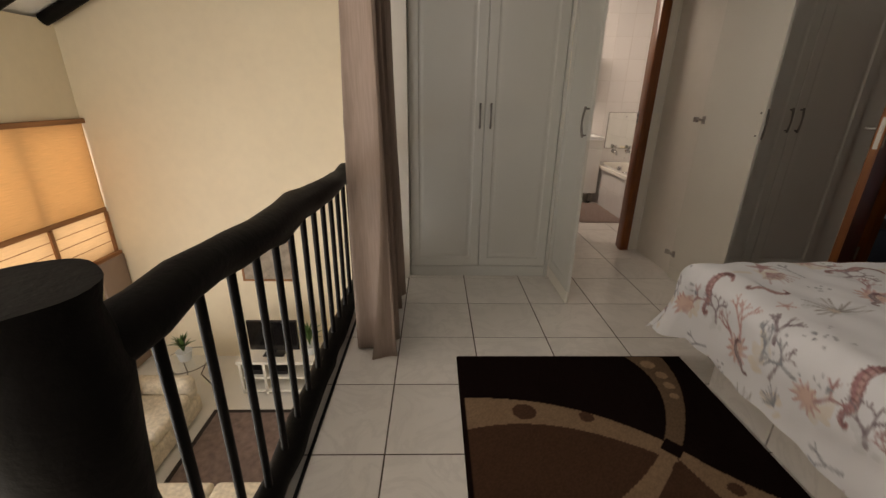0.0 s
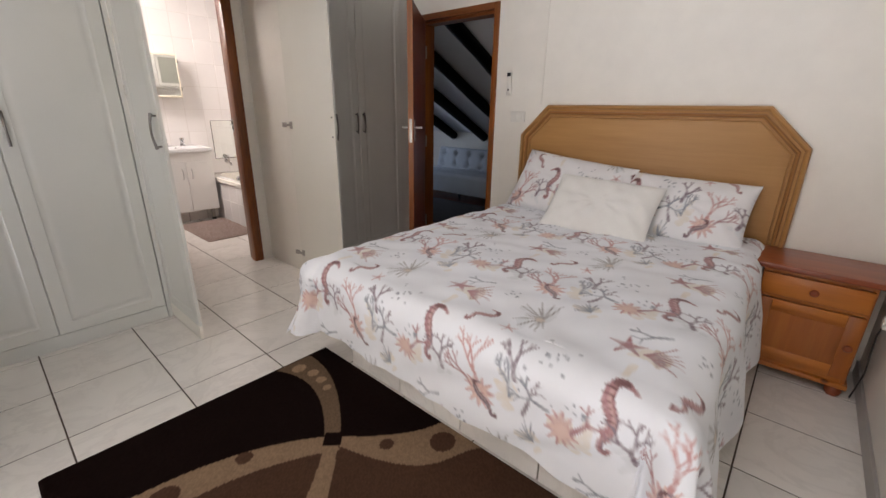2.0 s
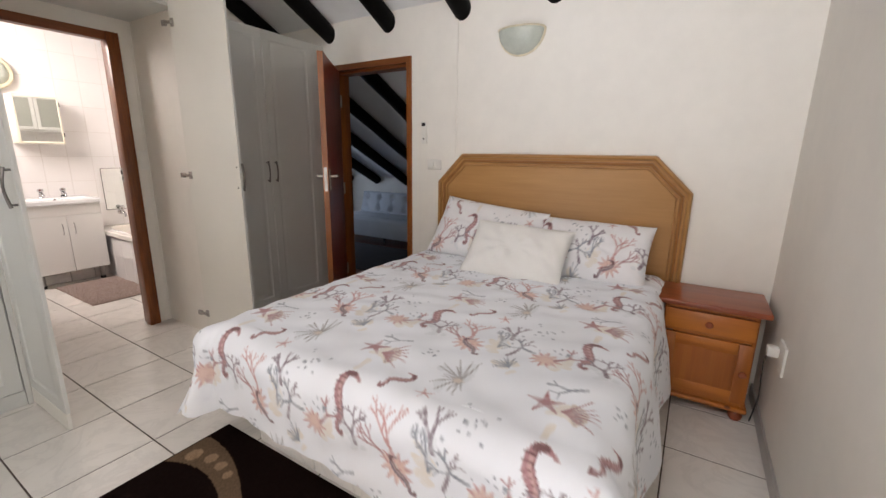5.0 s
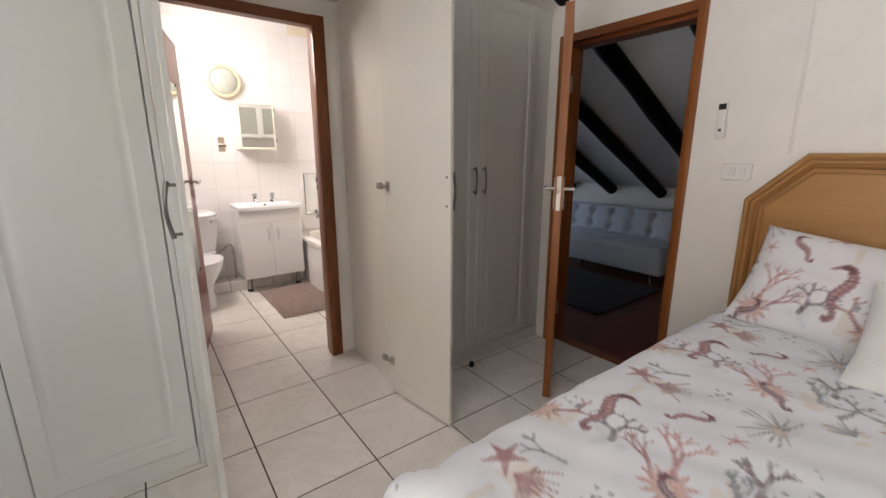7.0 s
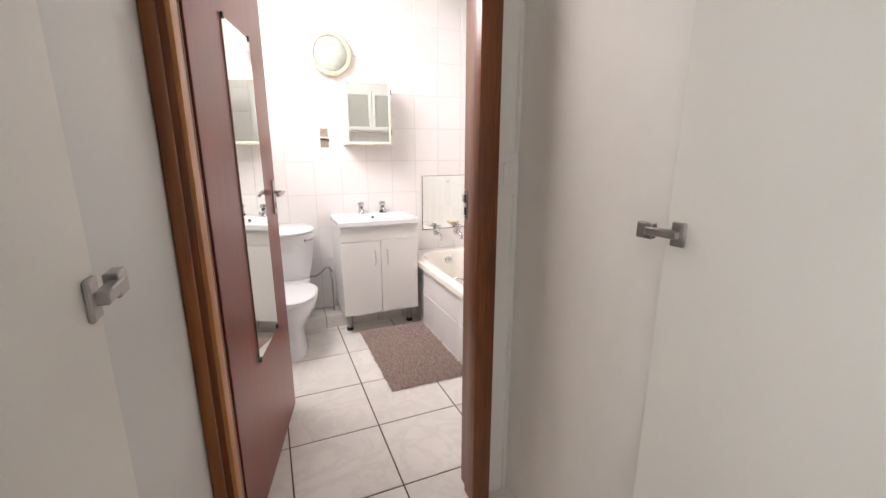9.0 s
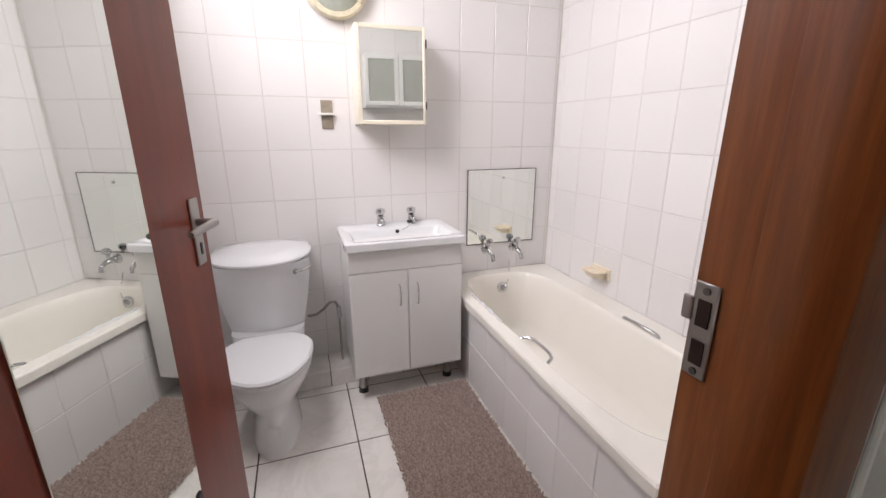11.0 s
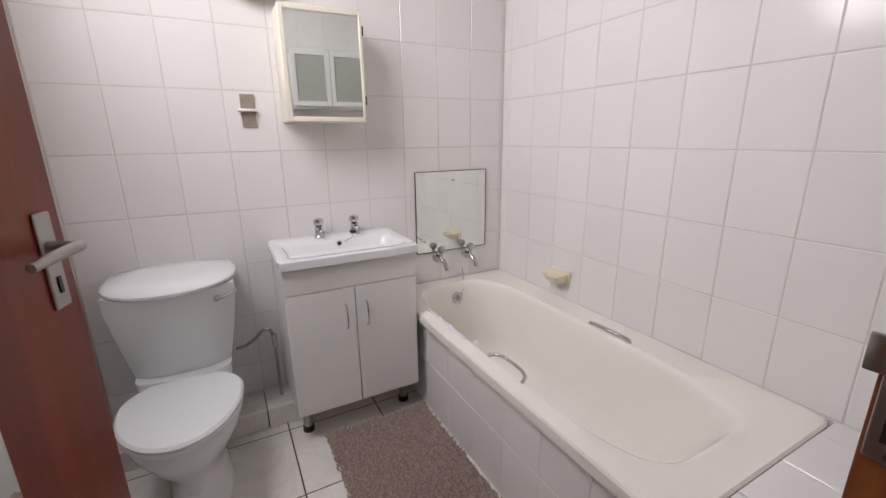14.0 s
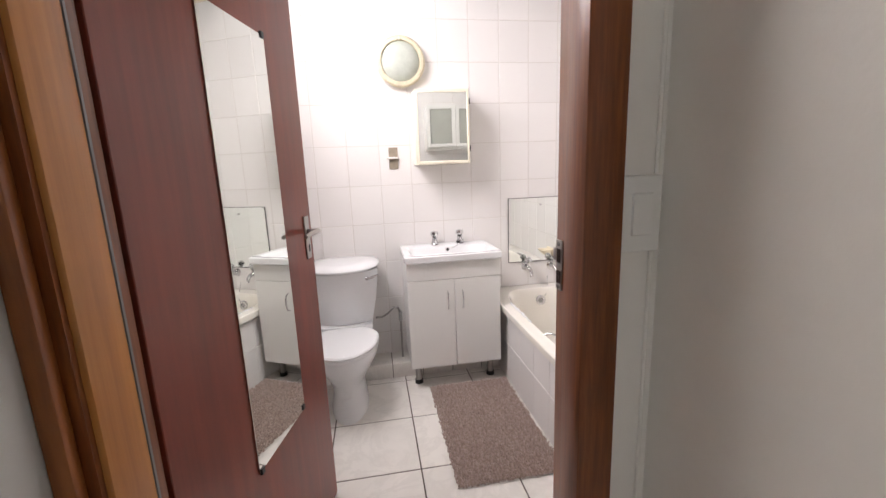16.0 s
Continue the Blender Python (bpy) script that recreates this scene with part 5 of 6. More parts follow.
part("sealant_bead", tube([(2.597 + seal_rng.uniform(-0.004, 0.004), 5.43 - 0.02 * k, RIM + 0.001 + seal_rng.uniform(-0.002, 0.003)) for k in range(18)], [seal_rng.uniform(0.004, 0.011) for _ in range(18)], 8), PORCELAIN, tub, "lumpy white sealant along the rim")
part("plug_chain", tube([(2.985, TY1 - 0.02, 0.56), (2.97, TY1 - 0.06, 0.5), (2.945, TY1 - 0.1, 0.46), (2.915, TY1 - 0.118, 0.42)], 0.002, 6), CHROME, tub)
part("grip", tube([(2.606, 4.742, RIM - 0.012), (2.618, 4.744, RIM - 0.004), (2.636, 4.757, RIM - 0.002), (2.648, 4.79, RIM), (2.65, 4.845, RIM), (2.648, 4.9, RIM), (2.636, 4.93, RIM - 0.002), (2.618, 4.943, RIM - 0.004), (2.606, 4.945, RIM - 0.012)], 0.0065, 10), CHROME, tub, "chrome grab handle")
bm = tube([(3.152, 4.742, RIM - 0.004), (3.15, 4.746, RIM + 0.006), (3.15, 4.77, RIM + 0.01), (3.15, 4.92, RIM + 0.01), (3.15, 4.943, RIM + 0.006), (3.152, 4.947, RIM - 0.004)], 0.0085, 10)
part("grip", bm, CHROME, tub, "chrome grab handle")
panel = part("panel", box(2.5685, 2.58, BY0, BY1 - 0.01, 0, 0.45), WGROUT, tub, "white tiled side panel", smooth=False)


def tile_mesh(name, w, h, t, axis, sign, material, cham=0.0022):
    """A tile with eased edges; centred, its face at local 0 and its body behind it along axis."""
    rings = []
    for ins, dep in ((0.0, t), (0.0, cham), (cham, 0.0)):
        rings.append([(-w / 2 + ins, -h / 2 + ins, dep), (w / 2 - ins, -h / 2 + ins, dep), (w / 2 - ins, h / 2 - ins, dep), (-w / 2 + ins, h / 2 - ins, dep)])

    def put(p):
        u, v, d = p
        d = -sign * d
        return {0: (d, u, v), 1: (u, d, v), 2: (u, v, d)}[axis]
    bm = loft([[put(p) for p in r] for r in rings])
    bmesh.ops.recalc_face_normals(bm, faces=bm.faces)
    me = bpy.data.meshes.new(name)
    bm.to_mesh(me)
    bm.free()
    me.materials.append(material)
    return me


tilt_rng = random.Random(21)


def lay(parent, me, place, name="tile", unevenness=0.0022):
    ob = new(name, me)
    ob.parent = parent
    ob.location = Vector(place) - BASES[parent.name]
    ob.rotation_euler = [tilt_rng.gauss(0, unevenness) for _ in range(3)]
    return ob


GAP = 0.0027
me_px = tile_mesh("tile", 0.2 - GAP, 0.25 - GAP, 0.006, 0, -1, WTILE)
me_px2 = tile_mesh("tile", 0.2 - GAP, 0.19 - GAP, 0.006, 0, -1, WTILE)
for k in range(10):
    y = 5.69 - 0.2 * k
    if y > BY0 + 0.05:
        lay(panel, me_px, (2.566, y, 0.125))
        lay(panel, me_px2, (2.566, y, 0.345))
# tiled shelf at the bath's foot
shelf = solid("bath_shelf", box(2.572, BX1, BY0, TY0 - 0.002, 0.0, 0.49), WGROUT, "white tiled shelf at the foot of the bathtub", "shelf", "structure", smooth=False)
me_sh = tile_mesh("tile", 0.2 - GAP, 0.294, 0.006, 2, 1, WTILE)
for k in range(4):
    lay(shelf, me_sh, (2.666 + 0.2 * k, 3.998, 0.496))
# tiled step behind the toilet
step_ = solid("pipe_ledge", box(BX0, 2.56, 5.612, NORTH, 0, 0.094), GROUT, "low tiled ledge along the back wall", "ledge", "structure", smooth=False)
me_lt = tile_mesh("tile", 0.196, 0.183, 0.006, 2, 1, FTILE)
me_lf = tile_mesh("tile", 0.196, 0.096, 0.006, 1, -1, FTILE)
for k in range(7):
    lay(step_, me_lt, (1.345 + 0.2 * k, 5.703, 0.1))
    lay(step_, me_lf, (1.345 + 0.2 * k, 5.606, 0.049))

# toilet
wc = thing("toilet", (1.58, 5.4, 0), "white close-coupled toilet with a closed seat", "toilet")


def egg(cx, cy, rx, rf, rb, z, k=40):
    """An egg outline: front radius rf towards -y, back radius rb."""
    out = []
    for i in range(k):
        t = 2 * math.pi * i / k
        s = math.sin(t)
        out.append((cx + rx * math.cos(t), cy + (rb if s > 0 else rf) * s, z))
    return out


rings = [egg(1.58, 5.40, 0.108, 0.255, 0.22, 0.0), egg(1.58, 5.40, 0.106, 0.25, 0.22, 0.03), egg(1.58, 5.41, 0.095, 0.215, 0.21, 0.12), egg(1.58, 5.40, 0.105, 0.235, 0.21, 0.2), egg(1.58, 5.37, 0.145, 0.275, 0.22, 0.28), egg(1.58, 5.345, 0.178, 0.285, 0.23, 0.345), egg(1.58, 5.34, 0.186, 0.287, 0.235, 0.385), egg(1.58, 5.34, 0.182, 0.283, 0.235, 0.398)]
part("pan", loft(rings), PORCELAIN, wc)
rings = [squircle(1.58 - w, 1.58 + w, y0, 5.62, z, 5, 40) for w, y0, z in ((0.125, 5.44, 0.25), (0.15, 5.435, 0.36), (0.158, 5.435, 0.41), (0.16, 5.44, 0.445))]
part("cistern_foot", loft(rings), PORCELAIN, wc)
rings = [egg(1.58, 5.32, 0.188, 0.278, 0.15, 0.4), egg(1.58, 5.32, 0.191, 0.28, 0.152, 0.408), egg(1.58, 5.32, 0.19, 0.279, 0.152, 0.418)]
part("seat_ring", loft(rings), SEAT_PLASTIC, wc)
rings = [egg(1.58, 5.32, 0.189, 0.278, 0.15, 0.42), egg(1.58, 5.32, 0.192, 0.281, 0.152, 0.428), egg(1.58, 5.32, 0.184, 0.272, 0.145, 0.437), egg(1.58, 5.32, 0.12, 0.19, 0.1, 0.443), egg(1.58, 5.32, 0.03, 0.05, 0.03, 0.445)]
part("lid", loft(rings), SEAT_PLASTIC, wc, "closed white plastic lid")


def cistern_ring(w, yf, yb, z, bow, k=14):
    pts = []
    for i in range(k + 1):
        f = i / k * 2 - 1
        pts.append((1.58 + w * f, yf + bow * (abs(f) ** 2.2), z))
    pts += [(1.58 + w, yb, z), (1.58 - w, yb, z)]
    return pts


tank = part("cistern", loft([cistern_ring(w, yf, 5.78, z, bow) for w, yf, z, bow in ((0.155, 5.475, 0.446, 0.04), (0.162, 5.468, 0.462, 0.045), (0.19, 5.435, 0.6, 0.07), (0.206, 5.405, 0.72, 0.085), (0.208, 5.40, 0.775, 0.09))]), PORCELAIN, wc)


def lens_ring(w, yf, yb, z, k=18):
    """The lid's outline: bowed in front, flatter behind, meeting in rounded ends."""
    ym = yf + (yb - yf) * 0.62
    pts = [(1.58 - w * math.cos(math.pi * i / k), ym - (ym - yf) * math.sin(math.pi * i / k) ** 0.8, z) for i in range(k)]
    return pts + [(1.58 + w * math.cos(math.pi * i / k), ym + (yb - ym) * math.sin(math.pi * i / k) ** 0.5, z) for i in range(k)]


part("cistern_lid", loft([lens_ring(w, yf, yb, z) for w, yf, yb, z in ((0.214, 5.39, 5.785, 0.776), (0.222, 5.382, 5.787, 0.783), (0.222, 5.382, 5.787, 0.792), (0.205, 5.40, 5.775, 0.806), (0.12, 5.47, 5.73, 0.815), (0.02, 5.58, 5.65, 0.817))]), PORCELAIN, wc)
bm = rod((1.725, 5.452, 0.735), (1.725, 5.425, 0.735), 0.011, seg=12)
tube([(1.725, 5.428, 0.735), (1.745, 5.43, 0.737), (1.775, 5.452, 0.742), (1.79, 5.47, 0.745)], [0.006, 0.007, 0.007, 0.005], bm=bm)
part("flush_lever", bm, CHROME, tank, "chrome flush lever")
hose = thing("water_hose", (1.9, 5.74, 0.1), "braided water hose and valve feeding the toilet", "hose")
part("braided_hose", tube([(1.76, 5.66, 0.41), (1.80, 5.69, 0.40), (1.84, 5.70, 0.42), (1.875, 5.70, 0.455), (1.905, 5.70, 0.455), (1.918, 5.70, 0.42)], 0.0075, 10), BRAID, hose)
part("valve", rod((1.918, 5.70, 0.425), (1.92, 5.70, 0.36), 0.012, seg=12), CHROME, hose)
part("pipe", tube([(1.92, 5.70, 0.37), (1.92, 5.702, 0.25), (1.92, 5.702, 0.094)], 0.007, 10), NICKEL, hose)

# vanity and basin
VX0, VX1, VY = 1.955, 2.518, 5.402
van = thing("vanity_unit", (2.24, 5.58, 0), "white two-door vanity cabinet on short dark feet", "vanity")
part("body", box(VX0, VX1, VY + 0.018, BY1 - 0.004, 0.148, 0.806), WHITE_BOARD, van, smooth=False)
part("fascia", box(VX0, VX1, VY, VY + 0.017, 0.7, 0.806, 0.002), WHITE_BOARD, van)
vm = (VX0 + VX1) / 2
for xa, xb, hx in ((VX0, vm - 0.0015, vm - 0.045), (vm + 0.0015, VX1, vm + 0.045)):
    d = part("door", box(xa, xb, VY, VY + 0.016, 0.148, 0.697, 0.002), WHITE_BOARD, van)
    part("handle", tube([(hx, VY, 0.515), (hx, VY - 0.02, 0.522), (hx, VY - 0.027, 0.545), (hx, VY - 0.029, 0.57), (hx, VY - 0.027, 0.595), (hx, VY - 0.02, 0.618), (hx, VY, 0.625)], 0.004, 8), CHROME, d, "chrome bow handle")
for fx in (VX0 + 0.05, VX1 - 0.04):
    for fy in (VY + 0.11, BY1 - 0.1):
        fz = 0.1 if fy > 5.6 else 0.0
        f = part("foot", rod((fx, fy, fz + 0.025), (fx, fy, 0.149), 0.02, seg=18), NICKEL, van, "short metal foot")
        part("foot_pad", rod((fx, fy, fz), (fx, fy, fz + 0.026), 0.026, 0.024, seg=18), BLACK_PLASTIC, f)
basin = thing("basin", (2.24, 5.58, 0.807), "white rectangular ceramic basin on the vanity unit", "basin")
SX0, SX1, SY0, SY1, SZ = 1.944, 2.532, 5.378, BY1 - 0.003, 0.85
rings = [squircle(SX0 + 0.006, SX1 - 0.006, SY0 + 0.006, SY1, 0.807, 30), squircle(SX0, SX1, SY0, SY1, 0.813, 30), squircle(SX0, SX1, SY0, SY1, SZ - 0.006, 30), squircle(SX0 + 0.006, SX1 - 0.006, SY0 + 0.006, SY1, SZ, 26)]
for i_, z, n in ((0.0, SZ, 9), (0.006, SZ - 0.004, 9), (0.014, SZ - 0.02, 8), (0.03, 0.79, 6), (0.05, 0.755, 5), (0.09, 0.738, 4)):
    rings.append(squircle(SX0 + 0.042 + i_, SX1 - 0.042 - i_, SY0 + 0.035 + i_, SY1 - 0.125 - i_, z, n))
part("bowl", open_loft(rings), PORCELAIN, basin)
part("overflow", turned(rod((0, 0, 0), (0, 0, 0.003), 0.014, seg=16), Matrix.Translation((2.245, SY1 - 0.142, 0.83)) @ pose(0, 0, 0, 90, 0, 0)), CHROME, basin, "chrome overflow rose")
part("overflow_core", turned(rod((0, 0, 0.002), (0, 0, 0.0045), 0.009, seg=14), Matrix.Translation((2.245, SY1 - 0.142, 0.83)) @ pose(0, 0, 0, 90, 0, 0)), BLACK_PLASTIC, basin)
part("plug_chain", tube([(2.345, SY1 - 0.1, 0.87), (2.31, SY1 - 0.13, 0.85), (2.27, SY1 - 0.15, 0.838)], 0.002, 6), CHROME, basin)


def pillar_tap(x, y, z, label, collar):
    t = thing("basin_tap", (x, y, z), label, "tap", "basin taps")
    part("body", lathe([(0.025, 0.0), (0.025, 0.006), (0.02, 0.012), (0.018, 0.045), (0.02, 0.05), (0.012, 0.055)], (x, y, z), 20), CHROME, t)
    part("spout", tube([(x, y, z + 0.03), (x, y - 0.03, z + 0.036), (x, y - 0.055, z + 0.03), (x, y - 0.06, z + 0.018)], [0.014, 0.013, 0.012, 0.011], 12), CHROME, t)
    part("head", lathe([(0.014, 0.0), (0.023, 0.006), (0.026, 0.02), (0.022, 0.032), (0.006, 0.037)], (x, y, z + 0.056), 8), CHROME, t)
    if collar:
        part("collar", lathe([(0.024, 0.0), (0.026, 0.012), (0.018, 0.02)], (x, y, z + 0.002), 16), BLACK_PLASTIC, t)


pillar_tap(2.175, SY1 - 0.06, SZ, "small chrome basin tap with faceted head", False)
pillar_tap(2.345, SY1 - 0.06, SZ, "small chrome basin tap with a dark collar", True)


def bib_tap(x, z):
    t = thing("bath_tap", (x, BY1, z - 0.06), "chrome wall-mounted bath tap over the bathtub", "tap", "bath taps")
    part("flange", turned(lathe([(0.03, 0.0), (0.03, 0.006), (0.018, 0.014), (0.014, 0.03)], (0, 0, 0), 20), Matrix.Translation((x, BY1, z)) @ pose(0, 0, 0, 90, 0, 0)), CHROME, t)
    part("body", tube([(x, BY1 - 0.01, z), (x, BY1 - 0.05, z), (x, BY1 - 0.085, z - 0.004), (x, BY1 - 0.11, z - 0.02), (x, BY1 - 0.118, z - 0.048)], [0.014, 0.016, 0.014, 0.012, 0.012], 12), CHROME, t)
    part("neck", rod((x, BY1 - 0.052, z), (x, BY1 - 0.057, z + 0.042), 0.011, seg=12), CHROME, t)
    part("head", lathe([(0.011, 0.0), (0.022, 0.008), (0.024, 0.022), (0.019, 0.034), (0.005, 0.04)], (x, BY1 - 0.06, z + 0.038), 8), CHROME, t)


bib_tap(2.83, 0.64)
bib_tap(3.02, 0.635)

# wall things
mr = thing("bath_mirror", (2.928, BY1, 0.676), "frameless square mirror above the bath taps", "mirror")
part("glass", box(2.705, 3.151, BY1 - 0.007, BY1 - 0.001, 0.676, 1.122), MIRROR, mr, smooth=False)
for y0, y1, z0, z1 in ((2.702, 2.706, 0.674, 1.124), (3.15, 3.154, 0.674, 1.124)):
    part("edge", box(y0, y1, BY1 - 0.008, BY1, z0, z1), RUBBER, mr)
for z0, z1 in ((0.672, 0.6765), (1.1215, 1.125)):
    part("edge", box(2.706, 3.15, BY1 - 0.008, BY1, z0, z1), RUBBER, mr)
part("screw", rod((2.937, BY1 - 0.012, 1.073), (2.937, BY1 - 0.006, 1.073), 0.008, seg=12), CHROME, mr)
cb = thing("medicine_cabinet", (2.24, 5.7, 1.371), "cream plastic medicine cabinet with a mirrored door", "cabinet")
CX0, CX1, CY, CZ0, CZ1 = 2.072, 2.404, 5.622, 1.371, 1.81
part("body", box(CX0, CX1, CY + 0.014, BY1 - 0.001, CZ0, CZ1, 0.004, 2), CREAM_PLASTIC, cb)
for y0, y1, z0, z1 in ((CX0, CX0 + 0.02, CZ0, CZ1), (CX1 - 0.014, CX1, CZ0, CZ1)):
    part("door_stile", box(y0, y1, CY, CY + 0.013, z0, z1, 0.003), CREAM_PLASTIC, cb)
for z0, z1 in ((CZ0, CZ0 + 0.02), (CZ1 - 0.02, CZ1)):
    part("door_rail", box(CX0 + 0.02, CX1 - 0.014, CY, CY + 0.013, z0, z1, 0.003), CREAM_PLASTIC, cb)
part("mirror", box(CX0 + 0.02, CX1 - 0.014, CY + 0.004, CY + 0.009, CZ0 + 0.02, CZ1 - 0.02), MIRROR, cb, "mirror glass", smooth=False)
for z in (CZ0 + 0.09, CZ1 - 0.07):
    part("hinge", box(CX1 - 0.002, CX1 + 0.007, CY + 0.004, CY + 0.02, z - 0.018, z + 0.018, 0.001), BLACK_PLASTIC, cb)
gc = thing("glazed_cabinet", (2.65, 3.94, 1.53), "small white wall cabinet with two frosted glass doors", "cabinet")
part("body", box(2.36, 2.94, BY0 + 0.001, 4.02, 1.53, 1.95, 0.002), WHITE_BOARD, gc)
for xa, xb in ((2.362, 2.648), (2.652, 2.938)):
    d = part("door", box(xa + 0.035, xb - 0.035, 4.025, 4.031, 1.585, 1.915), plain("grey_frosted_pane", srgb(172, 174, 166), 0.3) if "grey_frosted_pane" not in bpy.data.materials else bpy.data.materials["grey_frosted_pane"], gc, "frosted glass pane")
    for bx in (box(xa, xa + 0.035, 4.022, 4.04, 1.55, 1.95, 0.002), box(xb - 0.035, xb, 4.022, 4.04, 1.55, 1.95, 0.002), box(xa + 0.035, xb - 0.035, 4.022, 4.04, 1.55, 1.585, 0.002), box(xa + 0.035, xb - 0.035, 4.022, 4.04, 1.915, 1.95, 0.002)):
        part("door_rail", bx, WHITE_BOARD, d)
bl_ = thing("bulkhead_light", (2.015, BY1, 1.845), "round bulkhead wall light with crackled ivory ring", "wall light")
M_wall = Matrix.Translation((2.015, BY1, 1.993)) @ pose(0, 0, 0, 90, 0, 0)
part("base", turned(lathe([(0.14, 0.0), (0.145, 0.012), (0.14, 0.03)], (0, 0, 0), 40), M_wall), LAMP_RIM, bl_)
part("ring", turned(lathe([(0.148, 0.02), (0.15, 0.035), (0.14, 0.05), (0.122, 0.052), (0.116, 0.04)], (0, 0, 0), 40, close=False), M_wall), LAMP_RIM, bl_, "crackled ivory ring")
part("glass", turned(lathe([(0.118, 0.036), (0.1, 0.058), (0.07, 0.07), (0.03, 0.076), (0.004, 0.077)], (0, 0, 0), 40), M_wall), LAMP_GLASS, bl_, "frosted glass dome")
for k in range(3):
    a_ = radians(90 + 120 * k)
    part("clip", box(2.015 + 0.128 * math.cos(a_) - 0.008, 2.015 + 0.128 * math.cos(a_) + 0.008, BY1 - 0.06, BY1 - 0.04, 1.993 + 0.128 * math.sin(a_) - 0.012, 1.993 + 0.128 * math.sin(a_) + 0.012, 0.003), LAMP_RIM, bl_)
tb = thing("tumbler_holder", (1.94, BY1, 1.35), "brown mounting plate with a white bar on the tiles", "holder")
part("plate", box(1.911, 1.967, BY1 - 0.006, BY1 - 0.0005, 1.352, 1.487, 0.001), plain("old_glue_plate", srgb(150, 138, 122), 0.7, var=0.25, big=25, fine=90, bump=0.4), tb)
part("bar", box(1.897, 1.972, BY1 - 0.028, BY1 - 0.006, 1.415, 1.427, 0.003), WHITE_PLASTIC, tb)
sd = thing("soap_dish", (3.21, 5.25, 0.585), "ivory plastic soap dish fixed to the tiles", "soap dish")
part("back", box(BX1 - 0.014, BX1 - 0.0005, 5.185, 5.315, 0.588, 0.648, 0.005, 2), SOAP_PLASTIC, sd)
rings = [squircle(BX1 - 0.075, BX1 - 0.012, 5.205, 5.295, 0.596, 4, 32), squircle(BX1 - 0.1, BX1 - 0.012, 5.19, 5.31, 0.626, 4, 32), squircle(BX1 - 0.104, BX1 - 0.012, 5.187, 5.313, 0.634, 4, 32), squircle(BX1 - 0.098, BX1 - 0.016, 5.193, 5.307, 0.634, 4, 32), squircle(BX1 - 0.088, BX1 - 0.02, 5.203, 5.297, 0.62, 4, 32)]
part("tray", loft(rings), SOAP_PLASTIC, sd)
shb = thing("shower_bracket", (3.22, 4.6, 1.72), "chrome shower bracket fixed to the tiles", "bracket")
part("flange", turned(lathe([(0.032, 0.0), (0.032, 0.008), (0.02, 0.02), (0.016, 0.05)], (0, 0, 0), 20), Matrix.Translation((BX1, 4.6, 1.765)) @ pose(0, 0, 0, 0, -90, 0)), CHROME, shb)
part("cradle", rod((BX1 - 0.06, 4.6, 1.735), (BX1 - 0.072, 4.6, 1.8), 0.022, 0.026, seg=18), CHROME, shb)

# bath mat: a bed of loops
mat_ = thing("bath_mat", (2.31, 5.005, 0), "taupe shaggy bath mat on the tiled floor", "bath mat")
MX0, MX1, MY0, MY1 = 2.066, 2.556, 4.575, 5.425
part("backing", box(MX0 + 0.008, MX1 - 0.008, MY0 + 0.008, MY1 - 0.008, 0.0005, 0.008, 0.002), CURTAIN, mat_)
rngm = random.Random(3)
vv, ff = [], []
s_ = 0.0086
yy = MY0
while yy < MY1:
    xx = MX0
    while xx < MX1:
        cx, cy = xx + rngm.uniform(-0.004, 0.004), yy + rngm.uniform(-0.004, 0.004)
        h, r = rngm.uniform(0.015, 0.022), rngm.uniform(0.0036, 0.0052)
        lx, ly = rngm.uniform(-0.009, 0.009), rngm.uniform(-0.009, 0.009)
        b0 = len(vv)
        for k in range(4):
            t = math.pi / 2 * k + cx * 40
            vv.append((cx + r * math.cos(t) - 2.31, cy + r * math.sin(t) - 5.005, 0.006))
        for k in range(4):
            t = math.pi / 2 * k + cx * 40
            vv.append((cx + lx * 0.7 + r * 0.9 * math.cos(t) - 2.31, cy + ly * 0.7 + r * 0.9 * math.sin(t) - 5.005, h * 0.75))
        vv.append((cx + lx - 2.31, cy + ly - 5.005, h))
        for k in range(4):
            ff.append((b0 + k, b0 + (k + 1) % 4, b0 + 4 + (k + 1) % 4, b0 + 4 + k))
            ff.append((b0 + 4 + k, b0 + 4 + (k + 1) % 4, b0 + 8))
        xx += s_
    yy += s_
me = bpy.data.meshes.new("pile_tuft")
me.from_pydata(vv, [], ff)
pm = Nodes("taupe_loop_pile")
isl = pm.add("ShaderNodeNewGeometry")
pm.link(pm.ramp(isl.outputs["Random Per Island"], [(0.0, (*srgb(150, 130, 122), 1)), (0.5, (*srgb(166, 146, 137), 1)), (1.0, (*srgb(180, 160, 152), 1))]), pm.b.inputs["Base Color"])
pm.b.inputs["Roughness"].default_value = 0.95
pm.b.inputs["Sheen Weight"].default_value = 0.3
me.materials.append(pm.mat)
me.shade_smooth()
loops = tagged(new("pile_tuft", me), kind="stuff")
loops.parent = mat_

# ---------------------------------------------------------------- spare room
couch = thing("sleeper_couch", (5.9, 4.1, 0), "pale grey button-tufted sleeper couch on chrome legs", "couch")
QX = -0.1
QY0, QY1 = 3.16, 4.98


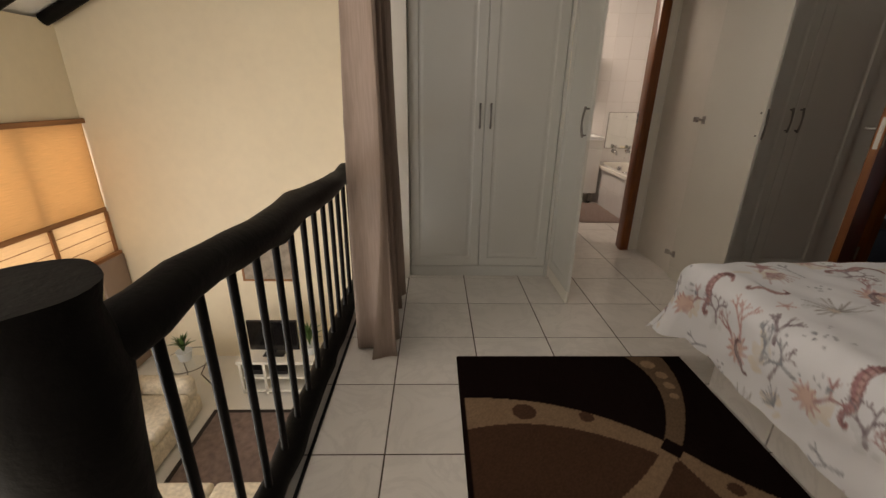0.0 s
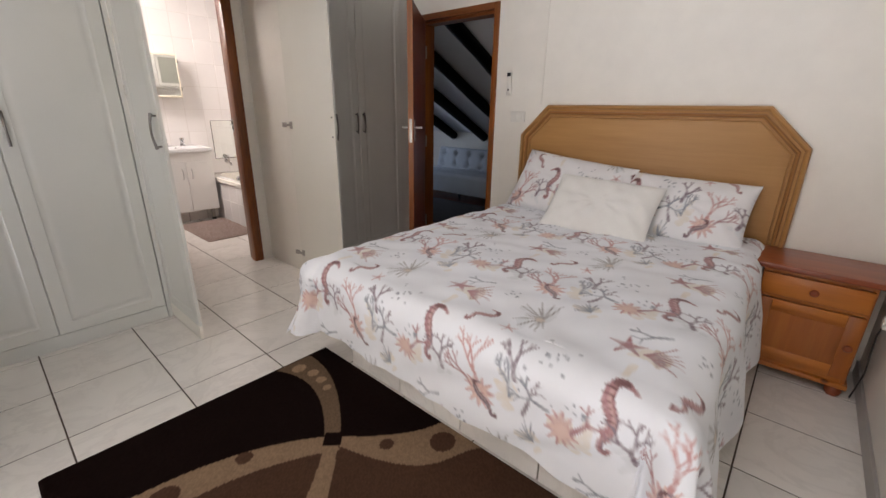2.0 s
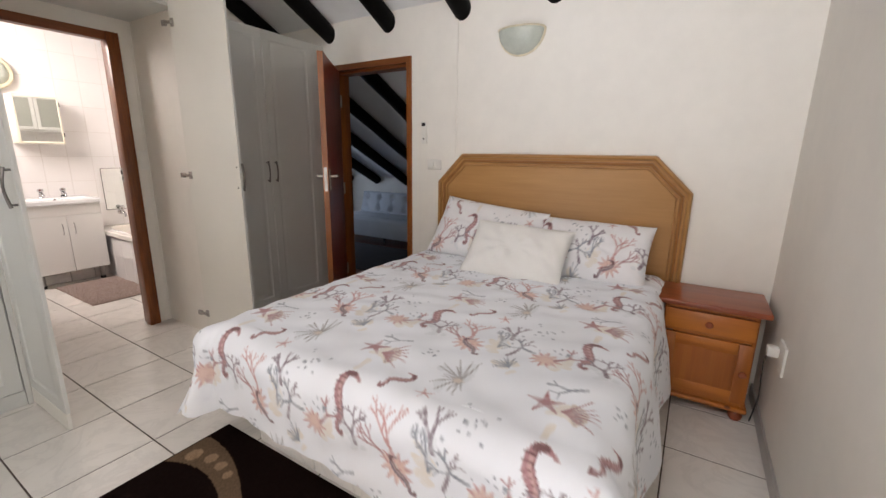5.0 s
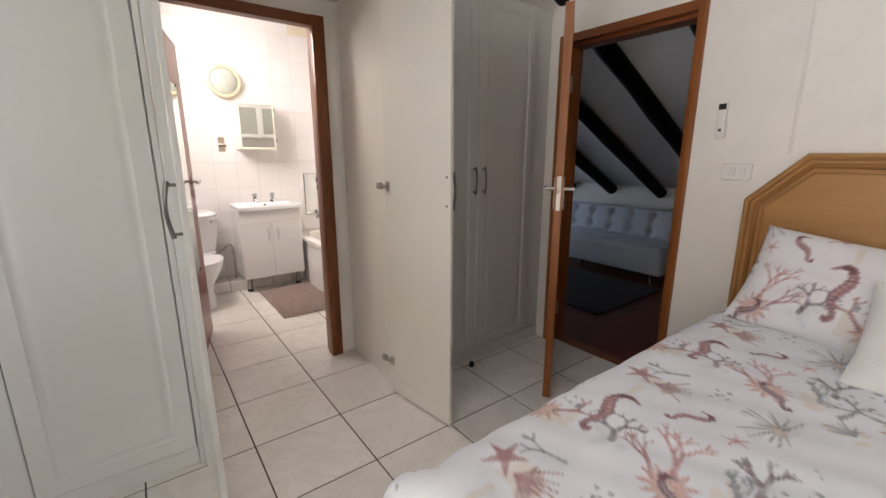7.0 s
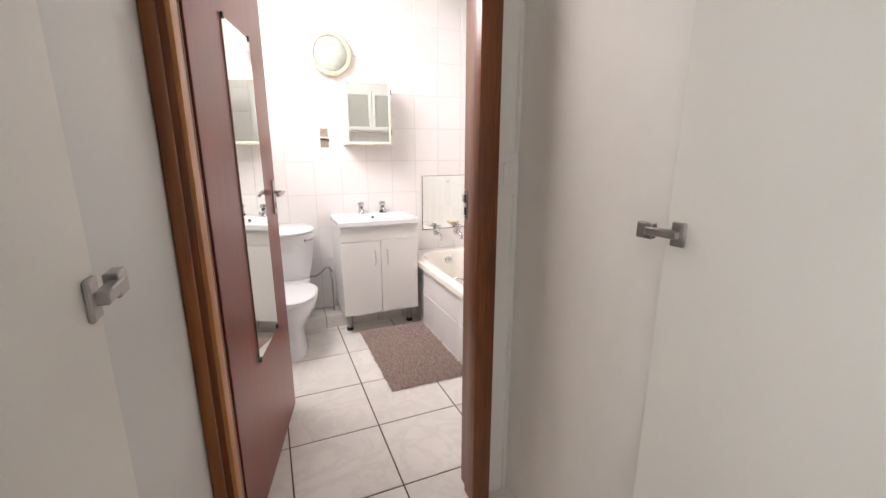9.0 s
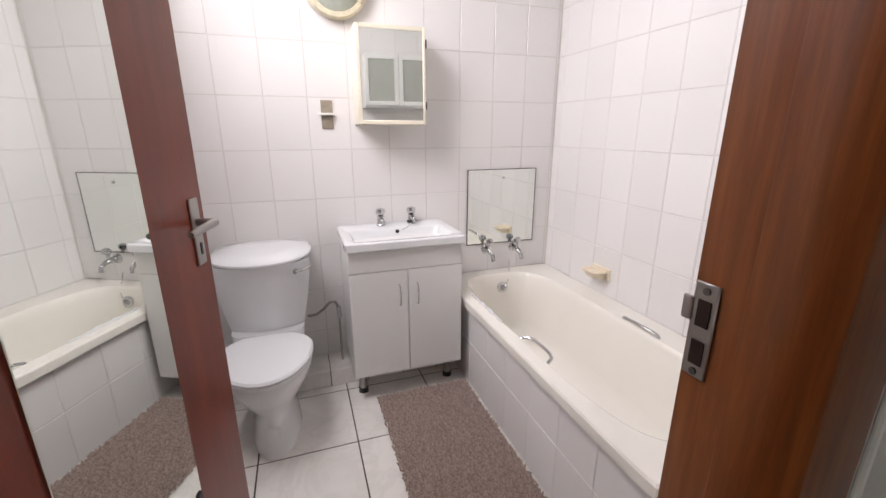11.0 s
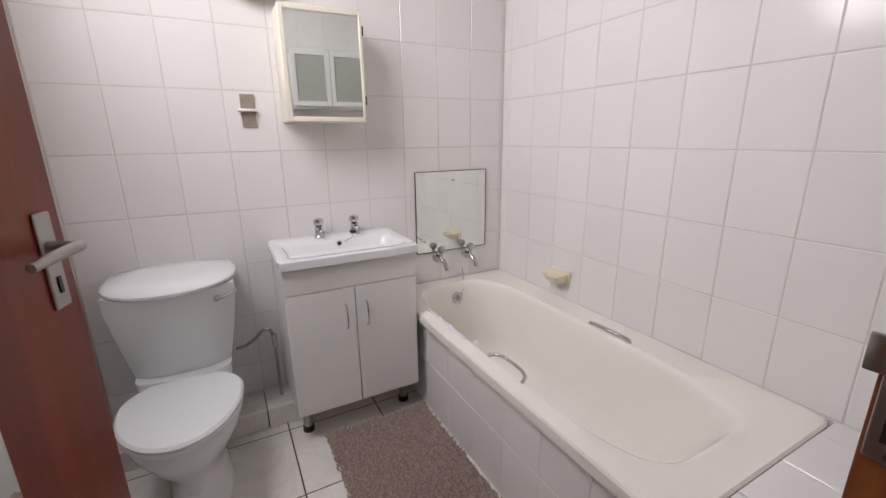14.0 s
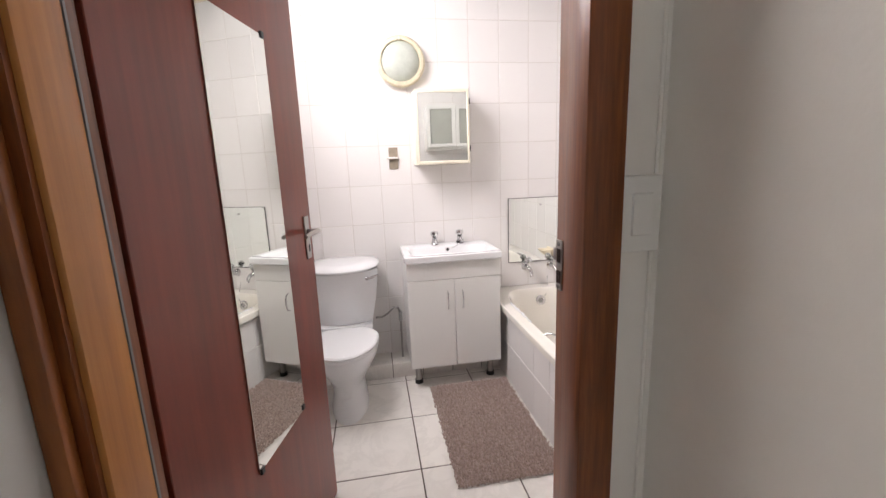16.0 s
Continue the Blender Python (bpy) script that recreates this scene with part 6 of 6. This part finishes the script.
def tufted(n1, n2, w, h, cols, rws, depth, sink):
    s = np.linspace(0, 1, n1)[:, None]
    t = np.linspace(0, 1, n2)[None, :]
    edge = np.clip(np.minimum(np.minimum(s, 1 - s) * w, np.minimum(t, 1 - t) * h) / 0.05, 0, 1)
    z = depth * np.sqrt(1 - (1 - edge) ** 2)
    for i in range(cols):
        for j in range(rws):
            cx, cy = (i + 0.5) / cols, (j + 0.5) / rws
            z = z - sink * np.exp(-(((s - cx) * w) ** 2 + ((t - cy) * h) ** 2) / 0.0018) * edge
        z = z - sink * 0.35 * np.exp(-(((s - (i + 0.5) / cols) * w) ** 2) / 0.0004) * edge
    return s * w + 0 * t, t * h + 0 * s, z


X, Y, Z = tufted(90, 40, 1.82, 0.36, 7, 2, 0.08, 0.045)
c_, s__ = math.cos(radians(16)), math.sin(radians(16))
bx = 6.03 + QX - Z * c_ + Y * s__
bz = 0.36 + Y * c_ + Z * s__
ob = new("backrest", grid_mesh("backrest", np.stack([bx - 5.9, QY0 + X - 4.1, bz], -1), None, GREY_CLOTH))
ob.parent = couch
part("back_panel", turned(box(-0.02, 0.06, QY0, QY1, 0.0, 0.36, 0.02, 2), Matrix.Translation((6.045 + QX, 0, 0.36)) @ pose(0, 0, 0, 0, 16, 0)), GREY_CLOTH, couch)
X, Y, Z = tufted(90, 40, 1.82, 0.58, 7, 2, 0.05, 0.022)
ob = new("seat", grid_mesh("seat", np.stack([5.47 + QX + Y - 5.9, QY0 + X - 4.1, 0.345 + Z], -1), None, GREY_CLOTH))
ob.parent = couch
part("seat_base", box(5.475 + QX, 6.06 + QX, QY0, QY1, 0.1, 0.36, 0.025, 3), GREY_CLOTH, couch)
for lx in (5.53 + QX, 6.0 + QX):
    for ly in (QY0 + 0.1, 4.1, QY1 - 0.1):
        part("leg", rod((lx, ly, -0.006), (lx, ly, 0.11), 0.016, 0.022, seg=14), CHROME, couch)
solid("spare_rug", box(4.22, 5.3, 3.09, 4.95, -0.005, 0.012, 0.005, 2), DARK_RUG, "dark grey shaggy rug on the timber floor", "rug")

# ---------------------------------------------------------------- lounge seen below the loft
Z0 = LOUNGE
tvu = thing("tv_stand", (-1.65, 5.12, Z0), "low pale timber television stand with open shelves", "tv stand")
PALE = plain("pale_stand_board", srgb(224, 220, 210), 0.5, var=0.06)
part("top", box(-2.18, -1.1, 4.88, 5.36, Z0 + 0.5, Z0 + 0.54, 0.003), PALE, tvu)
part("middle_shelf", box(-2.14, -1.14, 4.9, 5.34, Z0 + 0.26, Z0 + 0.29), PALE, tvu)
part("base", box(-2.14, -1.14, 4.9, 5.34, Z0 + 0.04, Z0 + 0.08), PALE, tvu)
for x in (-2.16, -1.84, -1.5, -1.16):
    part("upright", box(x, x + 0.035, 4.9, 5.34, Z0, Z0 + 0.5), PALE, tvu)
part("back", box(-2.14, -1.14, 5.34, 5.35, Z0 + 0.05, Z0 + 0.5), PALE, tvu)
solid("set_top_box", box(-1.78, -1.54, 4.95, 5.2, Z0 + 0.291, Z0 + 0.35, 0.004), BLACK_PLASTIC, "black set-top box on the stand's shelf", "set-top box")
solid("disc_player", box(-2.1, -1.87, 4.95, 5.2, Z0 + 0.291, Z0 + 0.36, 0.004), BLACK_PLASTIC, "black disc player on the stand's shelf", "disc player")
tv = thing("television", (-1.72, 5.1, Z0 + 0.54), "black flat-screen television on the stand", "television")
part("screen", box(-2.05, -1.4, 5.08, 5.1, Z0 + 0.6, Z0 + 1.03, 0.003), SCREEN, tv)
part("casing", box(-2.06, -1.39, 5.095, 5.13, Z0 + 0.59, Z0 + 1.04, 0.006), BLACK_PLASTIC, tv)
part("foot", box(-1.86, -1.58, 5.0, 5.2, Z0 + 0.541, Z0 + 0.555, 0.004), BLACK_PLASTIC, tv)
part("neck", box(-1.74, -1.7, 5.09, 5.12, Z0 + 0.55, Z0 + 0.6), BLACK_PLASTIC, tv)


def pot_plant(x, y, z, h, spread, seed, label):
    rng = random.Random(seed)
    p = thing("pot_plant", (x, y, z), label, "plant")
    part("pot", lathe([(0.06, 0.0), (0.075, 0.01), (0.095, 0.13), (0.1, 0.14), (0.085, 0.135)], (x, y, z), 24), POT, p)
    for k in range(26):
        az, lean = rng.uniform(0, 6.28), rng.uniform(0.15, 1.0)
        L = h * rng.uniform(0.6, 1.1)
        d = Vector((math.cos(az), math.sin(az), 0))
        q = Vector((-d.y, d.x, 0))
        bm = bmesh.new()
        prev = None
        for i in range(6):
            f = i / 5
            c = Vector((x, y, z + 0.12)) + d * (spread * lean * f * f) + Vector((0, 0, L * (f - 0.35 * lean * f * f)))
            w = 0.022 * math.sin(math.pi * min(1, f * 0.9 + 0.08))
            cur = (bm.verts.new(c - q * w), bm.verts.new(c + Vector((0, 0, -0.006))), bm.verts.new(c + q * w))
            if prev:
                bm.faces.new((prev[0], prev[1], cur[1], cur[0]))
                bm.faces.new((prev[1], prev[2], cur[2], cur[1]))
            prev = cur
        part("leaf", bm, LEAF, p)


pot_plant(-1.24, 5.1, Z0 + 0.54, 0.42, 0.2, 2, "leafy green pot plant beside the television")
gt = thing("glass_side_table", (-2.86, 4.98, Z0), "round glass-topped side table with metal legs", "side table")
part("top", rod((-2.86, 4.98, Z0 + 0.5), (-2.86, 4.98, Z0 + 0.512), 0.3, seg=40), CLEAR, gt, "round glass top")
part("rim", tube(arc((-2.86, 4.98, Z0 + 0.506), 0.302, 0, 360, 40, (0, 1)), 0.008, 8), GREY_METAL, gt)
for k in range(3):
    a_ = radians(120 * k + 20)
    part("leg", tube([(-2.86 + 0.26 * math.cos(a_), 4.98 + 0.26 * math.sin(a_), Z0 + 0.5), (-2.86 + 0.12 * math.cos(a_), 4.98 + 0.12 * math.sin(a_), Z0 + 0.25), (-2.86 + 0.24 * math.cos(a_), 4.98 + 0.24 * math.sin(a_), Z0)], 0.01, 8), GREY_METAL, gt)
pot_plant(-2.88, 4.98, Z0 + 0.513, 0.3, 0.18, 7, "small green pot plant on the glass table")


def sofa(x0, x1, y0, y1, back, label):
    """A rounded floral sofa. back: the side, 'x-' or 'y-', on which its backrest stands."""
    s = thing("sofa", ((x0 + x1) / 2, (y0 + y1) / 2, Z0), label, "sofa", "lounge sofas")
    part("base", box(x0, x1, y0, y1, Z0 + 0.04, Z0 + 0.3, 0.05, 3), FLORAL, s)
    if back == "x-":
        part("backrest", box(x0, x0 + 0.26, y0, y1, Z0 + 0.28, Z0 + 0.82, 0.1, 4), FLORAL, s)
        part("armrest", box(x0 + 0.1, x1, y0, y0 + 0.22, Z0 + 0.28, Z0 + 0.6, 0.09, 4), FLORAL, s)
        part("armrest", box(x0 + 0.1, x1, y1 - 0.22, y1, Z0 + 0.28, Z0 + 0.6, 0.09, 4), FLORAL, s)
        k = (y1 - y0 - 0.44) / 2
        for i in range(2):
            part("seat_cushion", box(x0 + 0.26, x1 + 0.02, y0 + 0.22 + k * i, y0 + 0.22 + k * (i + 1), Z0 + 0.3, Z0 + 0.46, 0.06, 4), FLORAL, s)
            part("back_cushion", turned(box(-0.09, 0.09, -k / 2, k / 2, 0, 0.42, 0.08, 4), Matrix.Translation((x0 + 0.36, y0 + 0.22 + k * (i + 0.5), Z0 + 0.44)) @ pose(0, 0, 0, 0, -12, 0)), FLORAL, s)
    else:
        part("backrest", box(x0, x1, y0, y0 + 0.26, Z0 + 0.28, Z0 + 0.82, 0.1, 4), FLORAL, s)
        for xa in (x0, x1 - 0.22):
            part("armrest", box(xa, xa + 0.22, y0 + 0.1, y1, Z0 + 0.28, Z0 + 0.6, 0.09, 4), FLORAL, s)
        k = (x1 - x0 - 0.44) / 2
        for i in range(2):
            part("seat_cushion", box(x0 + 0.22 + k * i, x0 + 0.22 + k * (i + 1), y0 + 0.26, y1 + 0.02, Z0 + 0.3, Z0 + 0.46, 0.06, 4), FLORAL, s)
    return s


sofa(-3.48, -2.52, 2.75, 4.6, "x-", "cream floral two-seat sofa beside the lounge rug")
sofa(-2.45, -0.75, 2.2, 3.15, "y-", "cream floral sofa facing the television")
lr_ = thing("lounge_rug", (-1.5, 3.9, Z0), "brown patterned lounge rug with a dark border", "rug")
part("border", box(-2.4, -0.4, 3.05, 4.6, Z0 + 0.001, Z0 + 0.012, 0.003), LOUNGE_RUG_EDGE, lr_)
part("woven_top", box(-2.34, -0.46, 3.11, 4.54, Z0 + 0.012, Z0 + 0.017, 0.003), LOUNGE_RUG, lr_)
bp = thing("wall_picture", (-1.95, NORTH, -1.3), "framed picture on the cream lounge wall", "picture")
part("canvas", box(-2.3, -1.62, NORTH - 0.02, NORTH - 0.001, -1.26, -0.69), ART, bp)
for bmx in (box(-2.33, -2.3, NORTH - 0.03, NORTH, -1.29, -0.66), box(-1.62, -1.59, NORTH - 0.03, NORTH, -1.29, -0.66), box(-2.3, -1.62, NORTH - 0.03, NORTH, -1.29, -1.26), box(-2.3, -1.62, NORTH - 0.03, NORTH, -0.69, -0.66)):
    part("frame_bar", bmx, BLIND_RAIL, bp)
w2 = thing("window_2", (-4.1, 4.87, -0.84), "lounge window behind a lowered bamboo blind", "window", kind="structure")
for y0, y1, z0, z1 in ((3.95, 5.8, -0.84, -0.78), (3.95, 5.8, 0.89, 0.95), (3.95, 4.01, -0.78, 0.89), (5.74, 5.8, -0.78, 0.89), (4.86, 4.92, -0.78, 0.89), (4.01, 4.86, -0.2, -0.15), (4.92, 5.74, -0.2, -0.15)):
    part("window_bar", box(-4.18, -4.1, y0, y1, z0, z1, 0.004), BLIND_RAIL, w2)
bd = thing("bamboo_blind", (-4.03, 4.87, -0.25), "sunlit tan bamboo roller blind half lowered", "blind")
part("cloth", box(-4.035, -4.03, 3.98, 5.78, -0.2, 0.92), BLIND_CLOTH, bd, smooth=False)
part("top_rail", box(-4.045, -3.99, 3.94, 5.8, 0.9, 0.96, 0.006), BLIND_RAIL, bd)
part("bottom_rail", box(-4.04, -4.015, 3.98, 5.78, -0.25, -0.19, 0.005), BLIND_RAIL, bd)
part("sheer_panel", box(-4.036, -4.034, 3.98, 5.78, -0.82, -0.25), SHEER, bd, "pale sheer lower panel", smooth=False)
for k in range(3):
    part("slat_cord", box(-4.032, -4.028, 3.98, 5.78, -0.385 - 0.14 * k, -0.377 - 0.14 * k), BLIND_RAIL, bd)
for y0 in (3.98, 4.86, 5.73):
    part("side_bar", box(-4.033, -4.005, y0, y0 + 0.05, -0.84, -0.25, 0.003), BLIND_RAIL, bd)
part("sill_bar", box(-4.04, -3.97, 3.94, 5.79, -0.88, -0.82, 0.005), BLIND_RAIL, bd)
# Unseen window, added round the west fill lamps.
w3 = thing("added_west_window", (-4.15, 1.05, LOUNGE + 0.1), "added, unseen full-height lounge opening with timber mullions for fill lamps", "window", kind="structure")
for k in range(5):
    y0 = -1.6 + 1.31 * k
    part("mullion", box(-4.2, -4.13, y0, y0 + 0.06, LOUNGE + 0.1, 1.98), BLIND_RAIL, w3)
solid("lounge_curtain", box(-3.98, -3.94, 5.3, 5.78, Z0 + 0.02, -0.86, 0.015, 2), CURTAIN, "taupe cloth hanging below the lounge blind", "curtain")

# ---------------------------------------------------------------- tiles, piece by piece
TWX, TWY = 0.4165, 0.4095
me_ft = tile_mesh("floor_tile", TWX - 0.006, TWY - 0.006, 0.008, 2, 1, FTILE, 0.0015)
for i in range(-1, 8):
    for j in range(-5, 10):
        x, y = 0.258 + TWX * (i + 0.5), 1.867 + TWY * (j + 0.5)
        if 1.9 < x < 3.35 and 0.5 < y < 1.75:
            continue
        lay(FLOOR, me_ft, (x, y, 0.0), unevenness=0.0007)
WN = bpy.data.objects["wall_bath_north"]
WE = bpy.data.objects["wall_bath_east"]
WW = bpy.data.objects["wall_bath_west"]
WP = bpy.data.objects["wall_passage"]
me_n = tile_mesh("tile", 0.2 - GAP, 0.25 - GAP, 0.006, 1, -1, WTILE)
me_e = tile_mesh("tile", 0.2 - GAP, 0.25 - GAP, 0.006, 0, -1, WTILE)
me_w = tile_mesh("tile", 0.2 - GAP, 0.25 - GAP, 0.006, 0, 1, WTILE)
me_s = tile_mesh("tile", 0.2 - GAP, 0.25 - GAP, 0.006, 1, 1, WTILE)
me_thin = tile_mesh("tile", 0.0125, 0.25 - GAP, 0.006, 1, -1, WTILE, 0.001)
me_edge = tile_mesh("tile", 0.058, 0.25 - GAP, 0.006, 0, -1, WTILE)
for r in range(9):
    lay(WN, me_thin, (3.2575, BY1, 0.125 + 0.25 * r))
    lay(WE, me_edge, (BX1, 5.758, 0.125 + 0.25 * r))
for c in range(11):
    for r in range(11):
        z = 0.125 + 0.25 * r
        x = 1.15 + 0.2 * c
        if BX0 < x < BX1 + 0.05 and z + 0.125 < roof(x + 0.1):
            lay(WN, me_n, (x, BY1, z))
        y = 5.628 - 0.2 * c
        if y > BY0 and z + 0.125 < roof(BX1):
            lay(WE, me_e, (BX1, y, z))
        if y > BY0 and z < 3.0 and not (WY0 - 0.1 < y < WY1 + 0.1 and WZ0 - 0.12 < z < WZ1 + 0.12):
            lay(WW, me_w, (BX0, y, z))
        x = 3.165 - 0.2 * c
        if x > BD1 + 0.09 and z + 0.125 < roof(x + 0.1):
            lay(WP, me_s, (x, BY0 + 0.0025, z))
